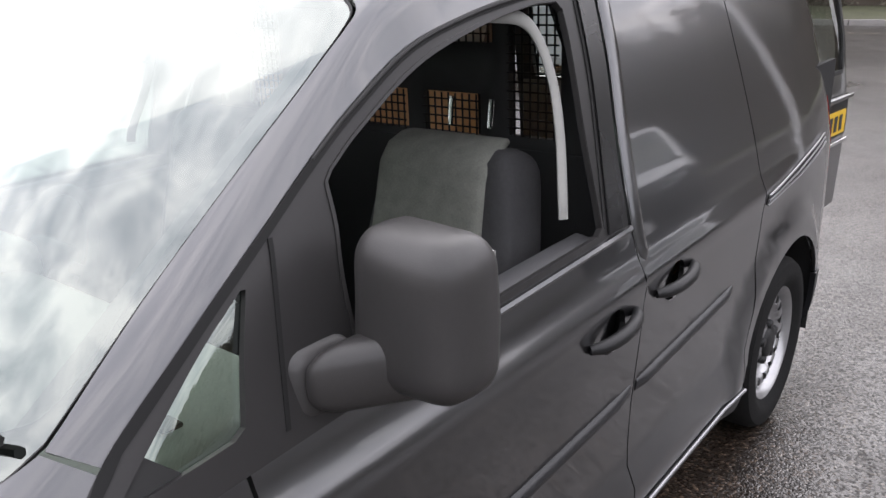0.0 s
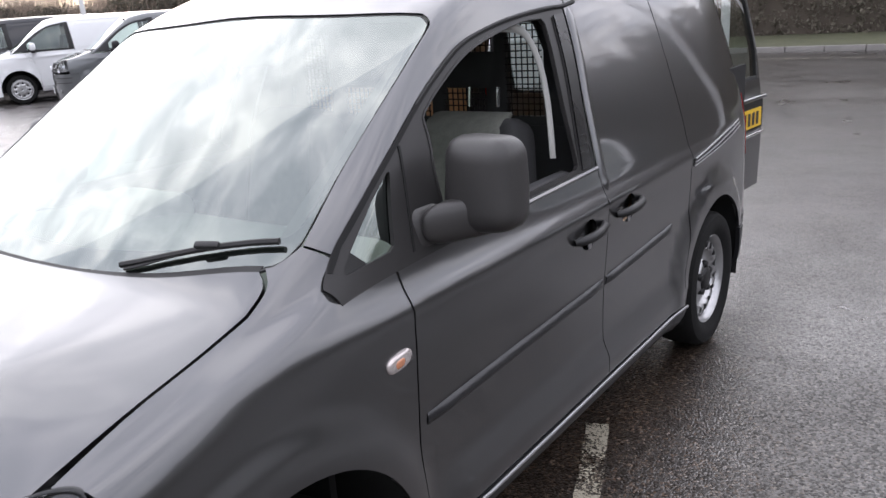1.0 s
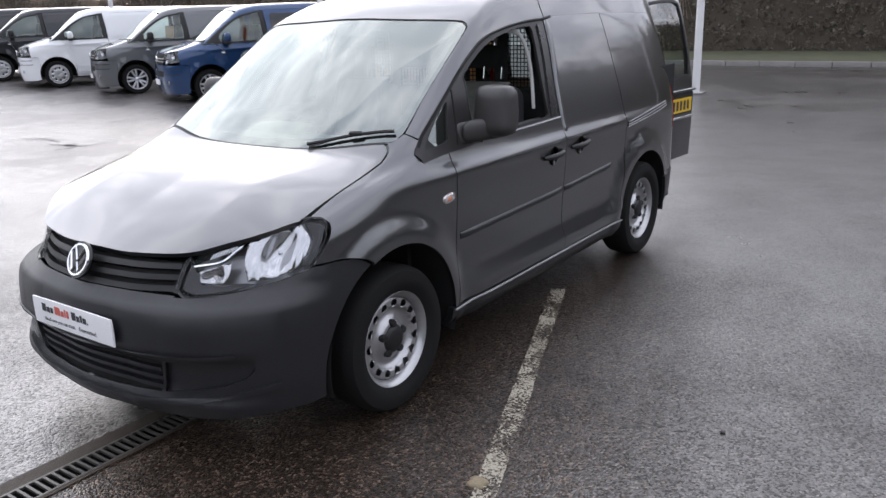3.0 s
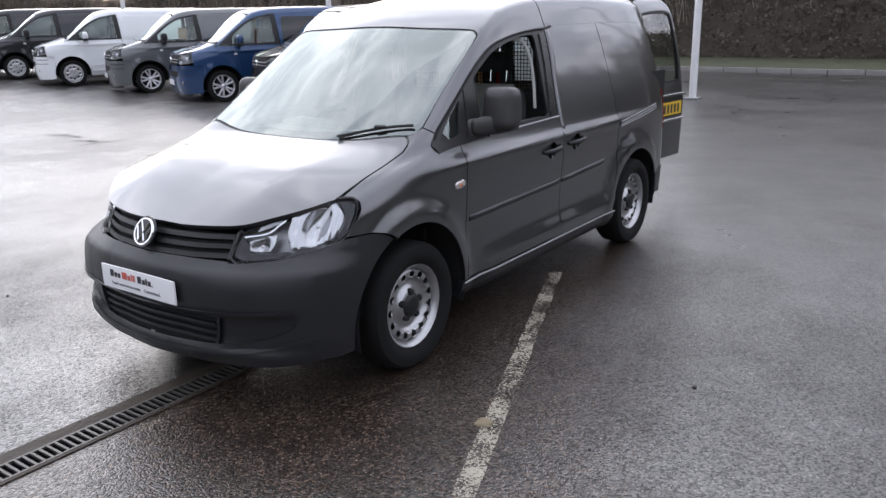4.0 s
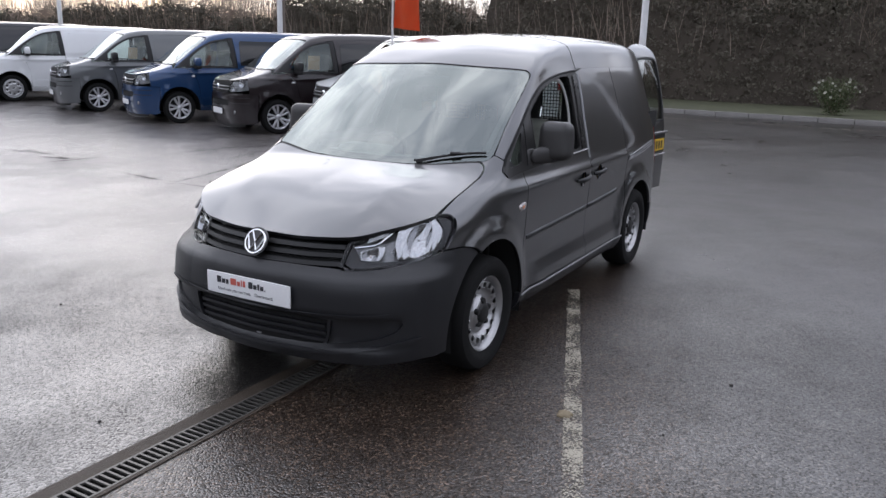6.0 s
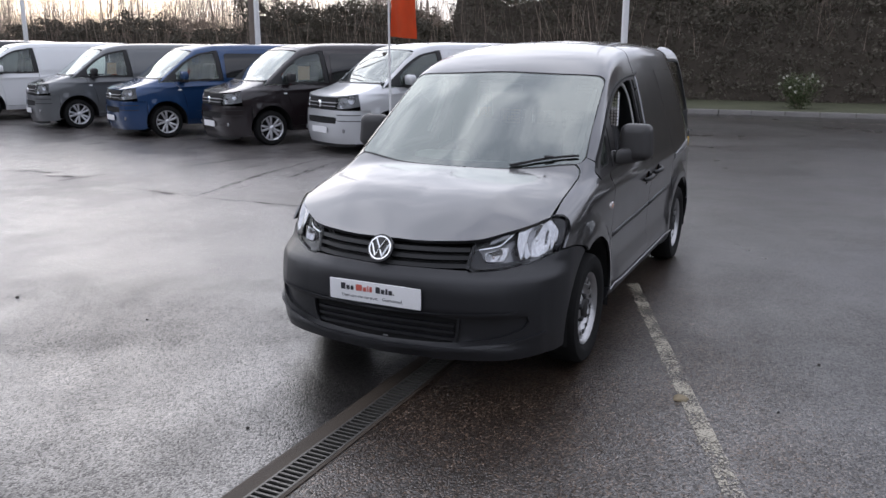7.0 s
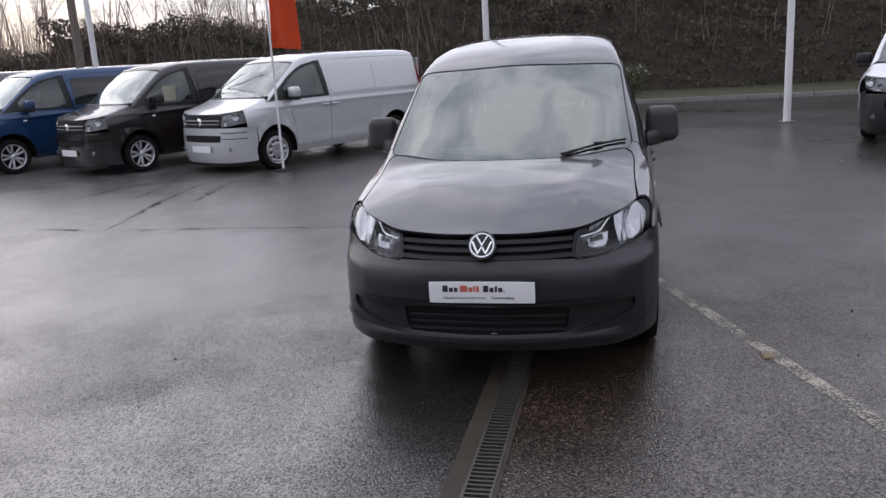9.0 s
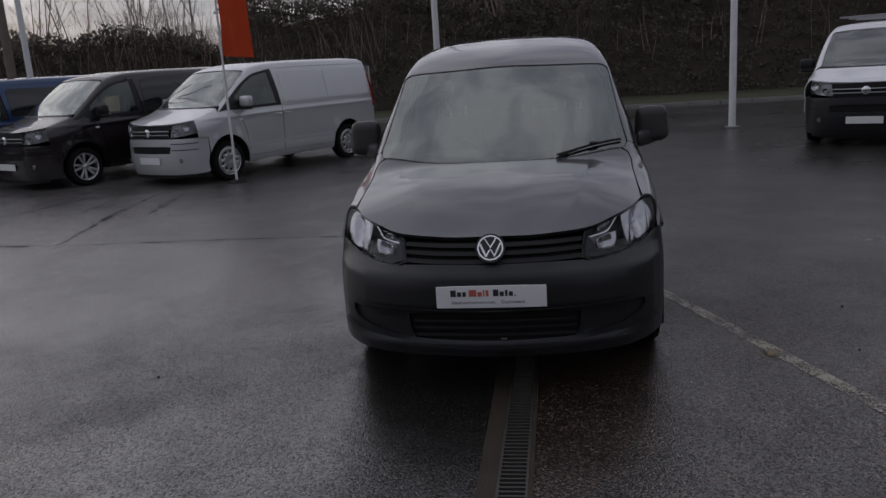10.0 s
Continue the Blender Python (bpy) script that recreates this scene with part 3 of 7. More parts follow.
def under_roof(y0, y1):
    """The top edge of a side panel, a hair below the roof's edge."""
    return S(*[(y, float(np.interp(y, ROOF_Y, ROOF_Z)) - 0.0007) for y in np.linspace(y0, y1, 14)], n=1)


# roof, with the screen pillars
half = (T((0.748, 0.268), (0.720, 0.45), (0.695, 0.70), (0.682, 0.835)) + T((0.682, 0.835), (0.672, 0.878), (0.635, 0.898), n=4) + T((0.635, 0.898), (0.40, 0.872), (0.2, 0.855), (0.0, 0.848)))
outer = S((0.308, 1.113), *WIN_TOP[1:], n=5) + S((1.60, 1.583), (1.75, 1.597), (2.2, 1.602), (2.9, 1.598), (3.30, 1.578)) + T((0.56, 3.43), (0.3, 3.47), (0.0, 3.48))
roof_ring = outer + [(y, MID2 - v) for y, v in outer[::-1]] + [(y, MID2 - v) for y, v in half] + half[::-1]
part("roof", skin(BODY, ring_of(roof_ring), 0.03, 0.012, soft=0.07), PAINT, van)

seam = [BODY.by_b(1.62, 1.45 + 0.012 * k) for k in range(14)]
seam = [(1.622, v) for v in np.linspace(seam[11], MID2 - seam[11], 60)]
part("roof_seam", skin(BODY, ring_of(seam, [(y + 0.005, v) for y, v in seam[::-1]]), 0.05, 0.002, lift=0.0015), SEAL, van)

# bonnet
half = T((0.0, -0.768), (0.22, -0.757), (0.46, -0.697), (0.60, -0.600), (0.70, -0.500), (0.757, -0.397)) + T(*BONNET_SIDE) + T((0.751, 0.09), (0.739, 0.150), (0.704, 0.178), n=5) + T((0.704, 0.178), (0.45, 0.104), (0.2, 0.066), (0.0, 0.056))
part("bonnet", skin(BODY, ring_of([(y, MID2 - v) for y, v in half[::-1]] + half), 0.025, 0.02, soft=0.02), PAINT, van)

# windscreen with its black edge
def screen_half(d, low):
    return (T((0.0, 0.062 + low), (0.2, 0.072 + low), (0.45, 0.111 + low), (0.70 - d, 0.186 + low)) + T((0.70 - d, 0.186 + low), (0.730 - d, 0.215 + low), (0.740 - d, 0.27 + low), n=4) +
            T((0.740 - d, 0.27 + low), (0.716 - d, 0.45), (0.691 - d, 0.70), (0.678 - d, 0.828 - d)) + T((0.678 - d, 0.828 - d), (0.666 - d, 0.870 - d), (0.632 - d, 0.890 - d), n=4) +
            T((0.632 - d, 0.890 - d), (0.40, 0.864 - d), (0.2, 0.847 - d), (0.0, 0.840 - d)))


half = screen_half(0.0, 0.0)
outer = ring_of(half, [(y, MID2 - v) for y, v in half[::-1]])
half = screen_half(0.022, 0.066)
inner = ring_of(half, [(y, MID2 - v) for y, v in half[::-1]])
screen = part("windscreen", skin(Pane(BODY), inset(outer, 0.002), 0.04, 0, lift=-0.004), SCREEN, van)
screen.visible_shadow = False
part("black_edge", skin(BODY, outer, 0.05, 0.004, lift=-0.010, holes=[inner]), FRIT, screen)
half = screen_half(0.0, 0.0)
rim = ring_of(half, [(y, MID2 - v) for y, v in half[::-1]])
part("screen_seal", skin(BODY, inset(rim, -0.005), 0.05, 0.006, lift=-0.004, holes=[inset(rim, 0.001)]), SEAL, screen)
half = T((0.0, 0.050), (0.2, 0.060), (0.45, 0.098), (0.70, 0.172))
low = T((0.70, 0.194), (0.45, 0.119), (0.2, 0.080), (0.0, 0.070))
part("cowl_strip", skin(BODY, ring_of(half, low, [(y, MID2 - v) for y, v in low[::-1]], [(y, MID2 - v) for y, v in half[::-1]]), 0.05, 0.004, lift=-0.003), SEAL, screen)
# pale trim of the screen pillars, just inside the glass
for side in (False, True):
    ring = ring_of(T((0.700, 0.26), (0.678, 0.45), (0.654, 0.70), (0.642, 0.80)), T((0.618, 0.80), (0.628, 0.70), (0.648, 0.45), (0.664, 0.25)))
    part("screen_pillar_trim", skin(BODY, ring, 0.05, 0.01, lift=-0.03, mirror=side), TRIMPALE, van, "pale grey inner screen pillar trim")

for side in (False, True):
    tag = dict(mirror=side)
    # front wing
    ring = ring_of(S(*arc(0.012, 0.32, 0.412, 2, 114), n=1), S((-0.152, 0.705), (-0.20, 0.733), (-0.28, 0.753), (-0.36, 0.759), (-0.425, 0.764)), S((-0.425, 0.764), (-0.365, 0.82), (-0.325, 0.862), (-0.312, 0.893)), S((-0.312, 0.893), (-0.322, 0.908), (-0.345, 0.914)),
                   T((0.772, -0.368), *WING_SIDE[1:], n=5), T(WING_SIDE[-1], (0.746, 0.156), (0.712, 0.189), n=5), T((0.726, 0.199), (0.738, 0.228), (0.746, 0.262), n=4), S((0.302, 1.107), (0.262, 1.077), (0.243, 1.056)), S((0.243, 1.056), (0.247, 1.035), (0.268, 1.022)), S((0.268, 1.022), (0.455, 1.036)),
                   S((0.456, 1.032), (0.459, 0.925), (0.459, 0.797), (0.463, 0.676), (0.462, 0.45), (0.448, 0.335)), S((0.448, 0.335), (0.424, 0.334)))
    part("front_wing", skin(BODY, ring, 0.03, 0.012, soft=0.045, **tag), PAINT, van)
    # front door skin
    ring = ring_of(S((0.463, 1.037), (0.4645, 0.925), (0.4645, 0.797), (0.4685, 0.676), (0.4675, 0.45), (0.4535, 0.338)), S((0.4535, 0.338), (1.516, 0.338)), S((1.518, 0.34), (1.524, 0.7), (1.518, 1.066)), S((1.516, 1.066), (1.0, 1.057), (0.465, 1.037)))
    cup = S(*arc(1.375, 0.882, 0.05, 0, 360, 20), n=1)[:-1]
    cup = [(1.375 + (y - 1.375) * 1.15, v) for y, v in cup]
    door = part("front_door", skin(BODY, ring, 0.05, 0.012, holes=[cup], soft=0.022, **tag), PAINT, van)
    part("handle_cup", skin(BODY, inset(cup, -0.006), 0.02, 0.004, lift=-0.026, **tag), PAINT, door)
    part("door_card", skin(BODY, inset(ring, 0.01), 0.12, 0.03, lift=-0.07, normals=False, **tag), CABIN, door)
    # window frame: outer edge along the roof, two openings
    ring = ring_of(S((0.245, 1.055), *WIN_TOP, n=6), S((1.60, 1.583), (1.575, 1.42), (1.532, 1.245), (1.506, 1.069)), S((1.506, 1.063), (1.0, 1.054), (0.465, 1.034), (0.27, 1.017)))
    ring = inset(ring, 0.003)
    quarter = ring_of(S((0.312, 1.070), (0.455, 1.082)), S((0.474, 1.092), (0.500, 1.17), (0.533, 1.247)), S((0.526, 1.248), (0.44, 1.189), (0.314, 1.083)))
    opening = ring_of(S((0.690, 1.075), (1.37, 1.088)), S((1.392, 1.10), (1.410, 1.28), (1.440, 1.46), (1.447, 1.532)), S((1.43, 1.548), (1.32, 1.544), (1.135, 1.515), (0.96, 1.471), (0.80, 1.399), (0.725, 1.356)), S((0.712, 1.344), (0.706, 1.285), (0.690, 1.21), (0.682, 1.082)))
    frame_part = part("window_frame", skin(BODY, ring, 0.05, 0.012, lift=0.002, holes=[quarter, opening], fine=0.025, **tag), FRAMEBLACK, door)
    # shut lines: along the roof, down the pillar cover and down the front of the mirror panel
    edge = ring_of(S((0.275, 1.083), *WIN_TOP[1:], n=6), S(*[(y + 0.004, z - 0.010) for y, z in WIN_TOP[:0:-1]], n=6), S((0.285, 1.080), (0.275, 1.083), n=2))
    part("roof_seal", skin(BODY, edge, 0.04, 0.003, lift=0.0045, fine=0.03, **tag), VOID, frame_part)
    for line in ([(1.398, 1.096), (1.440, 1.25), (1.478, 1.40), (1.500, 1.548)], [(0.528, 1.062), (0.548, 1.15), (0.566, 1.22), (0.588, 1.296)]):
        edge = ring_of(S(*line), S(*[(y + 0.007, z) for y, z in line[::-1]]))
        part("shut_line", skin(BODY, edge, 0.03, 0.003, lift=0.0045, fine=0.03, **tag), VOID, frame_part)
    edge = ring_of(S((1.412, 1.080), (1.455, 1.25), (1.492, 1.40), (1.514, 1.548)), S((1.514, 1.554), (1.585, 1.560)), S((1.583, 1.56), (1.560, 1.42), (1.520, 1.245), (1.498, 1.084)), S((1.495, 1.082), (1.412, 1.080)))
    part("pillar_cover", skin(BODY, edge, 0.05, 0.004, lift=0.007, **tag), COVERBLACK, frame_part)
    part("quarter_light", skin(BODY, inset(quarter, -0.01), 0.05, 0, lift=-0.012, **tag), QUARTERPANE, door).visible_shadow = False
    foot = ring_of(S((0.236, 1.052), (0.262, 1.082), (0.33, 1.13)), S((0.33, 1.13), (0.40, 1.06)), S((0.40, 1.06), (0.39, 1.015)), S((0.39, 1.015), (0.26, 1.008)), S((0.26, 1.008), (0.238, 1.03), (0.236, 1.052)))
    part("frame_foot_seal", skin(BODY, foot, 0.04, 0.004, lift=-0.006, **tag), SEAL, frame_part)
    lip = inset(opening, -0.008)
    part("window_seal", skin(BODY, lip, 0.05, 0.006, lift=0.004, holes=[inset(opening, -0.001)], fine=0.02, **tag), FRAMEBLACK, frame_part)
    if side:
        part("door_glass", skin(BODY, inset(opening, -0.01), 0.06, 0, lift=-0.012, **tag), PANE, door).visible_shadow = False
    # chrome-like painted waist lip under the window
    def lipline(y0, y1, z0, z1, off):
        pts = []
        for k in range(13):
            y = y0 + (y1 - y0) * k / 12
            v = BODY.by_b(y, z0 + (z1 - z0) * k / 12)
            p = BODY.at(np.array([y]), np.array([v]))[0] + off * BODY.normal(np.array([y]), np.array([v]))[0]
            pts.append((-p[0] if side else p[0], p[1], p[2]))
        return pts
    part("waist_strip", tube(lipline(0.72, 1.51, 1.053, 1.069, 0.004), 0.008, 6), PAINT, door)
    # rub strips
    for y0, y1, z0, z1 in ((0.498, 1.508, 0.650, 0.674), (1.538, 2.16, 0.675, 0.703)):
        bm = bmesh.new()
        rows = []
        for y, z in curve((y0, z0), (y1, z1), n=14):
            row = []
            for dz, off in ((-0.017, -0.003), (-0.015, 0.008), (-0.008, 0.013), (0.006, 0.013), (0.014, 0.007), (0.017, -0.003)):
                end = min(1.0, max(0.25, min(y - y0, y1 - y) / 0.03))
                v = BODY.by_b(y, z + dz)
                p = BODY.at(np.array([y]), np.array([v]))[0] + off * end * BODY.normal(np.array([y]), np.array([v]))[0]
                row.append(bm.verts.new((-p[0] if side else p[0], p[1], p[2])))
            rows.append(row)
        for a, b in zip(rows, rows[1:]):
            for k in range(5):
                bm.faces.new((a[k], b[k], b[k + 1], a[k + 1]))
        bm.faces.new(rows[0])
        bm.faces.new(rows[-1][::-1])
        bmesh.ops.recalc_face_normals(bm, faces=bm.faces[:])
        part("rub_strip", bm, BUMPER, van)
    # sliding door and rear quarter
    ring = ring_of(S((1.523, 0.338), (1.529, 0.7), (1.523, 1.065), (1.546, 1.25), (1.588, 1.42), (1.612, 1.578)), under_roof(1.615, 2.352), S((2.352, 1.597), (2.352, 0.75)), S((2.352, 0.75), (2.322, 0.60), (2.27, 0.45), (2.255, 0.338)), S((2.255, 0.338), (1.523, 0.338)))
    cup = S(*arc(1.69, 0.896, 0.05, 0, 360, 20), n=1)[:-1]
    cup = [(1.69 + (y - 1.69) * 1.15, v) for y, v in cup]
    slider = part("sliding_door", skin(BODY, ring, 0.05, 0.012, holes=[cup], soft=0.022, **tag), PAINT, van)
    part("handle_cup", skin(BODY, inset(cup, -0.006), 0.02, 0.004, lift=-0.026, **tag), PAINT, slider)
    ring = ring_of(under_roof(2.358, 3.285), S((3.30, 1.56), (3.36, 1.2), (3.37, 0.95), (3.36, 0.50)), S((3.36, 0.50), (3.04, 0.48)), S(*arc(2.69, 0.32, 0.392, 24, 168), n=1), S((2.29, 0.40), (2.262, 0.338)), S((2.262, 0.338), (2.277, 0.45), (2.329, 0.60), (2.358, 0.75)))
    quarter_panel = part("rear_quarter_panel", skin(BODY, ring, 0.05, 0.012, **tag), PAINT, van)
    # rounded front edge of the load body behind the door, and the drip strip over it
    edge = []
    for y, z in curve((1.540, 0.985), (1.543, 1.08), (1.566, 1.25), (1.606, 1.42), (1.630, 1.572), n=6):
        q = BODY.at(np.array([y]), np.array([BODY.by_b(y, z)]))[0]
        edge.append(((-q[0] if side else q[0]) * 0.9965, y + 0.012, z))
    part("pillar_edge", tube(edge, [0.006] + [0.025] * (len(edge) - 2) + [0.010], 12, flat=0.42, up=(1, 0, 0)), PAINT, van)
    drip = []
    for y, z in curve(*WIN_TOP[4:], (1.69, 1.594), n=4):
        v = BODY.by_b(y, z - 0.002)
        q = BODY.at(np.array([y]), np.array([v]))[0] + 0.003 * BODY.normal(np.array([y]), np.array([v]))[0]
        drip.append((-q[0] if side else q[0], q[1], q[2]))
    part("drip_strip", tube(drip, [0.003 + 0.005 * k / (len(drip) - 1) for k in range(len(drip))], 8), SEAL, van)
    # sliding-door rail: a dark slot with two bright lips
    ring = ring_of(S((2.37, 0.912), (3.10, 0.968)), S((3.10, 0.996), (2.37, 0.942)))
    rail = part("door_rail", skin(BODY, ring, 0.03, 0.004, lift=0.003, **tag), BLACK, quarter_panel)
    for dz in (0.0, 0.015, 0.030):
        part("rail_lip", tube(lipline(2.37, 3.10, 0.912 + dz, 0.967 + dz, 0.007), 0.0035, 6), STEELGREY, rail)
    # sill
    ring = ring_of(S((0.40, 0.228), (2.30, 0.228)), S((2.29, 0.331), (0.402, 0.331)))
    sill = part("sill", skin(BODY, ring, 0.06, 0.03, **tag), BUMPER, van)
    # pale metal bar stands in for the sky highlight on the sill's edge
    part("sill_highlight", tube(lipline(0.41, 2.28, 0.322, 0.328, 0.007), 0.0055, 8), STEELGREY, sill)
    # rear bumper corner
    ring = ring_of(S((3.04, 0.474), (3.36, 0.494)), S((3.41, 0.47), (3.44, 0.36), (3.42, 0.24)), S((3.42, 0.24), (3.085, 0.235)), S((3.085, 0.24), (3.075, 0.36), (3.04, 0.474)))
    part("rear_bumper_corner", skin(BODY, ring, 0.05, 0.02, lift=0.006, **tag), BUMPER, van)
    # tail lamp
    ring = ring_of(S((3.375, 1.20), (3.43, 1.18)), S((3.44, 0.80), (3.38, 0.78)), S((3.38, 0.78), (3.375, 1.20)))
    part("tail_lamp", skin(BODY, ring, 0.04, 0.02, lift=0.004, **tag), REDLAMP, van)
    sgn = -1 if side else 1
    # side repeater
    y, z = 0.395, 0.845
    p = BODY.at(np.array([y]), np.array([BODY.by_b(y, z)]))[0]
    lamp = part("side_repeater", pebble((0.010, 0.044, 0.021), (sgn * (p[0] + 0.001), y, z + 0.004), (6, 0, 0)), CLEARLAMP, van, "small clear indicator lamp")
    part("amber_core", pebble((0.006, 0.018, 0.011), (sgn * (p[0] + 0.007), y - 0.006, z + 0.003), (6, 0, 0)), AMBER, lamp)
    part("door_top_trim", rbox((0.055, 0.74, 0.024), 0.010, 4, (sgn * 0.792, 1.03, 1.062), (0.8, sgn * 8, 0)), TRIMDARK, door)
    # door handles: a bowed bar over the cup
    for owner, y, z in ((door, 1.375, 0.888), (slider, 1.69, 0.902)):
        x = BODY.at(np.array([y]), np.array([BODY.by_b(y, z)]))[0][0]
        pts = [(sgn * (x + 0.002 + 0.030 * math.sin(math.pi * k / 10) ** 0.6), y - 0.105 + 0.021 * k, z - 0.006 + 0.0012 * k) for k in range(11)]
        part("door_handle", tube(pts, [0.010, 0.014, 0.015, 0.0155, 0.0155, 0.0155, 0.0155, 0.0155, 0.015, 0.014, 0.010], 10, flat=1.0), BLACK, owner, "black grab handle")
        part("lock_bezel", lathe([(0.0, 0.0), (0.012, 0.002), (0.012, 0.006), (0.0, 0.008)], 16, "x", (sgn * (x - 0.008), y + 0.012, z - 0.045)), STEELGREY, owner)
    # wing mirror: arm, housing and glass
    mirror = part("wing_mirror", rbox((0.207, 0.128, 0.232), 0.05, 10, (sgn * 0.935, 0.700, 1.196), (0, 0, sgn * -6),
                  lambda c: Vector((c.x * (1 - 0.06 * c.z / 0.1), c.y * (1.0 if c.y > 0 else 1.0 - 1.8 * (c.x * c.x + c.z * c.z) / 0.03 * 0.12) - 0.010 * min(1, max(0, -c.z / 0.08)), c.z + 0.14 * c.x * sgn * min(1, max(0, -c.z / 0.1))))), MIRRORBLACK, van, "black textured plastic door mirror")
    part("mirror_arm", rbox((0.150, 0.118, 0.100), 0.040, 10, (sgn * 0.905, 0.672, 1.119), (0, 0, 0),
         lambda c: Vector((c.x, c.y * (1.0 - 2.4 * c.x * sgn) + 0.85 * c.x * sgn, c.z * (1 - 0.6 * c.x * sgn) + 0.12 * c.x * sgn))), MIRRORBLACK, mirror)
    part("mirror_base", rbox((0.085, 0.120, 0.108), 0.034, 8, (sgn * 0.796, 0.604, 1.098), (0, 0, 0),
         lambda c: Vector((c.x - (0.16 * c.z * sgn if c.x * sgn > 0 else 0), c.y * (1.0 + 1.5 * c.x * sgn) + 0.30 * c.x * sgn, c.z + 0.14 * c.x * sgn))), MIRRORBLACK, mirror)
    part("mirror_glass", rbox((0.155, 0.006, 0.155), 0.003, 2, (sgn * 0.935, 0.762, 1.202), (0, 0, sgn * -6)), CHROME, mirror)
    # wheel housing liners
    for yc, r in ((0.012, 0.420), (2.69, 0.400)):
        bm = bmesh.new()
        rings = []
        for xx in (0.872, 0.56):
            rings.append([bm.verts.new((sgn * xx, yc + r * math.cos(radians(a)), 0.32 + r * math.sin(radians(a)))) for a in range(-14, 195, 8)])
        for k in range(len(rings[0]) - 1):
            bm.faces.new((rings[0][k], rings[0][k + 1], rings[1][k + 1], rings[1][k]))
        bm.faces.new(rings[1])
        part("wheel_liner", bm, VOID, van)

# bumper with a middle intake and two blank scoops
half = (F((0.0, 0.672), (0.25, 0.673), (0.452, 0.664)) + N((0.452, 0.668), (0.502, 0.667), (0.593, 0.673), (0.687, 0.689), (0.755, 0.709), (0.818, 0.738)) + FY((-0.415, 0.747), (-0.36, 0.751), (-0.28, 0.745), (-0.20, 0.725), (-0.155, 0.697)) +
        FY(*arc(0.0, 0.32, 0.405, 113, 190, 12), n=1) + FY((-0.40, 0.245), (-0.45, 0.235)) + F((0.80, 0.235), (0.70, 0.225), (0.45, 0.214), (0.0, 0.21)))
bump_ring = ring_of(half, [(z, -v) for z, v in half[::-1]])
half = F((0.0, 0.440), (0.30, 0.438), (0.425, 0.430)) + F((0.425, 0.430), (0.415, 0.35), (0.395, 0.305)) + F((0.395, 0.305), (0.2, 0.298), (0.0, 0.297))
intake = ring_of(half, [(z, -v) for z, v in half[::-1]])
scoop_r = ring_of(F((0.440, 0.430), (0.60, 0.438), (0.735, 0.450)), F((0.735, 0.450), (0.742, 0.415), (0.718, 0.380)), F((0.718, 0.380), (0.62, 0.342), (0.412, 0.306)), F((0.412, 0.306), (0.428, 0.35), (0.440, 0.430)))
scoop_l = [(z, -v) for z, v in scoop_r]
bumper = part("front_bumper", skin(FACE, bump_ring, 0.03, 0.015, holes=[intake, scoop_r, scoop_l]), BUMPER, van, "unpainted dark grey plastic bumper")
for ring in (scoop_r, scoop_l):
    part("blank_scoop", skin(FACE, inset(ring, -0.012), 0.04, 0.006, lift=-0.016), BUMPER, bumper)
part("intake_back", skin(FACE, inset(intake, -0.07), 0.06, 0.004, lift=-0.030), VOID, bumper)


def face_strip(name, owner, mat, x1, z, h, lift, thick, bow=0.0, power=2.0):
    line = F(*[(x1 * k / 6, z + h / 2 + bow * (k / 6) ** power) for k in range(7)]) + F(*[(x1 * k / 6, z - h / 2 + bow * (k / 6) ** power) for k in range(6, -1, -1)])
    return part(name, skin(FACE, ring_of(line, [(zz, -v) for zz, v in line[::-1]]), 0.04, thick, lift=lift), mat, owner)


for z in (0.322, 0.358, 0.394):
    face_strip("intake_slat", bumper, BUMPER, 0.405, z, 0.014, -0.012, 0.03, -0.004)
face_strip("bumper_lip", bumper, BUMPER, 0.80, 0.264, 0.018, 0.014, 0.018, 0.085, 3.0)
face_strip("bumper_crease", bumper, BUMPER, 0.70, 0.452, 0.012, 0.006, 0.012, 0.022)
part("towing_eye_cover", rbox((0.03, 0.006, 0.008), 0.002, 2, (0.05, -0.884, 0.316)), STEELGREY, bumper)

# upper grille
half = F((0.0, 0.797), (0.25, 0.794), (0.455, 0.782)) + F((0.462, 0.780), (0.452, 0.678)) + F((0.452, 0.676), (0.25, 0.678), (0.0, 0.677))
grille = part("grille", skin(FACE, ring_of(half, [(z, -v) for z, v in half[::-1]]), 0.05, 0.01, lift=-0.035), VOID, van, "black slatted grille")
for z, h in ((0.687, 0.019), (0.724, 0.019), (0.761, 0.019)):
    face_strip("grille_slat", grille, GRILLEBLACK, 0.440, z, h, -0.006, 0.03, 0.0)
for s in (1, -1):
    end = ring_of(F((s * 0.447, 0.783), (s * 0.462, 0.780)), F((s * 0.462, 0.780), (s * 0.45, 0.672)), F((s * 0.45, 0.672), (s * 0.432, 0.675)), F((s * 0.432, 0.675), (s * 0.447, 0.783)))
    part("grille_end", skin(FACE, end, 0.04, 0.03, lift=-0.004), GRILLEBLACK, grille)

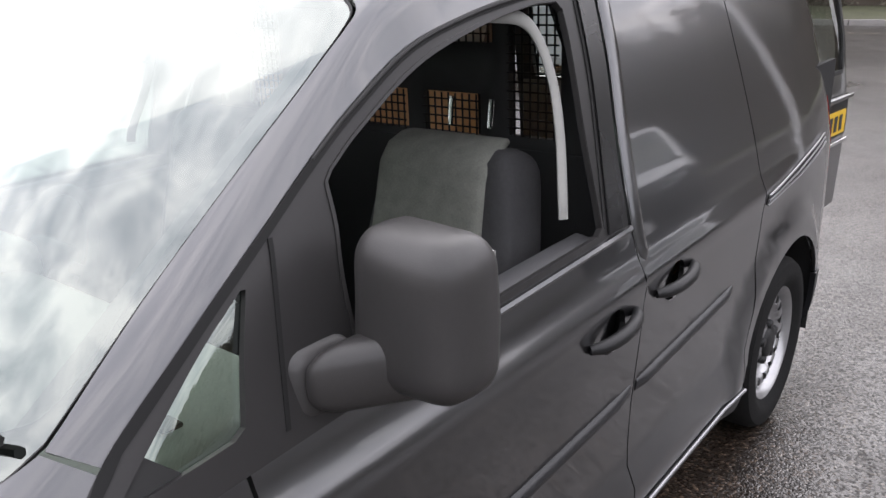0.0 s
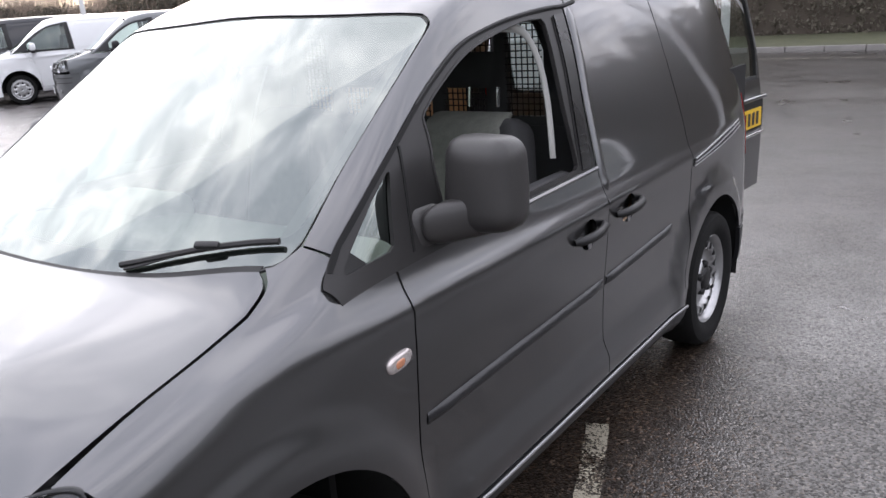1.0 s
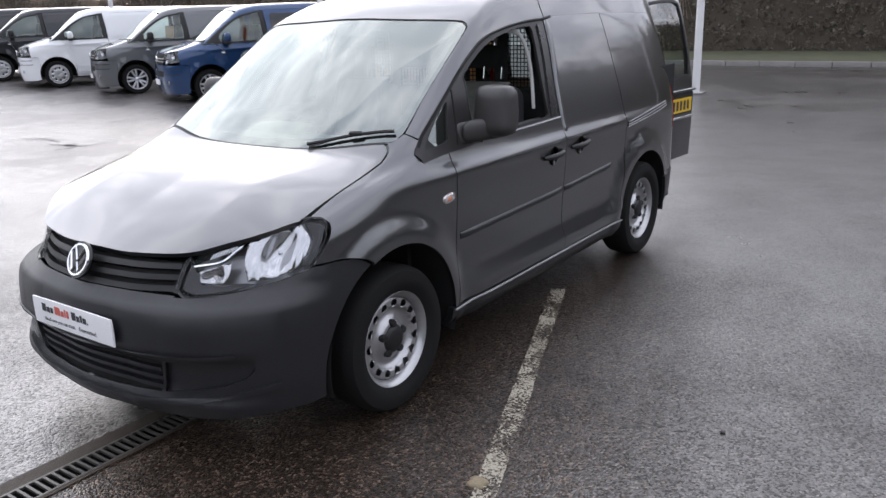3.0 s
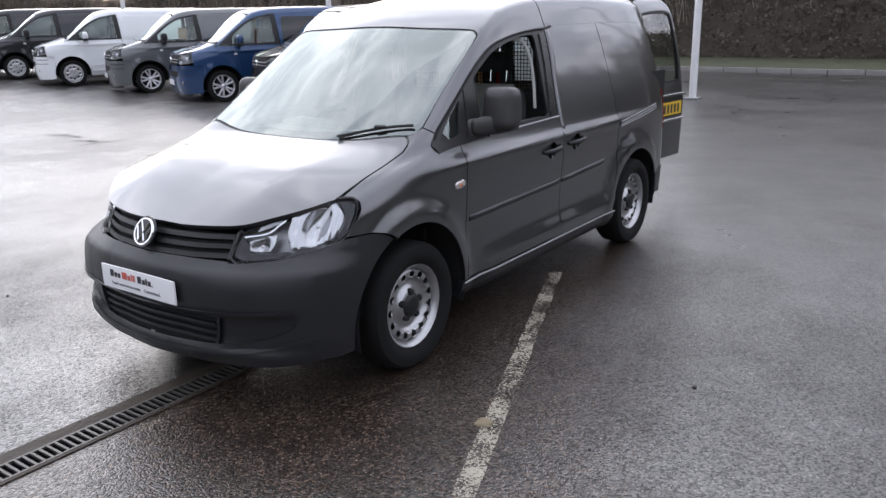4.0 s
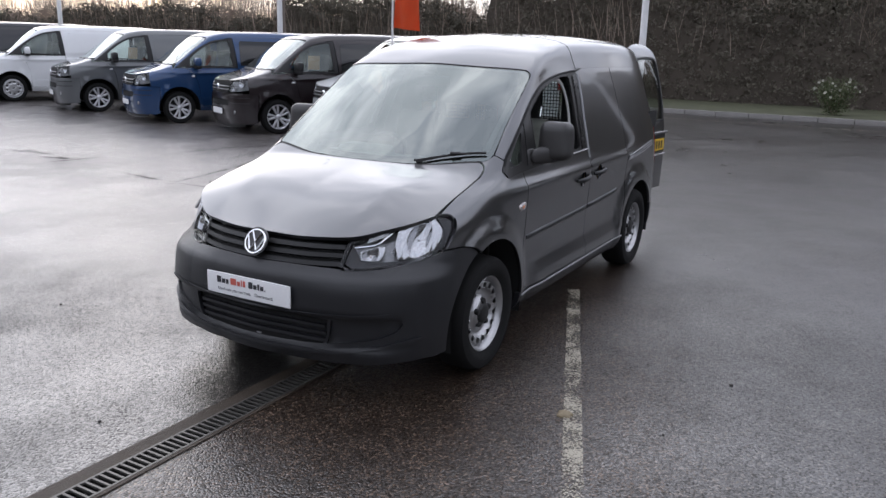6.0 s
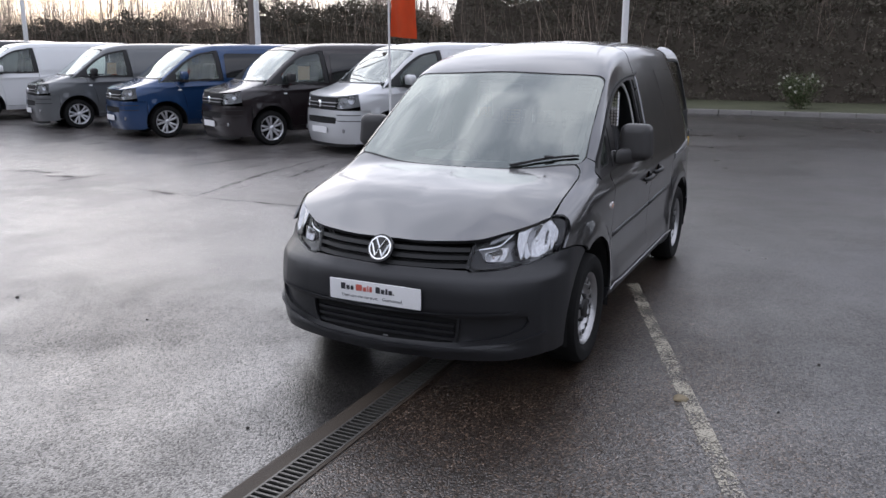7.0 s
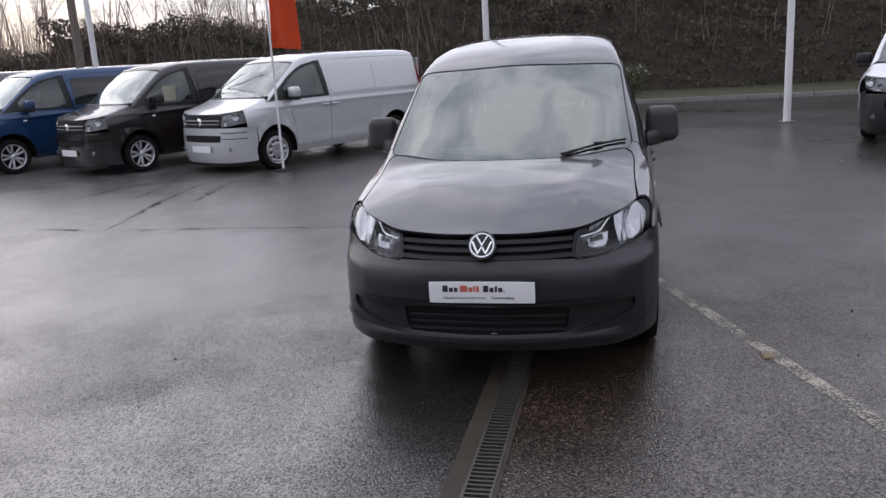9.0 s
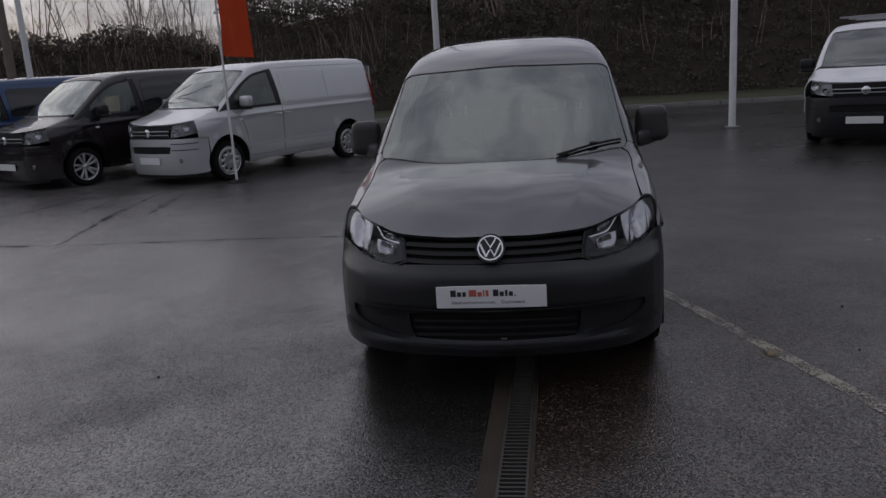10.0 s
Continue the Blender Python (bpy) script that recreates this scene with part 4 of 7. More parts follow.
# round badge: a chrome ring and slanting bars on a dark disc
badge = part("badge", lathe([(0.0, -0.004), (0.066, -0.004), (0.074, 0.006), (0.072, 0.014), (0.0, 0.016)], 40, "y"), GLOSSBLACK, van, "round badge with a chrome ring")
badge.matrix_basis = pose(0, -0.822, 0.757, -26, 0, 0) @ pose(0, 0, 0, 0, 0, 180)
part("chrome_ring", lathe([(0.054, 0.012), (0.056, 0.020), (0.063, 0.020), (0.066, 0.012)], 40, "y", close=True), CHROME, badge)
bm = bmesh.new()
for x0, z0, x1, z1 in ((-0.030, 0.046, 0.0, -0.004), (0.030, 0.046, 0.0, -0.004), (-0.050, 0.020, -0.020, -0.046), (0.050, 0.020, 0.020, -0.046), (-0.020, -0.046, 0.0, -0.010), (0.020, -0.046, 0.0, -0.010)):
    tube([(x0, 0.016, z0), (x1, 0.016, z1)], 0.006, 6, bm)
part("badge_bars", bm, CHROME, badge)

# show plate with bars for the dealer's mark
plate = part("number_plate", rbox((0.538, 0.012, 0.112), 0.006, 3, (-0.003, -0.897, 0.536)), WHITEPLATE, van, "white dealer show plate")
def on_plate(x, z):
    return (x, -0.9035, 0.536 + z)
def letters(x0, widths, h, z):
    """Bars as tall as capitals, ascenders or small letters: (advance, share of the full height)."""
    out = []
    for w, tall in widths:
        out.append((x0, x0 + w - 0.006, z, z + h * tall))
        x0 += w
    return out


bars("dark_print", plate, INK, letters(-0.200, ((0.033, 1.0), (0.026, 0.68), (0.023, 0.68)), 0.033, 0.004) + letters(0.008, ((0.032, 1.0), (0.026, 0.68), (0.018, 0.9), (0.026, 0.68)), 0.033, 0.004) + [(0.110, 0.116, 0.004, 0.010)], on_plate)
bars("red_print", plate, REDINK, letters(-0.110, ((0.043, 1.0), (0.026, 0.68), (0.013, 1.0), (0.020, 0.9)), 0.033, 0.004), on_plate)


def lettering(name, text, size, place, parent, mat):
    """Raised words in the built-in font, as a mesh."""
    cu = bpy.data.curves.new(name, "FONT")
    cu.body, cu.size, cu.extrude = text, size, 0.0006
    tmp = new(name, cu)
    me = bpy.data.meshes.new_from_object(tmp)
    bpy.data.objects.remove(tmp)
    me.transform(place)
    ob = part(name, me, mat, parent)
    return ob


lettering("dark_print", "Used cars you can trust.", 0.022, pose(-0.195, -0.9035, 0.503, 90, 0, 0), plate, INK)
lettering("dark_print", "Guaranteed.", 0.024, pose(0.045, -0.9035, 0.503, 90, 0, 0), plate, INK)

# headlights
def lamp_ring(s, *lines):
    ring = ring_of(*[N(*[(s * x, z) for x, z in line]) for line in lines])
    return ring if s > 0 else ring[::-1]


LAMP = ([(0.447, 0.694), (0.502, 0.674), (0.593, 0.680), (0.687, 0.696), (0.755, 0.716), (0.820, 0.745)], [(0.820, 0.745), (0.838, 0.81), (0.841, 0.856), (0.830, 0.892)],
        [(0.830, 0.892), (0.812, 0.907), (0.783, 0.911), (0.757, 0.908)], [(0.757, 0.908), (0.70, 0.888), (0.619, 0.857), (0.535, 0.828), (0.462, 0.802)], [(0.462, 0.802), (0.447, 0.694)])
for s in (1, -1):
    ring = inset(lamp_ring(s, *LAMP), -0.006)
    lamp = part("headlight", skin(FACE, inset(ring, -0.004), 0.05, 0.02, lift=-0.075), LAMPGREY, van, "clear headlight with chrome reflectors")
    part("lens", skin(FACE, ring, 0.04, 0, lift=0.0), LENS, lamp).visible_shadow = False
    part("bezel", skin(FACE, inset(ring, -0.003), 0.05, 0.075, lift=-0.004, holes=[inset(ring, 0.005)], normals=False), GLOSSBLACK, lamp)
    # black outer corner and black lower corner beside the grille
    corner = lamp_ring(s, [(0.798, 0.752), (0.822, 0.760), (0.832, 0.81)], [(0.832, 0.81), (0.835, 0.85), (0.824, 0.888)], [(0.824, 0.888), (0.80, 0.900), (0.772, 0.901)], [(0.772, 0.901), (0.806, 0.85), (0.812, 0.80), (0.798, 0.752)])
    part("black_corner", skin(FACE, corner, 0.04, 0.03, lift=-0.010), GLOSSBLACK, lamp)
    low = lamp_ring(s, [(0.458, 0.698), (0.505, 0.684), (0.60, 0.690), (0.70, 0.706)], [(0.70, 0.706), (0.65, 0.712), (0.60, 0.707), (0.525, 0.710)], [(0.525, 0.710), (0.505, 0.745), (0.475, 0.780)], [(0.475, 0.780), (0.458, 0.698)])
    part("black_shelf", skin(FACE, low, 0.04, 0.03, lift=-0.016), GLOSSBLACK, lamp)
    # main reflector: a wide dish of uneven mirror facets
    area = lamp_ring(s, [(0.672, 0.716), (0.745, 0.726), (0.793, 0.752)], [(0.793, 0.752), (0.806, 0.80), (0.800, 0.85), (0.765, 0.894)], [(0.765, 0.896), (0.70, 0.879), (0.642, 0.856)], [(0.642, 0.856), (0.650, 0.79), (0.672, 0.716)])
    centre = (0.815, FACE.by_a(0.815, 0.735) * s)
    me = skin(Dish(FACE, centre, 0.09, 0.042, 0.0030, 5), area, 0.010, 0.004, normals=False, fine=0.01)
    main = part("main_reflector", me, REFLECTOR, lamp)
    at = FACE.at(np.array([centre[0]]), np.array([centre[1]]))[0] - 0.036 * FACE.normal(np.array([centre[0]]), np.array([centre[1]]))[0]
    cap = part("bulb_cap", lathe([(0.0, 0.0), (0.009, 0.004), (0.011, 0.03), (0.0, 0.05)], 16, "y"), REFLECTOR, main)
    cap.matrix_basis = pose(*at, -20, 0, s * 30)
    # turn-signal reflector with its bulb
    area = lamp_ring(s, [(0.524, 0.714), (0.602, 0.712)], [(0.602, 0.712), (0.616, 0.745), (0.612, 0.782)], [(0.612, 0.782), (0.57, 0.774), (0.514, 0.752)], [(0.514, 0.752), (0.524, 0.714)])
    centre = (0.735, FACE.by_a(0.735, 0.56) * s)
    me = skin(Dish(FACE, centre, 0.05, 0.035, 0.004, 8), area, 0.008, 0.004, normals=False, fine=0.01)
    small = part("turn_reflector", me, REFLECTOR, lamp)
    at = FACE.at(np.array([centre[0]]), np.array([centre[1]]))[0] - 0.030 * FACE.normal(np.array([centre[0]]), np.array([centre[1]]))[0]
    bulb = part("indicator_bulb", lathe([(0.0, 0.0), (0.010, 0.006), (0.010, 0.02), (0.0, 0.03)], 12, "y"), CLEARLAMP, small)
    bulb.matrix_basis = pose(*at, -20, 0, s * 30)
    # ribbed upper insert and the bright brow under it
    for k in range(9):
        q = [FACE.at(np.array([z]), np.array([v]))[0] - 0.022 * FACE.normal(np.array([z]), np.array([v]))[0] for z, v in N((s * (0.530 + 0.0085 * k), 0.797 + 0.0037 * k), (s * (0.535 + 0.0085 * k), 0.818 + 0.0037 * k), n=3)]
        part("rib", tube([tuple(p) for p in q], 0.0035, 6), REFLECTOR, lamp)
    q = [FACE.at(np.array([z]), np.array([v]))[0] - 0.018 * FACE.normal(np.array([z]), np.array([v]))[0] for z, v in N((s * 0.485, 0.772), (s * 0.57, 0.788), (s * 0.602, 0.820), (s * 0.628, 0.852))]
    part("brow", tube([tuple(p) for p in q], 0.006, 6), CHROME, lamp)

# wipers
def on_screen(x, y, up):
    v = BODY.by_a(y, abs(x))
    v = v if x >= 0 else MID2 - v
    return tuple(BODY.at(np.array([y]), np.array([v]))[0] + up * BODY.normal(np.array([y]), np.array([v]))[0])


x0, y0, x1, y1 = 0.706, 0.246, 0.33, 0.106
line = [(x0 + (x1 - x0) * k / 10, y0 + (y1 - y0) * k / 10) for k in range(11)]
wiper = part("wiper", tube([on_screen(x, y, 0.011) for x, y in line], 0.0075, 6), SEAL, van, "black windscreen wiper")
line = [(x0 + (x1 - x0) * (0.42 + 0.068 * k), y0 + (y1 - y0) * (0.42 + 0.068 * k) - 0.0010 * k) for k in range(9)]
part("wiper_arm", tube([on_screen(x, y, 0.012 - 0.0010 * k) for k, (x, y) in enumerate(line)], [0.005] * 6 + [0.007] * 3, 6, flat=0.6), BLACK, wiper)
part("wiper_joint", rbox((0.06, 0.018, 0.014), 0.005, 3, on_screen(x0 + (x1 - x0) * 0.42, y0 + (y1 - y0) * 0.42, 0.020), (36, 0, 20)), BLACK, wiper)


# wheels: ribbed tyre, pierced steel disc, dark cap
def steel_wheel(owner, x, y, sgn):
    hub = part("wheel", lathe([(0.205, -0.075), (0.25, -0.098), (0.295, -0.096), (0.312, -0.075), (0.316, -0.04), (0.316, 0.04), (0.312, 0.072), (0.297, 0.094), (0.262, 0.101), (0.235, 0.097), (0.205, 0.078)], 56, "x", close=True), TYRE, owner, "black tyre on a silver steel wheel")
    hub.matrix_basis = pose(x, y, 0.316, 0, 0, 0 if sgn > 0 else 180)
    part("rim_lip", lathe([(0.176, 0.02), (0.184, 0.055), (0.196, 0.074), (0.206, 0.080), (0.210, 0.076), (0.206, 0.06), (0.20, -0.06), (0.176, -0.06)], 56, "x", close=True), STEEL, hub)
    disc = Turned(lambda r: pchip([0.05, 0.072, 0.088, 0.112, 0.132, 0.142, 0.170, 0.184], [0.060, 0.056, 0.040, 0.030, 0.042, 0.057, 0.058, 0.034], np.ravel(r)).reshape(np.shape(r)))
    holes = []
    for k in range(15):
        a0 = 2 * math.pi * (k + 0.5) / 15
        holes.append([(0.2 * (a0 + 0.122 * math.cos(t)), 0.1545 + 0.0182 * math.sin(t)) for t in np.linspace(0, 2 * math.pi, 19)[:-1]])
    strip = [(0.0, 0.06), (0.2 * 2 * math.pi, 0.06), (0.2 * 2 * math.pi, 0.183), (0.0, 0.183)]
    part("wheel_disc", skin(disc, strip, 0.014, 0.004, holes=holes, fine=0.014), STEEL, hub, "pierced silver steel disc")
    cap = lathe([(0.0, 0.074), (0.034, 0.074), (0.054, 0.068), (0.062, 0.058), (0.062, 0.03), (0.0, 0.03)], 24, "x")
    for k in range(5):
        a = 2 * math.pi * k / 5 + 0.3
        merge(cap, lathe([(0.0, 0.070), (0.014, 0.069), (0.018, 0.06), (0.018, 0.03), (0.0, 0.03)], 12, "x", (0, 0.067 * math.cos(a), 0.067 * math.sin(a))))
    part("hub_cap", cap, BLACK, hub)
    part("drum", lathe([(0.0, 0.0), (0.15, 0.0), (0.15, -0.06), (0.0, -0.06)], 24, "x"), VOID, hub)
    return hub


for y in (0.012, 2.69):
    steel_wheel(van, 0.780, y, 1)
    steel_wheel(van, -0.780, y, -1)

# underside, floor and cabin
part("underbody", rbox((1.24, 3.9, 0.16), 0.04, 3, (0, 1.38, 0.28)), VOID, van)
part("engine_undertray", rbox((1.06, 0.40, 0.05), 0.02, 3, (0, -0.50, 0.235)), VOID, van)
part("floor_pan", rbox((1.58, 1.72, 0.06), 0.02, 3, (0, 1.34, 0.245)), VOID, van)
part("cabin_floor", rbox((1.56, 1.25, 0.04), 0.01, 2, (0, 1.05, 0.42)), CABIN, van)
part("engine_shroud", rbox((1.10, 0.80, 0.36), 0.08, 3, (0, -0.20, 0.60)), VOID, van)
part("firewall", rbox((1.44, 0.03, 0.52), 0.01, 2, (0, 0.30, 0.68)), VOID, van)
dash = part("dashboard", rbox((1.44, 0.42, 0.30), 0.09, 7, (0, 0.50, 0.90), (-4, 0, 0)), DASH, van, "grey moulded dashboard")
for s in (1, -1):
    vent = part("air_vent", rbox((0.16, 0.035, 0.010), 0.004, 2, (s * 0.60, 0.46, 1.046), (-6, 0, 0)), BLACK, dash)
part("instrument_hood", rbox((0.36, 0.20, 0.10), 0.045, 5, (-0.36, 0.62, 1.04)), DASH, dash)
wheel = part("steering_wheel", lathe([(0.178 + 0.014 * math.cos(t), 0.014 * math.sin(t)) for t in np.linspace(0, 2 * math.pi, 13)[:-1]], 32, "y", close=True), CABIN, van)
wheel.matrix_basis = pose(-0.36, 0.80, 0.98, -28, 0, 0)
part("wheel_boss", rbox((0.20, 0.05, 0.12), 0.03, 4, (0, 0.0, -0.01)), CABIN, wheel)
part("spoke", rbox((0.34, 0.02, 0.035), 0.01, 2, (0, 0.005, 0.0)), CABIN, wheel)
part("rear_view_mirror", rbox((0.24, 0.03, 0.07), 0.02, 4, (0.0, 0.86, 1.50), (-10, 0, 0)), BLACK, van)


def seat(x):
    base = part("seat", rbox((0.50, 0.50, 0.22), 0.07, 6, (x, 1.04, 0.62), (8, 0, 0)), SEATSIDE, van, "black and grey cloth seat")
    def lean(c):
        return Vector((c.x * (1 - 0.22 * max(0, c.z) / 0.33), c.y - 0.05 * (c.x / 0.24) ** 2 * (1 if c.y < 0 else 0), c.z))
    back = part("backrest", rbox((0.45, 0.15, 0.60), 0.065, 8, (x - 0.006, 1.36, 0.945), (-14, 0, 0), lean), SEATSIDE, base)
    part("cloth_panel", rbox((0.33, 0.05, 0.625), 0.024, 8, (x - 0.034, 1.284, 0.972), (-14, 0, 0), lambda c: Vector((c.x * (1 - 0.05 * max(0, c.z) / 0.3), c.y + 0.040 * max(0, (c.z - 0.23) / 0.06) ** 2, c.z))), SEATCLOTH, back, "grey woven cloth panel")
    part("cushion_panel", rbox((0.30, 0.42, 0.03), 0.014, 4, (x, 1.02, 0.735), (8, 0, 0)), SEATCLOTH, base)
    return base


for x in (0.47, -0.38):
    base = seat(x)
    for dx in (-0.075, 0.040):
        part("headrest_post", tube([(x + dx, 1.455, 1.27), (x + dx, 1.464, 1.335)], 0.006, 8), CHROME, base)

# bulkhead: solid below, wire mesh above
bulk = part("bulkhead", rbox((1.56, 0.02, 0.80), 0.006, 2, (0, 1.66, 0.78)), CABIN, van, "dark steel bulkhead with wire mesh windows")
surf = Flat((0, 1.655, 0), (1, 0, 0), (0, 0, 1))
ring = ring_of([(-0.78, 1.15), (0.78, 1.15)], curve((0.78, 1.15), (0.70, 1.45), (0.63, 1.60)), curve((0.58, 1.66), (0.4, 1.70), (-0.4, 1.70), (-0.58, 1.66)), curve((-0.63, 1.60), (-0.70, 1.45), (-0.78, 1.15)))
slots = [[(x0, 1.20), (x1, 1.20), (x1, 1.31), (x0, 1.31)] for x0, x1 in ((0.15, 0.34), (-0.10, 0.09), (-0.36, -0.15))]
slots += [[(0.43, 1.21), (0.58, 1.21), (0.58, 1.44), (0.54, 1.535), (0.43, 1.535)], [(-0.43, 1.21), (-0.43, 1.535), (-0.54, 1.535), (-0.58, 1.44), (-0.58, 1.21)], [(0.26, 1.44), (0.38, 1.44), (0.38, 1.50), (0.26, 1.50)]]
part("bulkhead_upper", skin(surf, ring, 0.1, 0.02, holes=slots, normals=False), CABIN, bulk)
bm = bmesh.new()
for hole in slots:
    xs, zs = [p[0] for p in hole], [p[1] for p in hole]
    x0, x1, z0, z1 = min(xs), max(xs), min(zs), max(zs)
    for k in range(1, int((x1 - x0) / 0.023) + 1):
        rbox((0.005, 0.004, z1 - z0), 0.001, 1, (x0 + 0.023 * k, 1.645, (z0 + z1) / 2), bm=bm)
    for k in range(1, int((z1 - z0) / 0.023) + 1):
        rbox((x1 - x0, 0.004, 0.005), 0.001, 1, ((x0 + x1) / 2, 1.645, z0 + 0.023 * k), bm=bm)
part("wire_mesh", bm, BLACK, bulk, "black square wire mesh")
for s in (1, -1):
    pts = [(s * x, y, z) for x, y, z in curve((0.790, 1.310, 1.135), (0.782, 1.320, 1.18), (0.750, 1.362, 1.29), (0.718, 1.385, 1.395), (0.688, 1.375, 1.482), (0.670, 1.335, 1.523), (0.655, 1.24, 1.537), n=10)]
    part("pillar_trim", tube(pts, 0.0155, 14, flat=0.45, up=(s, 0, 0.25)), TRIMPALE, van, "pale grey inner pillar trim")
# load space lined with plywood
for s in (1, -1):
    part("plywood_side", rbox((0.012, 1.44, 0.50), 0.003, 2, (s * 0.755, 2.42, 1.04)), PLY, van)
    part("upper_lining", rbox((0.012, 1.44, 0.32), 0.003, 2, (s * 0.675, 2.42, 1.44), (0, s * -14, 0)), TRIMLIGHT, van)
part("plywood_floor", rbox((1.06, 1.75, 0.018), 0.003, 2, (0, 2.55, 0.56)), PLY, van)
# black panels added inside the quarters to hold back light from the open rear
for s in (1, -1):
    part("rear_light_blocker", rbox((0.02, 0.36, 0.98), 0.004, 2, (s * 0.77, 3.27, 0.74)), VOID, van)
part("inner_roof", rbox((1.06, 1.65, 0.012), 0.003, 2, (0, 2.50, 1.715)), CABIN, van)

# rear doors: one shut, one swung open on its hinges
class Leaned:
    """A door skin that curves forward towards its top, addressed by distance from the hinge and height."""
    zs, ys = (0.4, 0.75, 1.0, 1.25, 1.5, 1.64, 1.71, 1.76, 1.80, 1.84), (0.0, 0.012, 0.0, -0.035, -0.095, -0.138, -0.165, -0.20, -0.25, -0.33)

    def at(self, x, z):
        x, z = np.asarray(x, float), np.asarray(z, float)
        y = np.interp(z, self.zs, self.ys) * 0.5 + 0.25 * (np.interp(z - 0.03, self.zs, self.ys) + np.interp(z + 0.03, self.zs, self.ys))
        return np.stack((-x, y - 0.05 * (x - 0.35) ** 2, z), -1)

    def normal(self, x, z, h=0.004):
        x, z = np.asarray(x, float), np.asarray(z, float)
        n = np.cross(self.at(x + h, z) - self.at(x - h, z), self.at(x, z + h) - self.at(x, z - h))
        return n / np.linalg.norm(n, axis=-1, keepdims=True)


def rear_door(name, label):
    """Built with the hinge at the origin and the door running along -x, its outer face to +y."""
    surf = Leaned()
    ring = ring_of(curve((0.0, 0.45), (0.70, 0.45)), curve((0.70, 0.45), (0.70, 1.60)), curve((0.70, 1.60), (0.69, 1.68), (0.64, 1.75), (0.55, 1.785), (0.40, 1.795), (0.20, 1.775), (0.02, 1.735)), curve((0.02, 1.735), (0.0, 1.4), (0.0, 0.45)))
    pane = ring_of(curve((0.10, 1.10), (0.64, 1.10)), curve((0.64, 1.10), (0.66, 1.25), (0.655, 1.60)), curve((0.655, 1.60), (0.62, 1.655), (0.40, 1.665), (0.16, 1.65)), curve((0.16, 1.65), (0.12, 1.61), (0.09, 1.30), (0.10, 1.10)))
    d = part(name, skin(surf, ring, 0.05, 0.035, holes=[pane]), PAINT, van, label)
    part("rear_window", skin(surf, inset(pane, -0.008), 0.08, 0, lift=-0.006), DARKPANE, d)
    part("window_rubber", skin(surf, inset(pane, -0.014), 0.08, 0.008, lift=0.004, holes=[inset(pane, 0.006)]), SEAL, d)
    # lining that closes the inside below the glass
    part("door_lining", rbox((0.64, 0.02, 0.60), 0.008, 2, (-0.35, -0.055, 0.78)), TRIMLIGHT, d)
    return d


shut = rear_door("rear_door", "shut rear door with a dark window")
shut.matrix_basis = pose(-0.70, 3.47, 0, 0, 0, 0) @ Matrix.Diagonal((-1, 1, 1, 1))
opened = rear_door("rear_door", "open rear door with a dark window and yellow plate")
opened.matrix_basis = pose(0.625, 3.46, 0, 0, 0, -95)
part("plate_recess", rbox((0.60, 0.016, 0.17), 0.006, 2, (-0.38, 0.010, 0.885)), BLACK, opened)
yplate = part("number_plate", rbox((0.52, 0.010, 0.112), 0.004, 2, (-0.38, 0.020, 0.872)), YELLOWPLATE, opened, "yellow number plate")
bars("dark_print", yplate, INK, [(-0.38 - 0.215 + 0.064 * k, -0.38 - 0.180 + 0.064 * k, 0.835, 0.908) for k in range(7)], lambda x, z: (-0.76 - x, 0.0262, z))
part("plate_lamp_trim", rbox((0.66, 0.034, 0.022), 0.008, 3, (-0.36, 0.020, 0.985)), PAINT, opened)
part("chrome_strip", rbox((0.68, 0.022, 0.020), 0.007, 3, (-0.35, 0.018, 0.775)), CHROME, opened)
part("model_badge", rbox((0.12, 0.008, 0.030), 0.003, 2, (-0.15, 0.013, 0.695)), CHROME, opened)
part("rear_bumper", rbox((1.40, 0.16, 0.22), 0.06, 5, (0, 3.44, 0.38)), BUMPER, van)


# ---- the yard: one sheet of wet asphalt that rises a little to the west ----
def ground_z(x, y):
    t = np.clip(-np.asarray(x, float) - 8.0, 0, 14)
    return 0.0011 * t * t


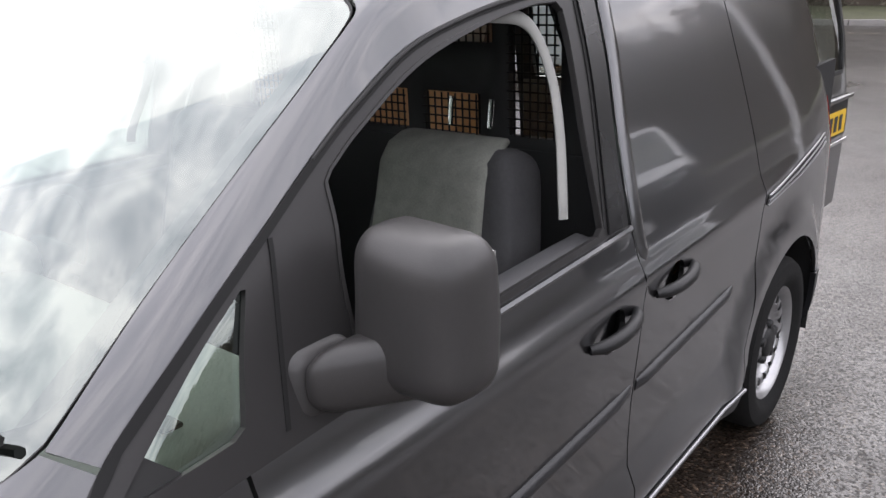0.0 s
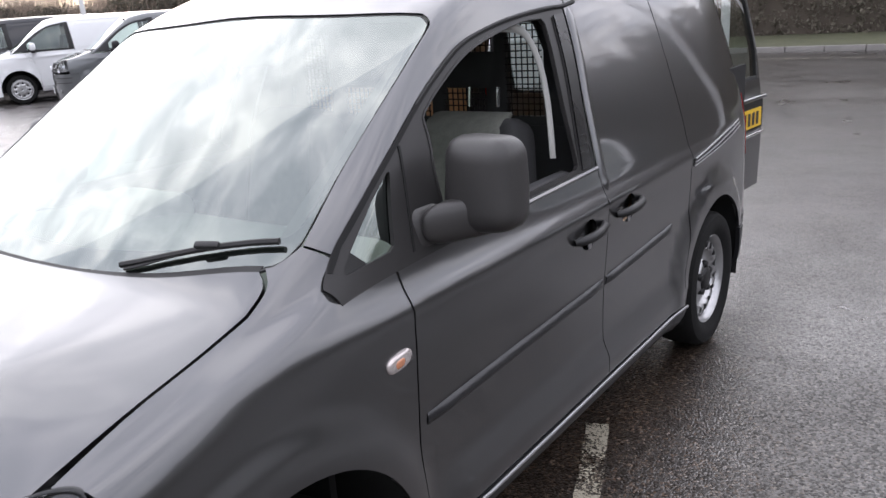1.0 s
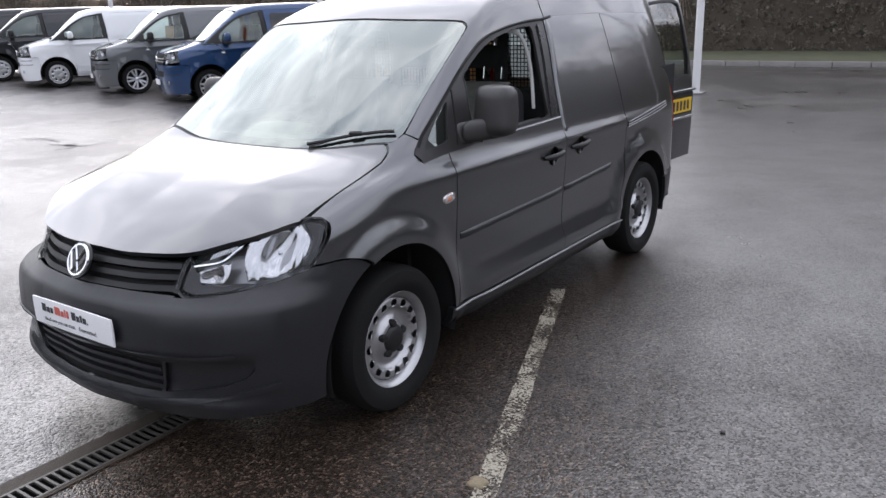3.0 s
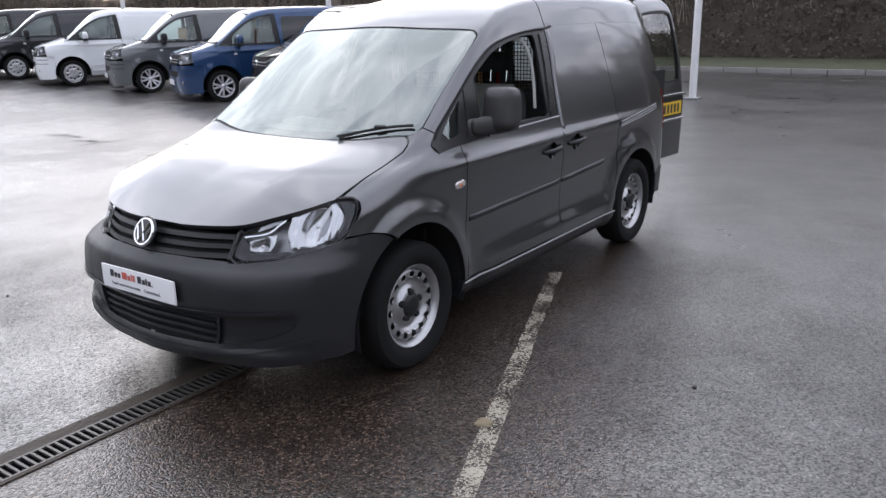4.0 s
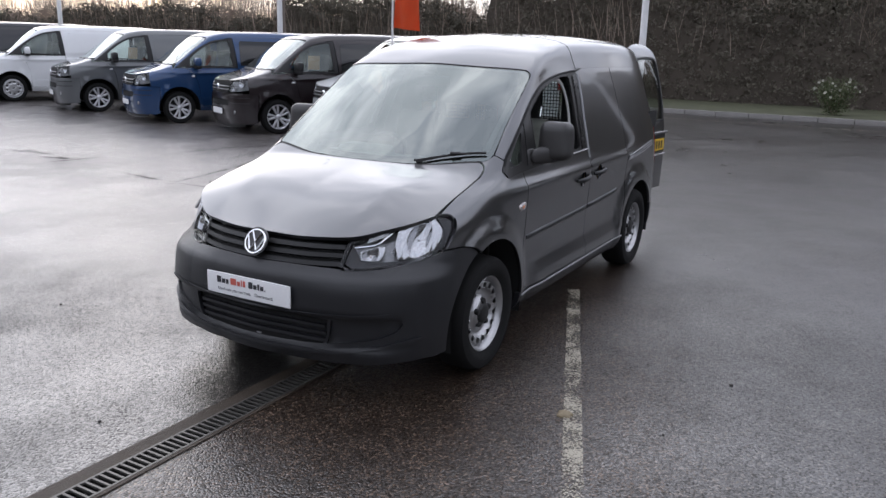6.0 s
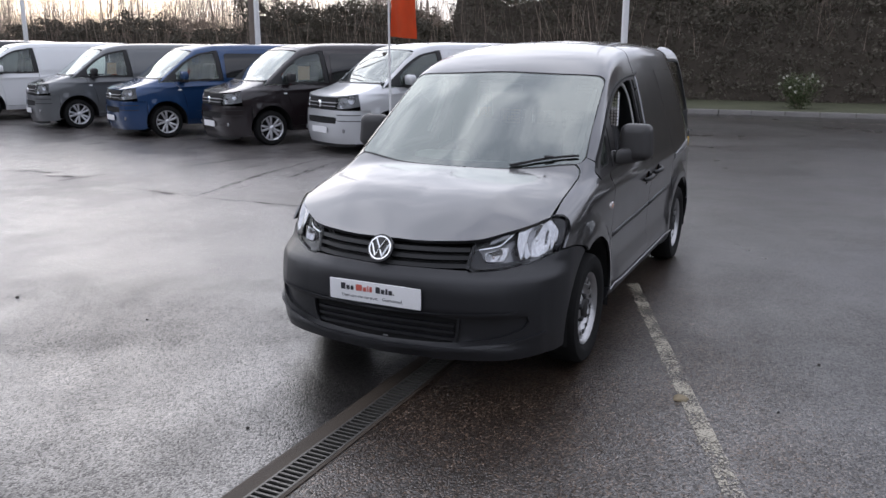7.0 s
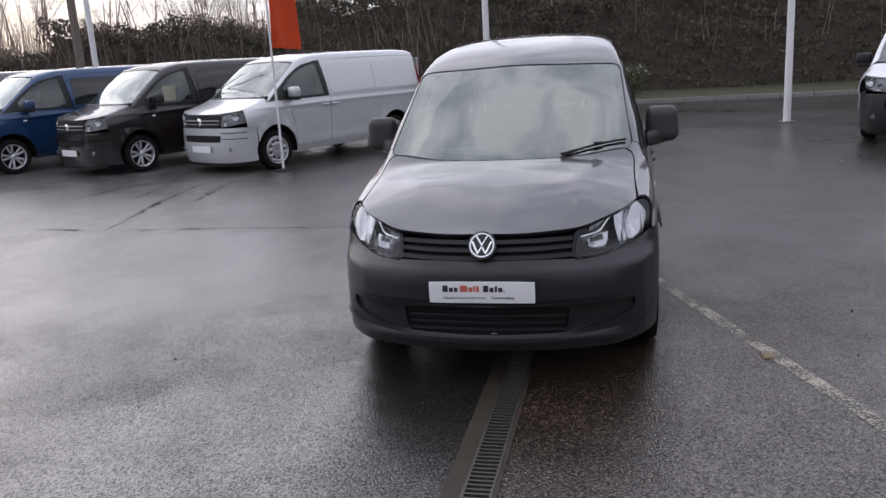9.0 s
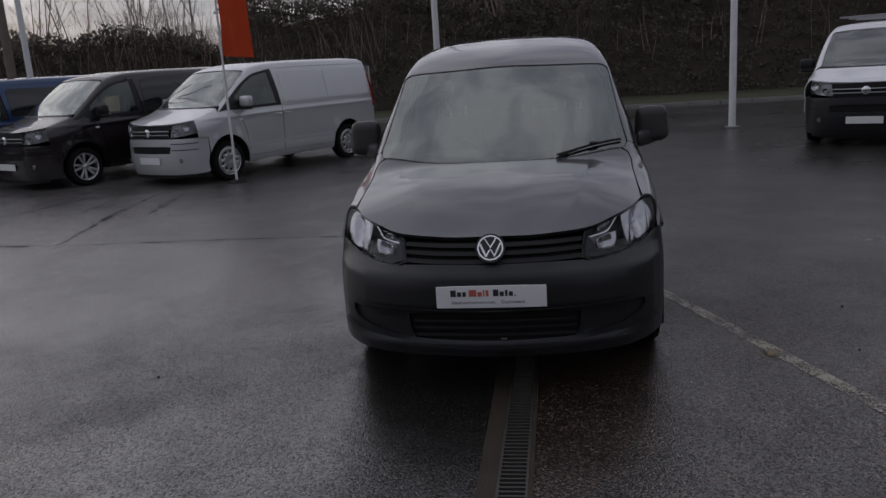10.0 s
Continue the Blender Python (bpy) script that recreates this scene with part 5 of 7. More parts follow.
def asphalt():
    m = bpy.data.materials.new("wet_asphalt")
    m.use_nodes = True
    n, l = m.node_tree.nodes, m.node_tree.links
    b = n["Principled BSDF"]
    co = n.new("ShaderNodeTexCoord")

    def noise_at(scale, detail=4, rough=0.5):
        t = n.new("ShaderNodeTexNoise")
        t.inputs["Scale"].default_value, t.inputs["Detail"].default_value, t.inputs["Roughness"].default_value = scale, detail, rough
        l.new(co.outputs["Object"], t.inputs["Vector"])
        return t.outputs["Fac"]

    def math_(op, a, c, clamp=False):
        k = n.new("ShaderNodeMath")
        k.operation, k.use_clamp = op, clamp
        for i, v in enumerate((a, c)):
            if isinstance(v, (int, float)):
                k.inputs[i].default_value = v
            else:
                l.new(v, k.inputs[i])
        return k.outputs[0]

    def ramp(v, a, c):
        k = n.new("ShaderNodeMapRange")
        l.new(v, k.inputs["Value"])
        k.inputs["From Min"].default_value, k.inputs["From Max"].default_value = a, c
        return k.outputs["Result"]

    def blend(f, a, c):
        k = n.new("ShaderNodeMix")
        k.data_type = "RGBA"
        l.new(f, k.inputs["Factor"])
        for i, v in ((6, a), (7, c)):
            if isinstance(v, tuple):
                k.inputs[i].default_value = (*v, 1)
            else:
                l.new(v, k.inputs[i])
        return k.outputs[2]

    stones = n.new("ShaderNodeTexVoronoi")
    stones.inputs["Scale"].default_value = 112
    l.new(co.outputs["Object"], stones.inputs["Vector"])
    sep = n.new("ShaderNodeSeparateColor")
    l.new(stones.outputs["Color"], sep.inputs[0])
    stone = ramp(sep.outputs[0], 0.72, 0.98)
    # the bay between drain and painted line is an older, coarser and browner surface
    pos = n.new("ShaderNodeSeparateXYZ")
    l.new(co.outputs["Object"], pos.inputs[0])
    wob = math_("MULTIPLY", math_("SUBTRACT", noise_at(1.1), 0.5), 0.5)
    east = ramp(math_("ADD", math_("ADD", pos.outputs[0], math_("MULTIPLY", pos.outputs[1], 0.40)), wob), 1.72, 2.58)
    west = ramp(math_("ADD", pos.outputs[0], math_("MULTIPLY", wob, 0.4)), -0.02, 0.06)
    old = math_("MULTIPLY", west, math_("SUBTRACT", 1.0, east))
    # low-sky glare put into the base colour, paler towards the west
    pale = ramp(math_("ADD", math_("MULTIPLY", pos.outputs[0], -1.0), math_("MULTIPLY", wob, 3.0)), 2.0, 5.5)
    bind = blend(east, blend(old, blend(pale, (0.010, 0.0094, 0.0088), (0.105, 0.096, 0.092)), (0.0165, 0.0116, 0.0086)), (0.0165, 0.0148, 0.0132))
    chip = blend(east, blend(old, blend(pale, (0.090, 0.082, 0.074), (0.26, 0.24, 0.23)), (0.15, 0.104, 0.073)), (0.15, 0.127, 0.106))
    amount = math_("MULTIPLY", stone, math_("ADD", 0.45, math_("MULTIPLY", old, 0.35)))
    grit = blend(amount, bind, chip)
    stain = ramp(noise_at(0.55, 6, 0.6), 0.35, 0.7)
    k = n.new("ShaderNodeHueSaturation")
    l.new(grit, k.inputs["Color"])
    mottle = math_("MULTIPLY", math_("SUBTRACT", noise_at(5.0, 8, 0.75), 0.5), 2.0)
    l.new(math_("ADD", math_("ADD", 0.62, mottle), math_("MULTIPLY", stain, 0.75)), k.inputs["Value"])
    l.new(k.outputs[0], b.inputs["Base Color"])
    # damp all over, with wetter sheets
    wet = ramp(math_("ADD", math_("MULTIPLY", noise_at(0.33, 5, 0.55), 0.6), math_("MULTIPLY", noise_at(1.6, 6, 0.62), 0.4)), 0.41, 0.59)
    l.new(math_("ADD", math_("SUBTRACT", 0.46, math_("MULTIPLY", wet, 0.16)), math_("MULTIPLY", east, -0.03)), b.inputs["Roughness"])
    # each stone is bare and shining, or sunk in the matrix
    shine = ramp(sep.outputs[1], 0.15, 0.85)
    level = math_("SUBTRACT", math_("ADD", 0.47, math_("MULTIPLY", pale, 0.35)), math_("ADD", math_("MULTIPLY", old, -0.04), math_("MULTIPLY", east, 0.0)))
    l.new(math_("MULTIPLY", level, math_("ADD", 0.35, math_("MULTIPLY", shine, 1.3))), b.inputs["Specular IOR Level"])
    b.inputs["Specular Tint"].default_value = (1.0, 0.955, 0.91, 1)
    # a film of water: thick on the smooth ground, broken by the stones on the old bay
    film = math_("MULTIPLY", math_("SUBTRACT", math_("ADD", 0.82, math_("MULTIPLY", pale, 0.18)), math_("ADD", math_("MULTIPLY", old, 0.32), math_("MULTIPLY", east, 0.38))), math_("ADD", 0.30, math_("MULTIPLY", wet, 0.70)))
    film = math_("MULTIPLY", film, math_("ADD", 0.45, math_("MULTIPLY", shine, 1.1)), True)
    l.new(film, b.inputs["Coat Weight"])
    l.new(math_("SUBTRACT", 0.16, math_("MULTIPLY", wet, 0.10)), b.inputs["Coat Roughness"])
    b.inputs["Coat IOR"].default_value = 1.7
    cb = n.new("ShaderNodeBump")
    cb.inputs["Distance"].default_value, cb.inputs["Strength"].default_value = 0.006, 0.34
    l.new(math_("ADD", math_("MULTIPLY", stones.outputs["Distance"], -0.75), math_("MULTIPLY", noise_at(70, 3), 0.5)), cb.inputs["Height"])
    l.new(cb.outputs[0], b.inputs["Coat Normal"])
    height = math_("ADD", math_("MULTIPLY", stones.outputs["Distance"], -0.8), math_("MULTIPLY", noise_at(40, 3), 0.6))
    bp = n.new("ShaderNodeBump")
    bp.inputs["Distance"].default_value = 0.006
    l.new(math_("SUBTRACT", math_("ADD", 0.34, math_("MULTIPLY", old, 0.2)), math_("MULTIPLY", east, 0.1)), bp.inputs["Strength"])
    l.new(height, bp.inputs["Height"])
    l.new(bp.outputs[0], b.inputs["Normal"])
    return m


ASPHALT = asphalt()
DR0, DR1 = 0.058, 0.184  # the drain's slot runs along y between these
gx = sorted({-400.0, -120.0, -60.0, *np.arange(-40, 41, 2.0).tolist(), 60.0, 120.0, 400.0, DR0, DR1})
gy = sorted({-400.0, -120.0, -60.0, *np.arange(-40, 41, 2.0).tolist(), 60.0, 120.0, 400.0, -7.0, 3.3})
vs = [(x, y, float(ground_z(x, y))) for y in gy for x in gx]
fs = []
for j in range(len(gy) - 1):
    for i in range(len(gx) - 1):
        if gx[i] >= DR0 - 1e-6 and gx[i + 1] <= DR1 + 1e-6 and gy[j] >= -7.0 - 1e-6 and gy[j + 1] <= 3.3 + 1e-6:
            continue
        a = j * len(gx) + i
        fs.append((a, a + 1, a + 1 + len(gx), a + len(gx)))
me = bpy.data.meshes.new("ground")
me.from_pydata(vs, [], fs)
tagged(part("ground", me, ASPHALT), "wet dark asphalt yard with coarse aggregate, stains and painted-in western sky glare", "ground", kind="structure")

CONCRETE = material("damp_concrete", (0.048, 0.038, 0.029), rough=0.55, spec=0.2, vary=0.3, scale=8, fine=0.25, fine_scale=140, bump=0.5, bump_scale=160)
IRON = material("galvanised_grating", (0.115, 0.11, 0.10), rough=0.42, metal=0.6, vary=0.3, scale=14, fine=0.2)
MUD = material("drain_silt", (0.012, 0.011, 0.010), rough=0.6)
KERB = material("kerb_stone", (0.22, 0.21, 0.20), rough=0.75, vary=0.25, scale=3, fine=0.15, bump=0.4, bump_scale=90)
GRASS = material("rough_grass", (0.052, 0.055, 0.026), rough=0.9, vary=0.5, scale=1.2, fine=0.4, fine_scale=18, bump=0.8, bump_scale=24)


def worn(m, low):
    """Breaks a thin layer up where tyres and weather have worn it off the stones."""
    n, l = m.node_tree.nodes, m.node_tree.links
    co = n.new("ShaderNodeTexCoord")
    a, c = n.new("ShaderNodeTexNoise"), n.new("ShaderNodeTexNoise")
    a.inputs["Scale"].default_value, a.inputs["Detail"].default_value, a.inputs["Roughness"].default_value = 95, 4, 0.65
    c.inputs["Scale"].default_value, c.inputs["Detail"].default_value = 4.5, 4
    s = n.new("ShaderNodeMath")
    s.operation = "MULTIPLY_ADD"
    s.inputs[1].default_value = 0.75
    k = n.new("ShaderNodeMapRange")
    k.inputs["From Min"].default_value, k.inputs["From Max"].default_value = low, low + 0.1
    for t in (a, c):
        l.new(co.outputs["Object"], t.inputs["Vector"])
    l.new(c.outputs["Fac"], s.inputs[0])
    l.new(a.outputs["Fac"], s.inputs[2])
    l.new(s.outputs[0], k.inputs["Value"])
    l.new(k.outputs["Result"], n["Principled BSDF"].inputs["Alpha"])
    return m


def ribbon(name, points, width, mat, z=0.004, ragged=0.15, label="", category="", step=0.06, seed=1):
    rng = random.Random(seed)
    pts = []
    for p, q in zip(points, points[1:]):
        p, q = Vector((*p, 0)), Vector((*q, 0))
        m = max(1, int((q - p).length / step))
        pts += [p.lerp(q, k / m) for k in range(m)]
    pts.append(Vector((*points[-1], 0)))
    bm = bmesh.new()
    rows = []
    for i, p in enumerate(pts):
        d = (pts[min(i + 1, len(pts) - 1)] - pts[max(i - 1, 0)]).normalized()
        s = Vector((-d.y, d.x, 0))
        w = width(i / (len(pts) - 1)) if callable(width) else width
        a, c = (w / 2 * (1 + ragged * rng.uniform(-1, 1)) for _ in range(2))
        row = []
        for off in (a, -c):
            co = p + s * off
            row.append(bm.verts.new((co.x, co.y, float(ground_z(co.x, co.y)) + z)))
        rows.append(row)
    for a, c in zip(rows, rows[1:]):
        bm.faces.new((a[0], a[1], c[1], c[0]))
    bmesh.ops.recalc_face_normals(bm, faces=bm.faces[:])
    if bm.faces[0].normal.z < 0:
        bmesh.ops.reverse_faces(bm, faces=bm.faces[:])
    return tagged(part(name, bm, mat, smooth=False), label, category, kind="structure")


PAINTLINE = worn(material("worn_line_paint", (0.34, 0.31, 0.245), rough=0.5, vary=0.2, scale=12, fine=0.15, bump=0.4, bump_scale=150), 0.838)
ribbon("painted_line", [(0.74, 1.72), (1.37, 0.04), (1.82, -1.16), (2.9, -4.1), (3.6, -6.0)], 0.088, PAINTLINE, 0.004, 0.08, "worn white painted bay line on asphalt", "road marking")
ribbon("painted_line", [(-12, 18.9), (14, 18.9)], 0.10, PAINTLINE, 0.004, 0.05, "worn white painted line along the yard", "road marking", 0.4)
CRACK = worn(material("wet_crack", (0.021, 0.019, 0.017), rough=0.8, spec=0.15), 0.86)
for seed, pts, w in ((1, [(-6.25, 3.34), (-5.6, 3.25), (-5.1, 3.22)], 0.05), (2, [(-5.1, 3.22), (-5.15, 3.6), (-5.38, 4.48), (-5.57, 5.4), (-5.76, 6.8)], 0.055), (3, [(-7.2, 5.0), (-7.1, 5.5), (-7.0, 6.2), (-6.8, 6.9)], 0.06),
                     (4, [(-9.3, 3.7), (-9.0, 3.82), (-8.45, 3.86)], 0.12), (5, [(-7.7, 3.35), (-7.6, 4.1)], 0.05), (6, [(-5.0, 3.2), (-3.4, 3.24), (-1.3, 3.2)], 0.035), (7, [(-4.95, 4.9), (-5.1, 5.6), (-5.3, 6.7)], 0.10), (8, [(-6.1, 5.2), (-6.2, 6.0)], 0.05), (9, [(-8.3, 3.6), (-7.6, 3.75)], 0.10)):
    ribbon("asphalt_crack", pts, lambda t, w=w: 1.5 * w * (0.35 + 0.65 * math.sin(math.pi * min(max(t, 0.04), 0.96))), CRACK, 0.004, 0.6, "dark wet crack in the asphalt", "crack", 0.09, seed)

# slot drain: channel, edging strips and grating bars
drain = tagged(new("drain_channel"), "galvanised slotted drain set in damp concrete edging", "drain", kind="structure")
bm = bmesh.new()
rbox((DR1 - DR0 + 0.02, 10.3, 0.02), 0.001, 1, ((DR0 + DR1) / 2, -1.85, -0.10), bm=bm)
for x in (DR0 - 0.004, DR1 + 0.004):
    rbox((0.008, 10.3, 0.11), 0.001, 1, (x, -1.85, -0.055), bm=bm)
part("trough", bm, MUD, drain, smooth=False)
for x0, x1 in ((-0.022, DR0), (DR1, 0.204)):
    ribbon("edging", [((x0 + x1) / 2, -7.0), ((x0 + x1) / 2, 3.3)], x1 - x0, CONCRETE, 0.0045, 0.04, step=0.15).parent = drain
for x in (DR0 + 0.006, DR1 - 0.006):
    part("grating_rail", rbox((0.012, 10.2, 0.012), 0.002, 2, (x, -1.85, 0.0)), IRON, drain)

# kerb, verge
verge = tagged(part("grass_verge", rbox((90, 8.0, 0.16), 0.04, 3, (-8, 25.0, 0.06)), GRASS), "rough green grass verge behind the yard", "grass", kind="structure")
kerb = tagged(new("kerb"), "pale concrete kerb edging the yard", "kerb", kind="structure")


# ---- parked vans ----
YT = [-0.86, -0.65, -0.40, -0.20, 0.0, 0.25, 0.50, 0.80, 1.20, 2.20, 3.30, 3.75, 3.96]


def t_relief(y, z):
    out = 0.0
    for yc in (0.0, 3.0):
        d = np.hypot(y - yc, z - 0.34)
        t = np.clip((0.54 - d) / 0.10, 0, 1)
        out = out + 0.016 * t * t * (3 - 2 * t)
    return out + 0.015 * np.exp(-((z - 1.06) / 0.03) ** 2) - 0.016 * np.exp(-((z - 0.52) / 0.05) ** 2) * np.clip((y - 0.5) / 0.3, 0, 1) * np.clip((3.9 - y) / 0.3, 0, 1)


def levels(*rows):
    return [(list(x), list(z)) for x, z in rows]


TBODY = Loft("y", YT, levels(
    ([0.78, 0.86] + [0.88] * 9 + [0.87, 0.80], [0.26] * 13),
    ([0.82, 0.90] + [0.92] * 9 + [0.91, 0.83], [0.35] * 13),
    ([0.84, 0.925] + [0.945] * 9 + [0.93, 0.85], [0.62] * 13),
    ([0.83, 0.92, 0.94] + [0.947] * 8 + [0.93, 0.85], [0.80, 0.86, 0.90, 0.93, 0.95, 0.97, 0.98, 0.99, 1.0, 1.0, 1.0, 1.0, 1.0]),
    ([0.80, 0.895, 0.91, 0.915, 0.92, 0.93, 0.935] + [0.938] * 4 + [0.92, 0.84], [0.89, 0.97, 1.02, 1.06, 1.09, 1.12, 1.14, 1.15, 1.16, 1.17, 1.17, 1.17, 1.17]),
    ([0.76, 0.85, 0.862, 0.866, 0.862, 0.835, 0.808, 0.785, 0.775, 0.77, 0.765, 0.75, 0.69], [0.935, 1.01, 1.07, 1.12, 1.21, 1.41, 1.59, 1.74, 1.80, 1.82, 1.82, 1.81, 1.77]),
    ([0.69, 0.80, 0.81, 0.812, 0.80, 0.77, 0.74, 0.71, 0.685, 0.675, 0.67, 0.655, 0.59], [0.955, 1.035, 1.10, 1.155, 1.245, 1.445, 1.635, 1.82, 1.895, 1.915, 1.91, 1.895, 1.84]),
    ([0.38] * 13, [0.978, 1.065, 1.135, 1.195, 1.295, 1.495, 1.688, 1.87, 1.925, 1.948, 1.945, 1.925, 1.87]),
    ([0.0] * 13, [0.983, 1.07, 1.145, 1.205, 1.31, 1.51, 1.702, 1.88, 1.935, 1.958, 1.955, 1.935, 1.88]),
), relief=t_relief)
TFACE = Loft("z", [0.10, 0.32, 0.50, 0.70, 0.85, 1.02, 1.08], levels(
    ([0.0] * 7, [-0.79, -0.870, -0.89, -0.885, -0.872, -0.82, -0.79]),
    ([0.45] * 7, [-0.765, -0.842, -0.862, -0.855, -0.84, -0.785, -0.755]),
    ([0.72] * 7, [-0.665, -0.737, -0.755, -0.745, -0.722, -0.68, -0.655]),
    ([0.87] * 7, [-0.50, -0.548, -0.565, -0.558, -0.545, -0.525, -0.51]),
    ([0.915, 0.93, 0.935, 0.935, 0.93, 0.918, 0.91], [-0.36] * 7),
    ([0.935, 0.95, 0.955, 0.955, 0.95, 0.938, 0.93], [-0.08] * 7),
))
TMID = 2 * TBODY.mid
WHITE = car_paint("white_paint", (0.72, 0.73, 0.74), 0.0)
SILVER = car_paint("silver_paint", (0.54, 0.55, 0.56), 0.45)
BLUE = car_paint("blue_paint", (0.012, 0.043, 0.120), 0.4)
BROWNBLACK = car_paint("blackberry_paint", (0.0105, 0.0060, 0.0072), 0.1)
MIDGREY = car_paint("mid_grey_paint", (0.12, 0.125, 0.13), 0.5)
NIGHT = car_paint("dark_blue_black_paint", (0.009, 0.010, 0.014), 0.1)
LAMPDARK = material("dark_lamp_housing", (0.22, 0.22, 0.225), rough=0.35, metal=0.4)
LENS_FAR = glass("parked_van_lens", (0.93, 0.95, 0.96), 0.5)
CARD = material("tan_card", (0.45, 0.29, 0.16), rough=0.8)


def parked_van(colour, paint, m, glazed=False, alloy=True, dark_mirror=False, rack=False):
    """A mid-size van with its own front, glass, lamps and wheels; the left front wheel stands on the pose's origin."""
    v = thing("parked_van", colour, "van", "vans parked in a row")

    def S(*pts, n=3):
        return [(y, TBODY.by_b(y, z)) for y, z in curve(*pts, n=n)]

    def T(*pts, n=3):
        return [(y, TBODY.by_a(y, max(x, 0.0))) for x, y in curve(*pts, n=n)]

    def F(*pts, n=3):
        return [(z, TFACE.by_a(z, abs(x)) * (1 if x >= 0 else -1)) for x, z in curve(*pts, n=n)]

    def FY(*pts, n=3):
        return [(z, TFACE.by_b(z, y)) for y, z in curve(*pts, n=n)]

    def wrap(h):
        return ring_of(h, [(y, TMID - q) for y, q in h[::-1]])

    def wrap_f(h):
        return ring_of(h, [(z, -q) for z, q in h[::-1]])

    win = [(-0.02, 1.19), (0.25, 1.405), (0.50, 1.585), (0.78, 1.725), (1.06, 1.775)]
    inner = T((0.775, 0.01), (0.762, 0.25), (0.733, 0.50), (0.712, 0.66), (0.66, 0.70)) + T((0.66, 0.70), (0.4, 0.675), (0.0, 0.665))
    outer = S((-0.10, 1.145), *win) + S((1.06, 1.775), (1.2, 1.80), (2.2, 1.818), (3.3, 1.818), (3.80, 1.80)) + T((0.63, 3.88), (0.3, 3.93), (0.0, 3.94))
    part("roof", skin(TBODY, ring_of(outer, [(y, TMID - q) for y, q in outer[::-1]], [(y, TMID - q) for y, q in inner], inner[::-1]), 0.1, 0.012), paint, v)
    h = T((0.0, -0.82), (0.35, -0.80), (0.60, -0.735), (0.76, -0.64), (0.805, -0.58)) + T((0.805, -0.58), (0.81, -0.3), (0.80, -0.08)) + T((0.80, -0.08), (0.5, -0.15), (0.0, -0.19))
    part("bonnet", skin(TBODY, wrap(h), 0.09, 0.02), paint, v)
    h = T((0.0, -0.18), (0.5, -0.14), (0.79, -0.05)) + T((0.785, 0.02), (0.762, 0.25), (0.733, 0.50), (0.705, 0.67)) + T((0.705, 0.67), (0.4, 0.655), (0.0, 0.645))
    glass_ob = part("windscreen", skin(TBODY, wrap(h), 0.09, 0, lift=-0.004), FARSCREEN, v)
    part("scuttle", skin(TBODY, wrap(T((0.0, -0.18), (0.5, -0.14), (0.79, -0.05)) + T((0.785, -0.01), (0.5, -0.095), (0.0, -0.135))), 0.09, 0.006, lift=0.0), BLACK, glass_ob)
    # nose
    h = F((0.0, 0.775), (0.45, 0.772), (0.70, 0.768)) + FY((-0.60, 0.77), (-0.46, 0.772), (-0.40, 0.78)) + FY(*arc(0.0, 0.34, 0.43, 158, 196, 8), n=1) + FY((-0.43, 0.215), (-0.50, 0.20)) + F((0.80, 0.195), (0.5, 0.185), (0.0, 0.18))
    hole = wrap_f(F((0.0, 0.655), (0.40, 0.652), (0.52, 0.645)) + F((0.52, 0.64), (0.50, 0.545)) + F((0.50, 0.54), (0.0, 0.535)))
    bumper = part("front_bumper", skin(TFACE, wrap_f(h), 0.09, 0.015, holes=[hole]), BUMPER if rack else paint, v)
    h = F((0.0, 0.176), (0.5, 0.181), (0.80, 0.191)) + F((0.79, 0.15), (0.5, 0.125), (0.0, 0.12))
    part("lower_lip", skin(TFACE, wrap_f(h), 0.09, 0.012, lift=-0.004), BLACK, bumper)
    part("intake", skin(TFACE, hole, 0.09, 0.01, lift=-0.02), VOID, bumper)
    for z in (0.70, 0.60):
        h = F((0.53, z), (0.72, z - 0.003), (0.87, z)) + F((0.87, z - 0.014), (0.72, z - 0.017), (0.53, z - 0.014))
        for s in (1, -1):
            ring = [(a, s * q) for a, q in h]
            part("bumper_groove", skin(TFACE, ring if s > 0 else ring[::-1], 0.09, 0.004, lift=0.003), SEAL, bumper)
    for s in (1, -1):
        part("fog_lamp", lathe([(0.0, 0.0), (0.035, 0.002), (0.04, 0.02), (0.0, 0.02)], 14, "y", (s * 0.66, -0.80, 0.42)), LAMPGREY, bumper)
    part("number_plate", rbox((0.525, 0.012, 0.112), 0.005, 2, (0, -0.90, 0.42)), WHITEPLATE, v)
    h = F((0.0, 0.994), (0.30, 0.994), (0.50, 0.99)) + F((0.50, 0.99), (0.47, 0.785)) + F((0.47, 0.785), (0.0, 0.782))
    grille = part("grille", skin(TFACE, wrap_f(h), 0.09, 0.01, lift=-0.012), VOID, v)
    for z in (0.84, 0.90):
        h = F((0.0, z + 0.008), (0.48, z + 0.006)) + F((0.48, z - 0.006), (0.0, z - 0.006))
        part("grille_bar", skin(TFACE, wrap_f(h), 0.09, 0.02, lift=0.0), STEELGREY, grille)
    part("badge", lathe([(0.0, 0.0), (0.055, 0.002), (0.066, 0.008), (0.066, 0.02), (0.0, 0.02)], 20, "y", (0, -0.888, 0.872)), CHROME, grille)
    for s in (1, -1):
        ring = ring_of(F((s * 0.505, 0.995), (s * 0.68, 1.02), (s * 0.80, 1.042)), F((s * 0.80, 1.042), (s * 0.875, 1.04), (s * 0.90, 0.86)), F((s * 0.895, 0.85), (s * 0.70, 0.815), (s * 0.485, 0.795)), F((s * 0.485, 0.795), (s * 0.505, 0.995)))
        lamp = part("headlight", skin(TFACE, ring if s > 0 else ring[::-1], 0.09, 0.01, lift=-0.05), LAMPDARK, v)
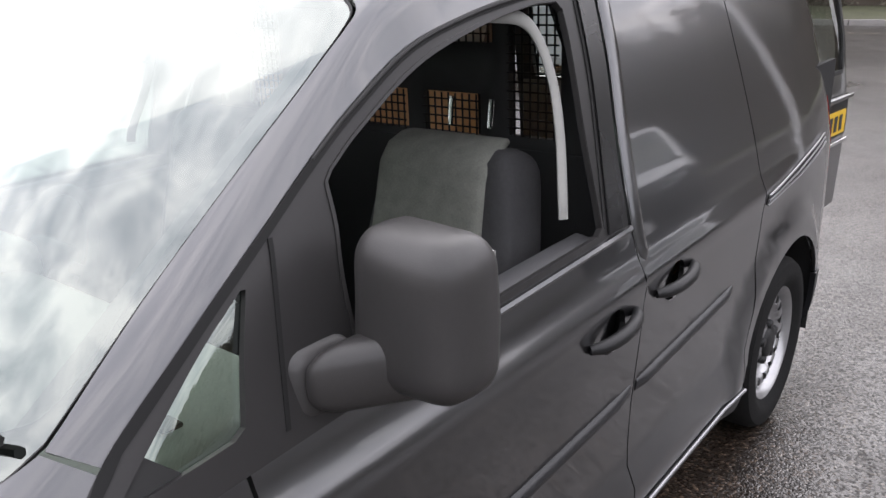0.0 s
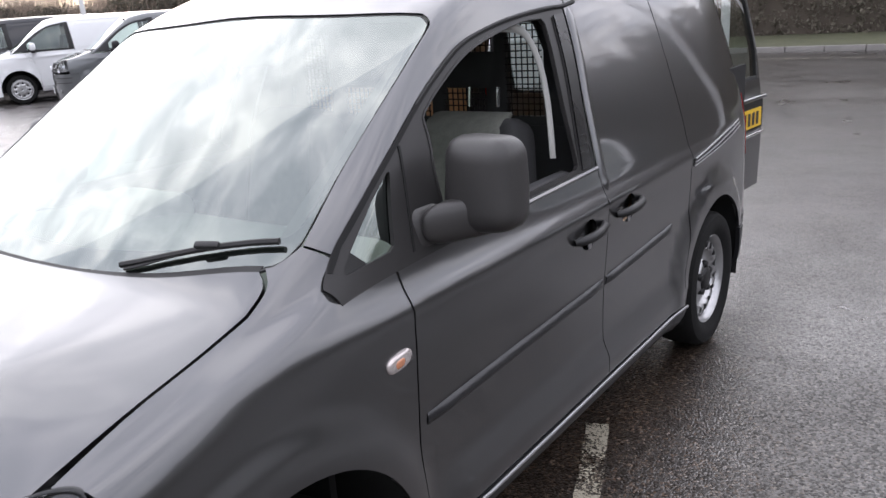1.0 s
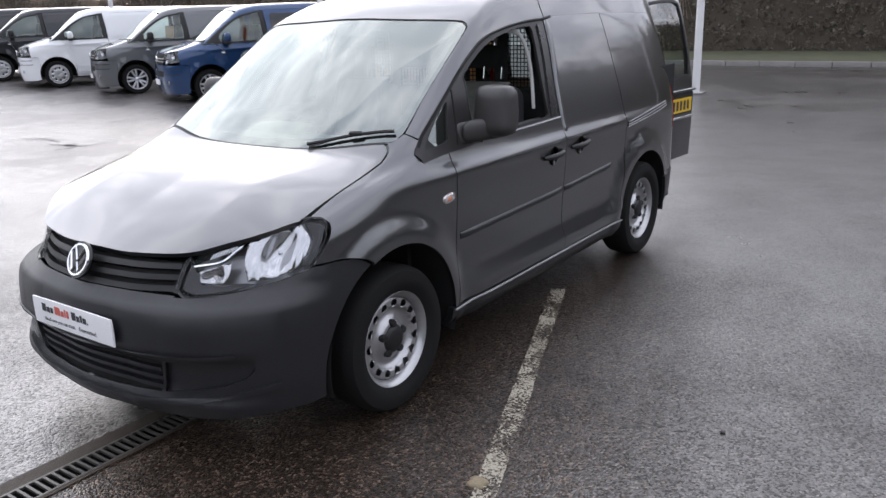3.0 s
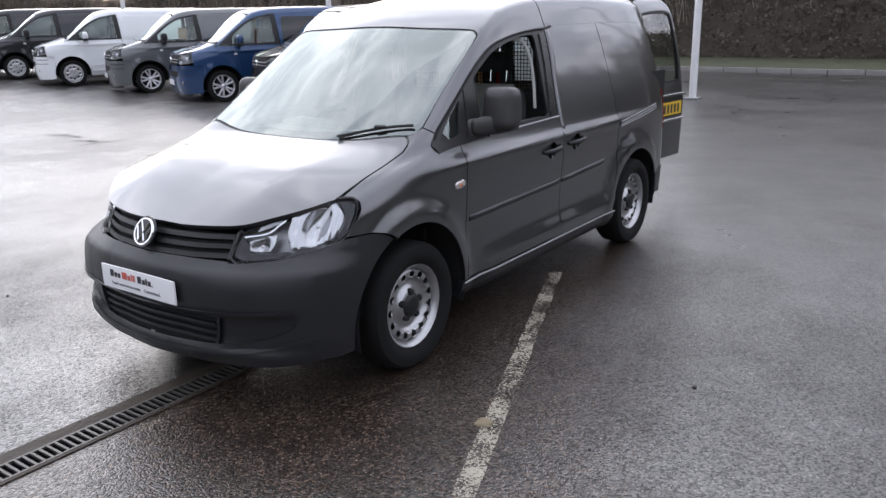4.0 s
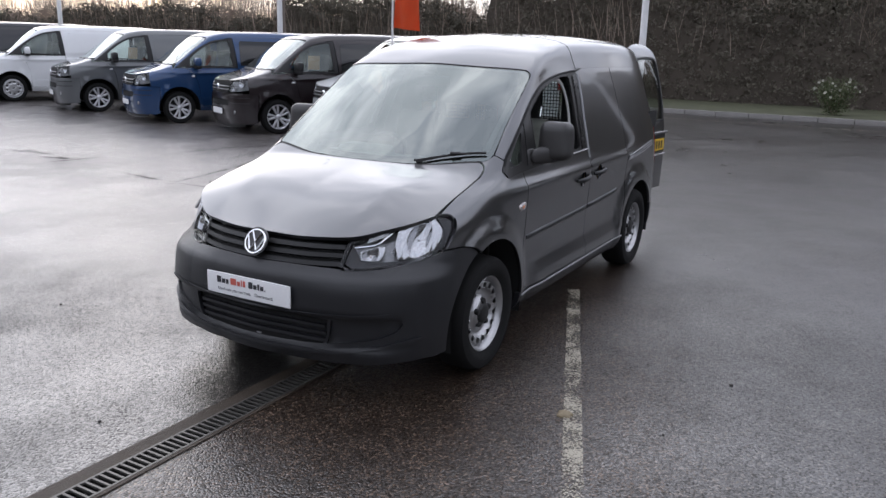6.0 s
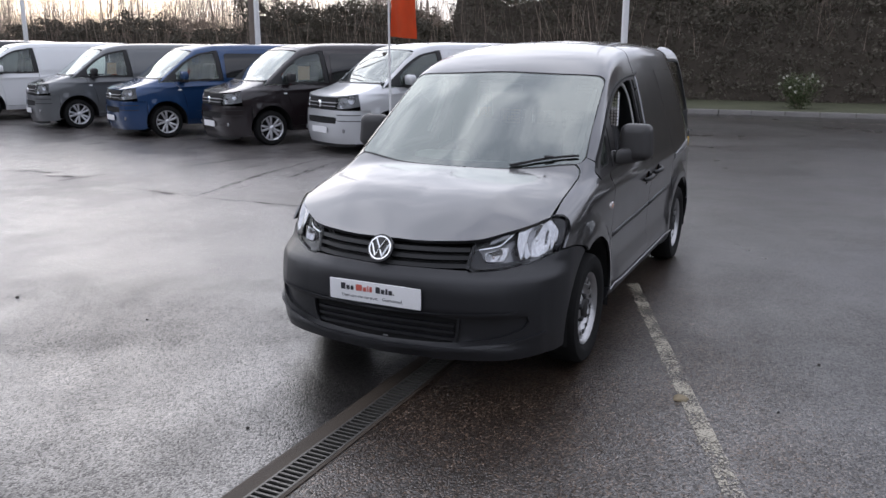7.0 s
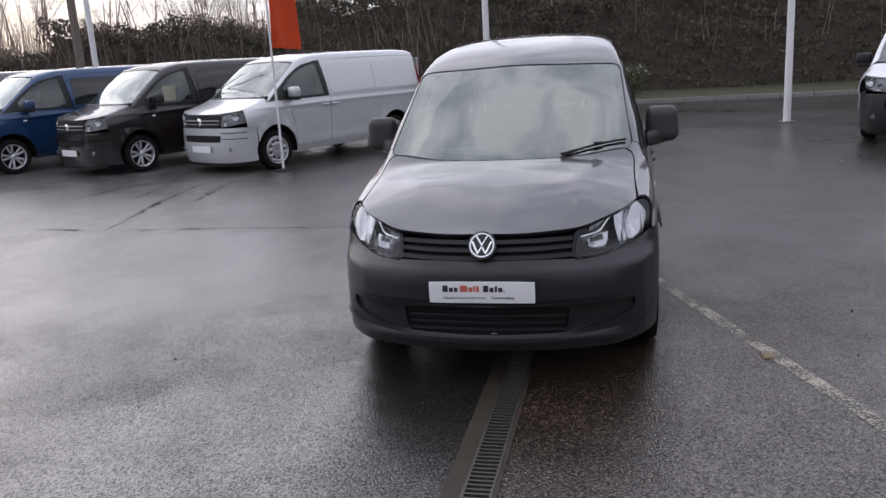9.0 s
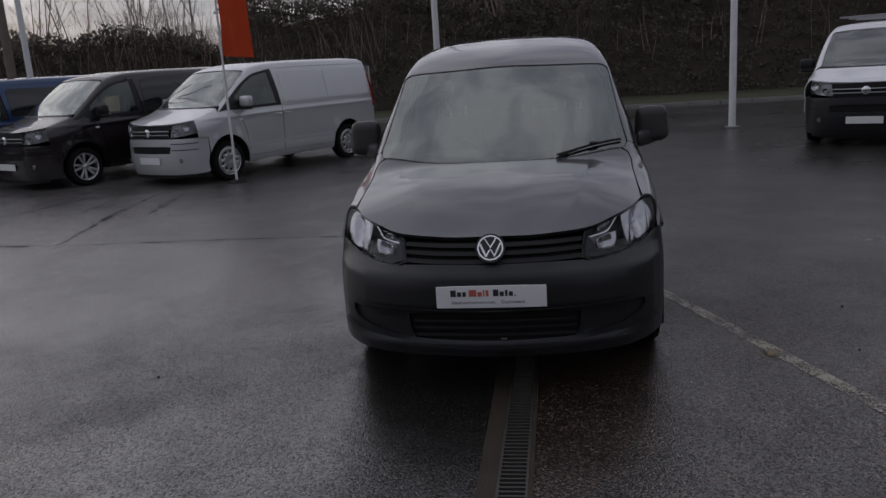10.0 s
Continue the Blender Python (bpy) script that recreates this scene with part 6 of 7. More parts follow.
        part("lens", skin(TFACE, ring if s > 0 else ring[::-1], 0.09, 0, lift=0.0), LENS_FAR, lamp).visible_shadow = False
        for x, y, r in ((0.60, -0.785, 0.058), (0.755, -0.690, 0.070)):
            ob = part("reflector", lathe([(0.0, 0.04), (0.6 * r, 0.03), (r, 0.0), (1.06 * r, 0.0), (0.7 * r, 0.045), (0.0, 0.05)], 18, "y"), REFLECTOR, lamp)
            ob.matrix_basis = pose(s * x, y + 0.02, 0.60 * x + 0.50, 0, 0, s * 22)
    for side in (False, True):
        tag, sgn = dict(mirror=side), -1 if side else 1
        ring = ring_of(S(*arc(0.0, 0.34, 0.43, 0, 156, 16), n=1), FYS(S, [(-0.40, 0.775), (-0.58, 0.775)]), S((-0.58, 0.78), (-0.60, 0.955)), T((0.81, -0.57), (0.815, -0.3), (0.806, -0.09)), S((-0.11, 1.135), (-0.03, 1.15), (0.16, 1.155)), S((0.16, 1.15), (0.33, 1.0), (0.42, 0.75), (0.44, 0.36)), S((0.44, 0.36), (0.43, 0.345)))
        part("front_wing", skin(TBODY, ring, 0.1, 0.012, **tag), paint, v)
        ring = ring_of(S((0.168, 1.155), (0.338, 1.0), (0.428, 0.75), (0.448, 0.37)), S((0.448, 0.37), (1.27, 0.37)), S((1.275, 0.38), (1.28, 1.165)), S((1.28, 1.165), (0.70, 1.158), (0.168, 1.155)))
        door = part("front_door", skin(TBODY, ring, 0.1, 0.012, **tag), paint, v)
        ring = ring_of(S((-0.06, 1.165), *win), S((1.06, 1.775), (1.22, 1.79)), S((1.22, 1.79), (1.275, 1.172)), S((1.275, 1.172), (0.70, 1.166), (-0.06, 1.16)))
        pane = ring_of(S((0.26, 1.20), (1.17, 1.205)), S((1.17, 1.21), (1.13, 1.745)), S((1.12, 1.75), (1.04, 1.738), (0.78, 1.685), (0.50, 1.535), (0.26, 1.34)))
        fr = part("window_frame", skin(TBODY, ring, 0.1, 0.012, lift=0.001, holes=[pane], **tag), paint if glazed is None else BLACK, door)
        part("door_glass", skin(TBODY, inset(pane, -0.01), 0.1, 0, lift=-0.008, **tag), FARPANE, door).visible_shadow = False
        ring = ring_of(S((1.286, 0.38), (1.288, 1.17), (1.23, 1.80)), S((1.23, 1.80), (2.2, 1.812), (3.3, 1.812), (3.78, 1.795)), S((3.80, 1.78), (3.88, 1.3), (3.89, 0.9), (3.87, 0.40)), S((3.86, 0.38), (3.44, 0.38)), S(*arc(3.0, 0.34, 0.43, 6, 174, 16), n=1), S((2.56, 0.37), (1.29, 0.37)))
        panel_ob = part("side_panel", skin(TBODY, ring, 0.1, 0.012, **tag), paint, v)
        for y0, y1 in ((1.36, 2.42), (2.52, 3.70)):
            ring = ring_of(S((y0, 1.22), (y1, 1.22)), S((y1 + 0.03, 1.26), (y1, 1.70)), S((y1 - 0.03, 1.735), (y0 + 0.03, 1.735)), S((y0, 1.70), (y0 - 0.01, 1.26)))
            part("side_window" if glazed else "stamped_panel", skin(TBODY, ring, 0.1, 0.004, lift=0.004, **tag), DARKPANE_SOLID if glazed else paint, panel_ob)
        ring = ring_of(S((0.43, 0.262), (2.57, 0.262)), S((2.57, 0.362), (0.44, 0.362)))
        part("sill", skin(TBODY, ring, 0.12, 0.02, **tag), paint, v)
        ring = ring_of(S((0.47, 0.50), (2.52, 0.50)), S((2.52, 0.545), (0.47, 0.545)))
        part("rub_strip", skin(TBODY, ring, 0.1, 0.01, lift=0.010, **tag), paint, v)
        ring = ring_of(S((3.80, 1.62), (3.93, 1.58)), S((3.94, 0.98), (3.82, 0.96)))
        part("tail_lamp", skin(TBODY, ring, 0.1, 0.01, lift=0.006, **tag), REDLAMP, v)
        for y in (1.16, 1.40):
            part("door_handle", tube([(sgn * (0.955 + 0.022 * math.sin(math.pi * k / 6)), y - 0.08 + 0.027 * k, 1.02) for k in range(7)], 0.013, 6), paint, v)
        mir = part("wing_mirror", rbox((0.25, 0.14, 0.19), 0.06, 5, (sgn * 1.045, 0.38, 1.285)), BLACK if dark_mirror else paint, v)
        part("mirror_arm", rbox((0.30, 0.12, 0.08), 0.03, 4, (sgn * 1.00, 0.385, 1.185)), BLACK, mir)
        part("side_repeater", rbox((0.012, 0.07, 0.03), 0.006, 3, (sgn * 0.958, 0.30, 0.99)), WHITEPLATE, v)
        for yc in (0.0, 3.0):
            wheel_ob = part("wheel", lathe([(0.225, -0.09), (0.258, -0.112), (0.31, -0.105), (0.332, -0.07), (0.335, 0.0), (0.332, 0.07), (0.31, 0.105), (0.266, 0.112), (0.236, 0.095)], 36, "x", close=True), TYRE, v)
            wheel_ob.matrix_basis = pose(sgn * 0.82, yc, 0.335, 17 * (yc + 1), 0, 0 if sgn > 0 else 180)
            part("rim_lip", lathe([(0.21, -0.06), (0.218, 0.085), (0.233, 0.10), (0.243, 0.09), (0.23, 0.05), (0.22, -0.06)], 36, "x", close=True), ALLOY, wheel_ob)
            part("hub_back", lathe([(0.0, 0.0), (0.215, 0.0), (0.215, -0.05), (0.0, -0.05)], 20, "x"), VOID, wheel_ob)
            if alloy:
                for k in range(10):
                    sp = part("spoke", rbox((0.03, 0.044, 0.19), 0.012, 3, (0.072, 0, 0.128), (0, 8, 0), lambda c: Vector((c.x, c.y * (1 + 1.8 * c.z), c.z))), ALLOY, wheel_ob)
                    sp.matrix_basis = pose(0, 0, 0, 72 * (k // 2) + (13 if k % 2 else -13), 0, 0)
                part("wheel_cap", lathe([(0.0, 0.098), (0.03, 0.096), (0.05, 0.08), (0.05, 0.04), (0.0, 0.04)], 18, "x"), ALLOY, wheel_ob)
            else:
                f = lambda r: np.interp(r, [0.02, 0.08, 0.16, 0.22], [0.085, 0.088, 0.082, 0.09])
                holes = [[(0.2 * (2 * math.pi * (k + 0.5) / 9 + 0.17 * math.cos(t)), 0.150 + 0.020 * math.sin(t)) for t in np.linspace(0, 2 * math.pi, 9)[:-1]] for k in range(9)]
                part("wheel_cover", skin(Turned(f), [(0.0, 0.012), (0.4 * math.pi, 0.012), (0.4 * math.pi, 0.221), (0.0, 0.221)], 0.05, 0.004, holes=holes, normals=False, fine=0.03), STEEL, wheel_ob)
        for yc in (0.0, 3.0):
            bm = bmesh.new()
            rings = [[bm.verts.new((sgn * xx, yc + 0.435 * math.cos(radians(a)), 0.34 + 0.435 * math.sin(radians(a)))) for a in range(-10, 191, 12)] for xx in (0.92, 0.60)]
            for k in range(len(rings[0]) - 1):
                bm.faces.new((rings[0][k], rings[0][k + 1], rings[1][k + 1], rings[1][k]))
            bm.faces.new(rings[1])
            part("wheel_liner", bm, VOID, v)
    part("underbody", rbox((1.2, 4.5, 0.20), 0.04, 2, (0, 1.5, 0.36)), VOID, v)
    part("engine_shroud", rbox((1.2, 0.7, 0.5), 0.08, 2, (0, -0.25, 0.65)), VOID, v)
    part("rear_face", rbox((1.66, 0.05, 1.40), 0.03, 3, (0, 3.90, 1.06)), paint, v)
    part("rear_glass", rbox((1.30, 0.02, 0.50), 0.03, 3, (0, 3.925, 1.45)), DARKPANE_SOLID, v)
    part("rear_bumper", rbox((1.70, 0.14, 0.26), 0.05, 3, (0, 3.92, 0.42)), BUMPER, v)
    part("dashboard", rbox((1.60, 0.50, 0.35), 0.08, 3, (0, 0.16, 1.0)), DASH, v)
    part("bulkhead", rbox((1.60, 0.03, 1.3), 0.01, 2, (0, 1.42, 1.10)), CABIN, v)
    for x in (0.45, -0.45):
        part("seat_back", rbox((0.50, 0.14, 0.75), 0.06, 4, (x, 1.10, 1.15), (-10, 0, 0)), SEATSIDE, v)
    if paint in (MIDGREY, BROWNBLACK):
        part("window_card", rbox((0.24, 0.014, 0.27), 0.004, 2, (0.58, 0.90, 1.36), (-8, 0, 45)), CARD, v, "tan card propped inside the window")
    if rack:
        for y in (1.0, 2.2, 3.3):
            part("roof_bar", rbox((1.30, 0.05, 0.04), 0.012, 2, (0, y, 2.03)), STEELGREY, v)
    v.matrix_basis = m @ pose(-0.82, 0, 0)
    return v


def FYS(S_, pts):
    return S_(*pts)


DARKPANE_SOLID = material("dark_privacy_glass", (0.008, 0.009, 0.010), rough=0.06, vary=0.05, rough_vary=0.02, spec=0.7)
ROW = [(-5.20, 8.22, SILVER, "silver van with plastic wheel covers parked beside the flag", False, False, False),
       (-7.90, 8.37, BROWNBLACK, "dark blackberry van with twin-spoke alloys, parked", True, True, True),
       (-10.75, 8.52, BLUE, "bright blue van with alloy wheels and dark rear glass", True, True, False),
       (-13.95, 9.0, MIDGREY, "mid grey van with alloy wheels, parked in the row", False, True, True),
       (-17.25, 9.0, WHITE, "white van with plastic wheel covers, parked in the row", False, False, False),
       (-20.4, 9.15, NIGHT, "dark blue-black van with plain wheels, parked in the row", False, False, True),
       (-23.5, 9.4, NIGHT, "dark blue-black van at the end of the row", False, False, True)]
for x, y, paint, label, glazed, alloy, dark in ROW:
    parked_van(label, paint, pose(x, y, float(ground_z(x, y)), 0, 0, -27), glazed, alloy, dark)
parked_van("white van with roof bars and black bumper facing the yard", WHITE, pose(6.18, 9.2, 0, 0, 0, -25), False, False, True, True)


# ---- flag, poles, hedge and bare trees ----
POLEWHITE = material("white_pole_paint", (0.72, 0.72, 0.72), rough=0.4, vary=0.1)
POLEWOOD = material("weathered_pole", (0.16, 0.13, 0.11), rough=0.85, vary=0.3, scale=5, fine=0.2)
ORANGE = material("orange_flag_cloth", (0.62, 0.11, 0.03), rough=0.8, vary=0.12, scale=4)
flag = thing("flag", "orange cloth banner on a thin white pole", "flag")
part("pole", tube([(-4.90, 7.85, 0), (-4.90, 7.85, 4.6)], [0.022, 0.014], 10), POLEWHITE, flag)
part("pole_foot", lathe([(0.0, 0.0), (0.16, 0.0), (0.15, 0.03), (0.03, 0.05), (0.0, 0.05)], 20, "z", (-4.90, 7.85, 0)), BLACK, flag)
bm = bmesh.new()
rows = []
for i in range(17):
    z = 2.02 + 2.5 * i / 16
    rows.append([bm.verts.new((-4.88 + 0.50 * j / 10, 7.85 + 0.05 * math.sin(j * 0.9 + 0.35 * i), z - 0.05 * (j / 10) * (1 - i / 16))) for j in range(11)])
for a, c in zip(rows, rows[1:]):
    for j in range(10):
        bm.faces.new((a[j], a[j + 1], c[j + 1], c[j]))
ret = bmesh.ops.solidify(bm, geom=bm.faces[:], thickness=0.004)
part("banner", bm, ORANGE, flag, "orange cloth banner")
for x, y in ((4.0, 13.2), (-2.22, 13.2), (-11.95, 13.2), (-21.0, 13.2)):
    p = thing("flagpole", "tall white tapered pole behind the parked vans", "pole", "white poles")
    z0 = float(ground_z(x, y))
    part("shaft", tube([(x, y, z0), (x, y, z0 + 4), (x, y, z0 + 8.5)], [0.075, 0.065, 0.04], 14), POLEWHITE, p)
    part("base_plate", rbox((0.30, 0.30, 0.03), 0.01, 2, (x, y, z0 + 0.015)), STEELGREY, p)
p = thing("telegraph_pole", "weathered brown wooden pole in front of the hedge", "pole")
part("shaft", tube([(-15.0, 16.8, 0), (-15.0, 16.8, 9)], [0.13, 0.10], 12), POLEWOOD, p)

LEAF = material("hedge_leaves", (0.098, 0.087, 0.066), rough=0.9, vary=0.35, scale=0.35, fine=0.15, fine_scale=9, island=0.22)
CORE = material("hedge_inside", (0.085, 0.07, 0.056), rough=1.0)
TWIG = material("bare_twigs", (0.27, 0.215, 0.175), rough=0.9, vary=0.3, scale=1.5, island=0.5)


def hedge(name, label, a, b, height, depth, count, leaf, seed):
    """A dense hedge between two ground points: a dark inside and a coat of separate leaves."""
    rng = np.random.default_rng(seed)
    a, b = np.array(a, float), np.array(b, float)
    d = (b - a) / np.linalg.norm(b - a)
    nrm = np.array((-d[1], d[0]))
    length = np.linalg.norm(b - a)

    def top(s):
        s = np.asarray(s, float)
        return height * (1 + 0.10 * np.sin(s * 0.31 + seed) + 0.08 * np.sin(s * 0.83 + 2 * seed) + 0.05 * np.sin(s * 2.3) + 0.04 * np.sin(s * 5.1 + 1))

    root = tagged(new(name), label, "hedge", kind="stuff")
    ss = np.arange(0, length + 0.1, 1.0)
    bm = bmesh.new()
    rows = []
    for s in ss:
        c = a + d * s
        h = float(top(s)) * 0.86
        rows.append([bm.verts.new((*(c + nrm * o), z)) for o, z in ((-depth * 0.36, -0.1), (-depth * 0.33, h * 0.7), (-depth * 0.15, h), (depth * 0.15, h), (depth * 0.33, h * 0.7), (depth * 0.36, -0.1))])
    for p, q in zip(rows, rows[1:]):
        for k in range(5):
            bm.faces.new((p[k], p[k + 1], q[k + 1], q[k]))
    part("hedge_inside", bm, CORE, root)
    s = rng.uniform(0, length, count)
    # leaves crowd into clumps near the faces of the hedge
    o = np.where(rng.random(count) < 0.72, rng.choice((-1, 1), count) * depth * (0.30 + 0.16 * rng.random(count)), depth * rng.uniform(-0.45, 0.45, count))
    z = top(s) * np.where(rng.random(count) < 0.25, rng.uniform(0.84, 1.06, count), rng.uniform(0.0, 1.0, count))
    cl = 0.22 * np.sin(s * 3.7 + z * 4.1) * np.cos(z * 5.3 - s * 1.9)
    o = o * (1 + cl)
    keep = np.abs(np.sin(s * 2.9 + 1.7 * z) * np.sin(z * 3.3 + 0.8 * s)) > 0.08 * rng.random(count)
    s, o, z = s[keep], o[keep], z[keep]
    m = len(s)
    c = np.stack((a[0] + d[0] * s + nrm[0] * o, a[1] + d[1] * s + nrm[1] * o, z), 1)
    u = rng.normal(size=(m, 3))
    u /= np.linalg.norm(u, axis=1)[:, None]
    w = np.cross(u, rng.normal(size=(m, 3)))
    w /= np.linalg.norm(w, axis=1)[:, None]
    sz = leaf * rng.uniform(0.6, 1.4, m)[:, None]
    quad = np.stack((c - u * sz, c + w * sz * 0.55, c + u * sz, c - w * sz * 0.55), 1).reshape(-1, 3)
    me = bpy.data.meshes.new("leaves")
    me.from_pydata(quad.tolist(), [], np.arange(4 * m).reshape(-1, 4).tolist())
    part("leaves", me, LEAF, root)
    return root


hedge("hedge", "dense brown-green hedge behind the parked vans", (-75, 27.5), (-23.5, 27.5), 3.0, 3.4, 150000, 0.064, 1)
hedge("hedge", "dense brown-green hedge behind the parked vans", (-23.5, 27.5), (-12.5, 27.5), 3.45, 3.4, 40000, 0.064, 1)
hedge("hedge", "taller brown-green hedge behind the yard's kerb", (-12.5, 27.5), (34, 27.5), 4.25, 3.4, 160000, 0.064, 1)
hedge("hedge", "tall dark evergreen belt behind the yard", (-7, 30.0), (36, 30.0), 6.6, 4.0, 90000, 0.11, 7)
hedge("hedge", "tall dark hedge along the east side", (30, 30), (30, -30), 5.5, 4.0, 26000, 0.26, 2)
# south and west hedges are added out of view, to block low skylight
hedge("hedge", "tall dark hedge added out of view to the south", (34, -30), (-50, -30), 5.0, 4.0, 26000, 0.26, 3)
hedge("hedge", "tall dark hedge added out of view to the west", (-62, -32), (-62, 30), 5.0, 4.0, 20000, 0.26, 4)


def shoots(a, b, count, low, high, seed):
    """Bare upright shoots that stand in the top of a hedge."""
    rng = np.random.default_rng(seed)
    s, o = rng.random(count), rng.normal(0, 0.8, count)
    base = np.stack((a[0] + (b[0] - a[0]) * s, a[1] + (b[1] - a[1]) * s + o, np.full(count, low) * rng.uniform(0.5, 1.0, count)), 1)
    h = (high - low) * rng.beta(1.6, 2.4, count) + 0.8
    h *= 0.75 + 0.35 * np.sin(s * 61) * np.sin(s * 23 + 1)
    lean = np.stack((rng.normal(0, 0.16, count), rng.normal(0, 0.16, count), np.ones(count)), 1)
    mid, top = base + lean * (h * 0.5)[:, None], base + (lean + rng.normal(0, 0.07, (count, 3))) * h[:, None]
    w = rng.uniform(0.005, 0.014, count)[:, None]
    quads, faces = [], []
    for k, off in enumerate(((1, 0, 0), (0.3, 0.9, 0))):
        off = np.array(off)
        quads.append(np.stack((base - off * w, base + off * w, mid + off * w * 0.7, top + off * w * 0.25, top - off * w * 0.25, mid - off * w * 0.7), 1).reshape(-1, 3))
        i = np.arange(count) * 6 + k * 6 * count
        faces += np.stack((i, i + 1, i + 2, i + 5), 1).tolist() + np.stack((i + 5, i + 2, i + 3, i + 4), 1).tolist()
    me = bpy.data.meshes.new("bare_shoots")
    me.from_pydata(np.concatenate(quads).tolist(), [], faces)
    return tagged(part("bare_shoots", me, TWIG), "pale leafless shoots standing in the hedge top", "shrub", kind="stuff")


shoots((-75, 27.6), (-6, 27.6), 13000, 2.4, 6.2, 11)
shoots((-6, 27.6), (34, 27.6), 1500, 2.6, 5.0, 12)


def bare_tree(seed, height):
    """A leafless sapling: trunk, limbs and fine twigs, all tapered."""
    rng = random.Random(seed)
    v, f = [], []

    def stick(p, q, r0, r1):
        d = (q - p).normalized()
        a = d.cross(Vector((0.3, 0.9, 0.2))).normalized()
        c = d.cross(a)
        k = len(v)
        for o, r in ((p, r0), (q, r1)):
            for t in (0, 2.094, 4.189):
                v.append(tuple(o + r * (math.cos(t) * a + math.sin(t) * c)))
        f.extend([(k, k + 1, k + 4, k + 3), (k + 1, k + 2, k + 5, k + 4), (k + 2, k, k + 3, k + 5)])

    def grow(p, d, length, r, level):
        n = 4 if level < 2 else 3
        for i in range(n):
            q = p + d * (length / n)
            r1 = r * (0.80 if level < 2 else 0.66)
            stick(p, q, r, r1)
            if level < 3:
                for _ in range((1, 2, 2)[level] + (i > 0)):
                    turn = Vector((rng.gauss(0, 1), rng.gauss(0, 1), rng.gauss(0.35, 0.5))).normalized()
                    grow(q, (d * 1.0 + turn * 0.75).normalized(), length * rng.uniform(0.28, 0.52), r1 * 0.55, level + 1)
            d = (d + Vector((rng.gauss(0, 0.10), rng.gauss(0, 0.10), 0.06))).normalized()
            p, r = q, r1

    for _ in range(rng.choice((2, 3, 3))):
        grow(Vector((rng.gauss(0, 0.25), rng.gauss(0, 0.25), 0)), Vector((rng.gauss(0, 0.10), rng.gauss(0, 0.10), 1)).normalized(), height * rng.uniform(0.8, 1.1), 0.05, 0)
    me = bpy.data.meshes.new("bare_branches")
    me.from_pydata(v, [], f)
    ob = part("bare_tree", me, TWIG)
    return tagged(ob, "leafless thin multi-stemmed tree growing in the hedge", "tree", "bare trees along the hedge")


rng = random.Random(5)
stock = [bare_tree(10 + k, 6.6 + 0.35 * k) for k in range(6)]
place_x = [-72 + 1.45 * k for k in range(72)]
for k, x in enumerate(place_x):
    low = 0.70 if x < -38 else 1.0
    m = pose(x + rng.uniform(-0.6, 0.6), 28.0 + rng.uniform(-1.0, 1.2), 0, 0, 0, rng.uniform(0, 360)) @ Matrix.Scale(low * rng.uniform(0.75, 1.12), 4)
    if k < 6:
        stock[k].matrix_basis = m
    else:
        ob = stock[k % 6].copy()
        scene.collection.objects.link(ob)
        ob.matrix_basis = m

# blossoming shrub on the verge
BLOSSOM = material("white_blossom", (0.62, 0.60, 0.52), rough=0.8, vary=0.15, scale=20)
SHRUBLEAF = material("shrub_leaves", (0.060, 0.075, 0.030), rough=0.8, vary=0.3, scale=6, island=0.3)
shrub = thing("flowering_shrub", "small green shrub with white blossom on the grass verge", "shrub")
srng = random.Random(41)
wood, leaves, petals = bmesh.new(), bmesh.new(), bmesh.new()
for k in range(16):
    a, reach, top = srng.uniform(0, 6.283), srng.uniform(0.15, 0.62), srng.uniform(0.55, 1.05)
    stem = [(0.05 * math.cos(a), 0.05 * math.sin(a), 0.0), (0.5 * reach * math.cos(a), 0.5 * reach * math.sin(a), 0.55 * top), (reach * math.cos(a), reach * math.sin(a), top)]
    stem = curve(*stem, n=5)
    tube(stem, [0.012 - 0.0009 * i for i in range(len(stem))], 5, bm=wood)
    for p in stem[2:]:
        for _ in range(26):
            c = Vector(p) + Vector([srng.gauss(0, 0.10) for _ in range(3)])
            c.z = max(c.z, 0.03)
            u, w = Vector([srng.gauss(0, 1) for _ in range(3)]).normalized() * 0.035, Vector([srng.gauss(0, 1) for _ in range(3)]).normalized() * 0.018
            leaves.faces.new([leaves.verts.new(c + q) for q in (-u, w, u, -w)])
        for _ in range(1 if p[2] > 0.45 and srng.random() < 0.55 else 0):
            c = Vector(p) + Vector([srng.gauss(0, 0.09) for _ in range(3)])
            for j in range(5):
                d = Vector((math.cos(1.257 * j), -0.35, math.sin(1.257 * j)))
                e = Vector((-d.z, 0, d.x))
                petals.faces.new([petals.verts.new(c + q) for q in (d * 0.006, d * 0.026 + e * 0.016, d * 0.040, d * 0.026 - e * 0.016)])
part("branches", wood, TWIG, shrub)
part("leaves", leaves, SHRUBLEAF, shrub)
part("blossom", petals, BLOSSOM, shrub, "white blossom")
shrub.matrix_basis = pose(0.95, 22.3, 0.13)

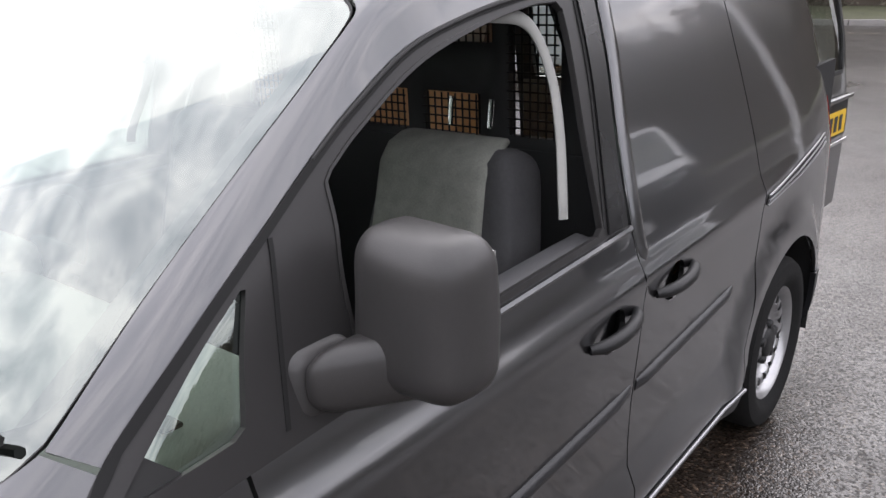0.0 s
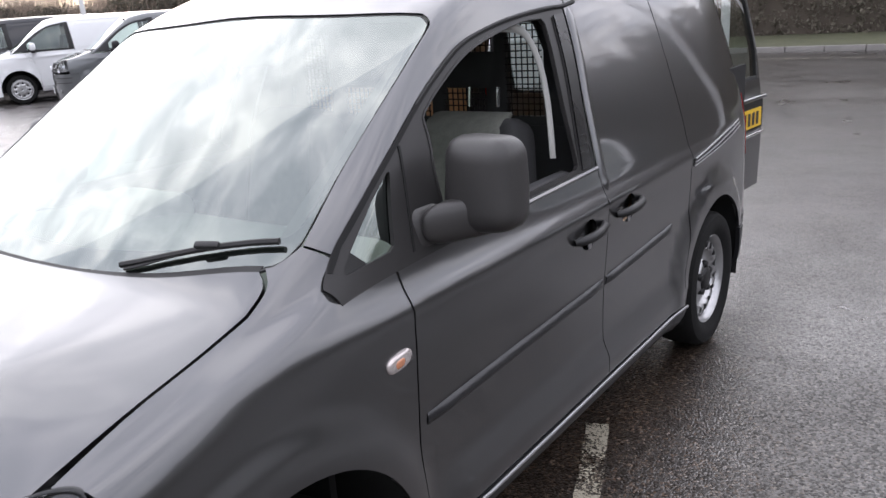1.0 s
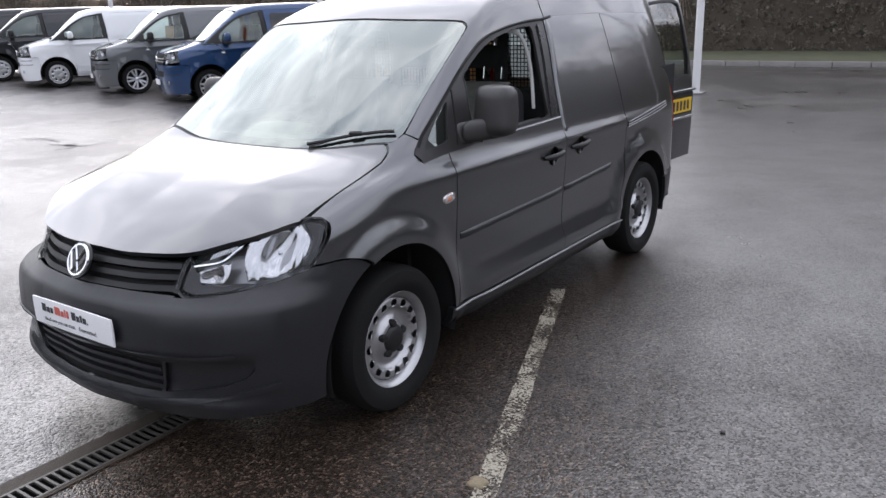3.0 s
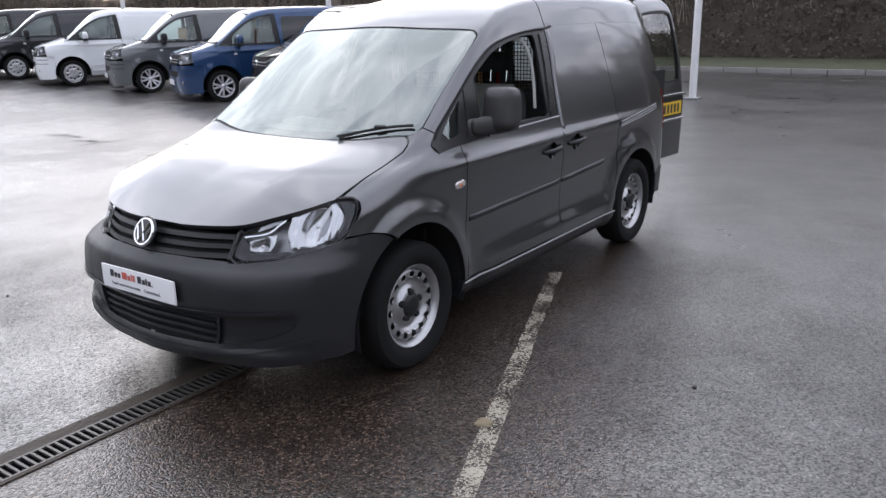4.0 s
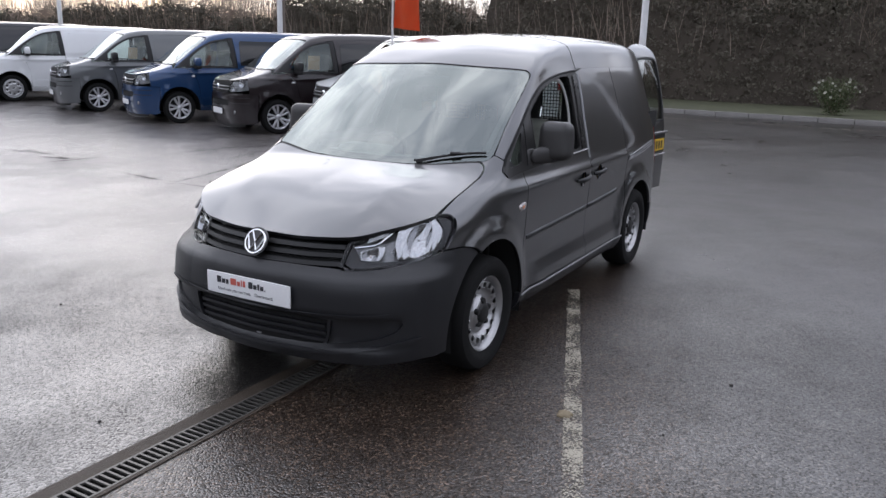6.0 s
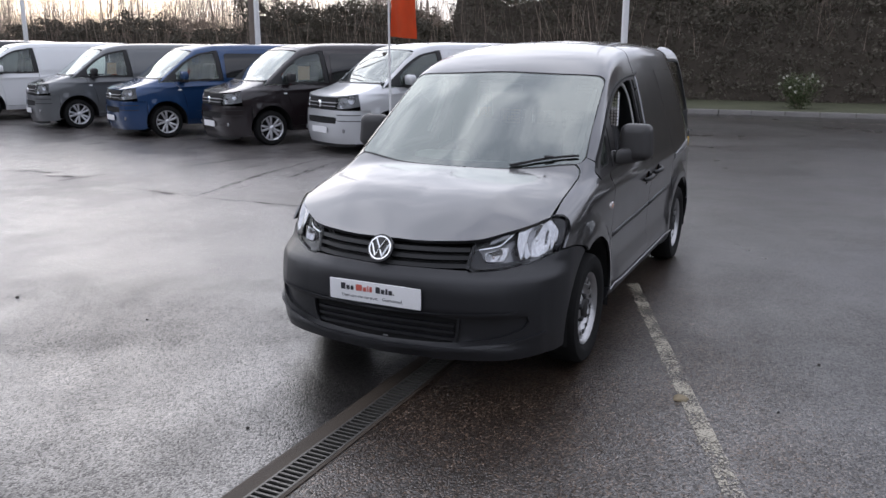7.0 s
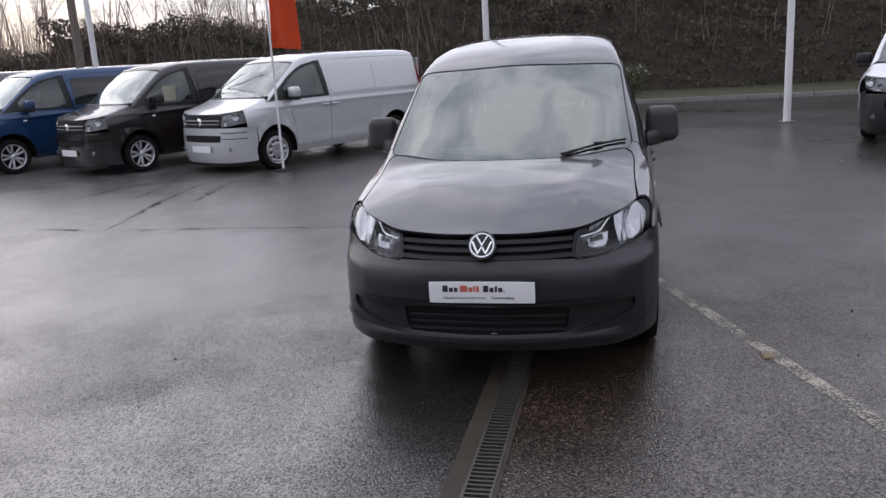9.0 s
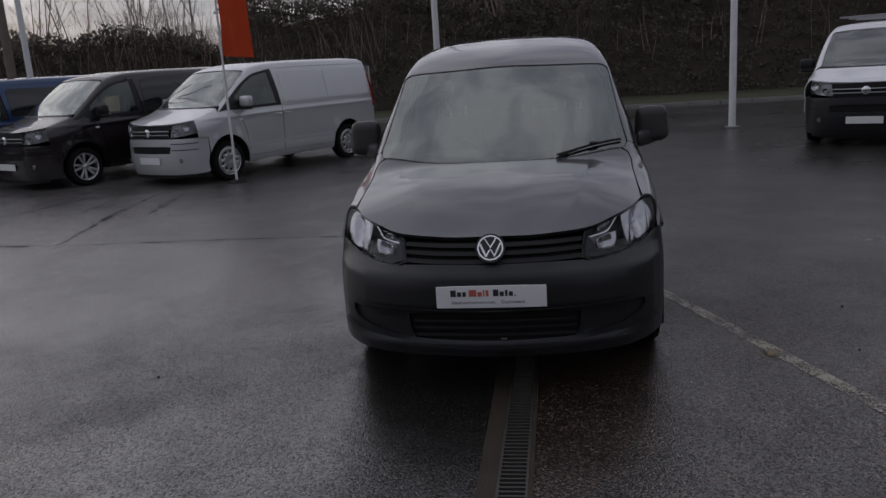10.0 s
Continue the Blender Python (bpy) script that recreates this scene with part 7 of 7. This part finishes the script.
# a lump of filler on the painted line
FILLER = material("pale_filler", (0.22, 0.18, 0.115), rough=0.8, vary=0.35, scale=30, fine=0.25, bump=0.6, bump_scale=60)
bm = bmesh.new()
bmesh.ops.create_icosphere(bm, subdivisions=3, radius=0.036)
for vert in bm.verts:
    n3 = 1 + 0.16 * math.sin(vert.co.x * 95 + 1) * math.cos(vert.co.y * 80) + 0.10 * math.sin(vert.co.y * 150)
    vert.co = Vector((vert.co.x * n3 * 1.15, vert.co.y * n3, max(vert.co.z, -0.01) * 0.5))
bm.transform(Matrix.Translation((1.457, -0.299, 0.002)))
tagged(part("filler_lump", bm, FILLER), "pale crumbly lump of filler on the painted line", "filler lump")

# loose stones on the asphalt
STONE = material("loose_stone", (0.06, 0.055, 0.05), rough=0.7)
for k, (x, y, r) in enumerate(((2.08, 0.52, 0.011), (1.92, -0.25, 0.007), (-0.33, -1.54, 0.008), (-3.2, -0.62, 0.014), (-1.97, -0.57, 0.009))):
    bm = bmesh.new()
    bmesh.ops.create_icosphere(bm, subdivisions=2, radius=r)
    for vert in bm.verts:
        vert.co *= 1 + 0.25 * math.sin(vert.co.x * 190 + k) * math.cos(vert.co.y * 160)
        vert.co.z *= 0.6
    bm.transform(Matrix.Translation((x, y, r * 0.5)))
    tagged(part("loose_stone", bm, STONE), "small dark loose stone on the wet asphalt", "stone", "loose stones")

# kerb stones and grating bars, each a piece of its own
bm = rbox((0.905, 0.13, 0.16), 0.02, 2)
bm.to_mesh(km := bpy.data.meshes.new("kerb_stone"))
bm.free()
km.materials.append(KERB)
for k in range(60):
    ob = new("kerb_stone", km)
    ob.parent, ob.location = kerb, (-30 + 0.915 * k, 20.95, 0.06)
bm = rbox((DR1 - DR0 - 0.012, 0.013, 0.012), 0.002, 1)
bm.to_mesh(gm := bpy.data.meshes.new("grating_bar"))
bm.free()
gm.materials.append(IRON)
for k in range(290):
    ob = new("grating_bar", gm)
    ob.parent, ob.location = drain, ((DR0 + DR1) / 2, -6.94 + 0.0335 * k, 0.0)
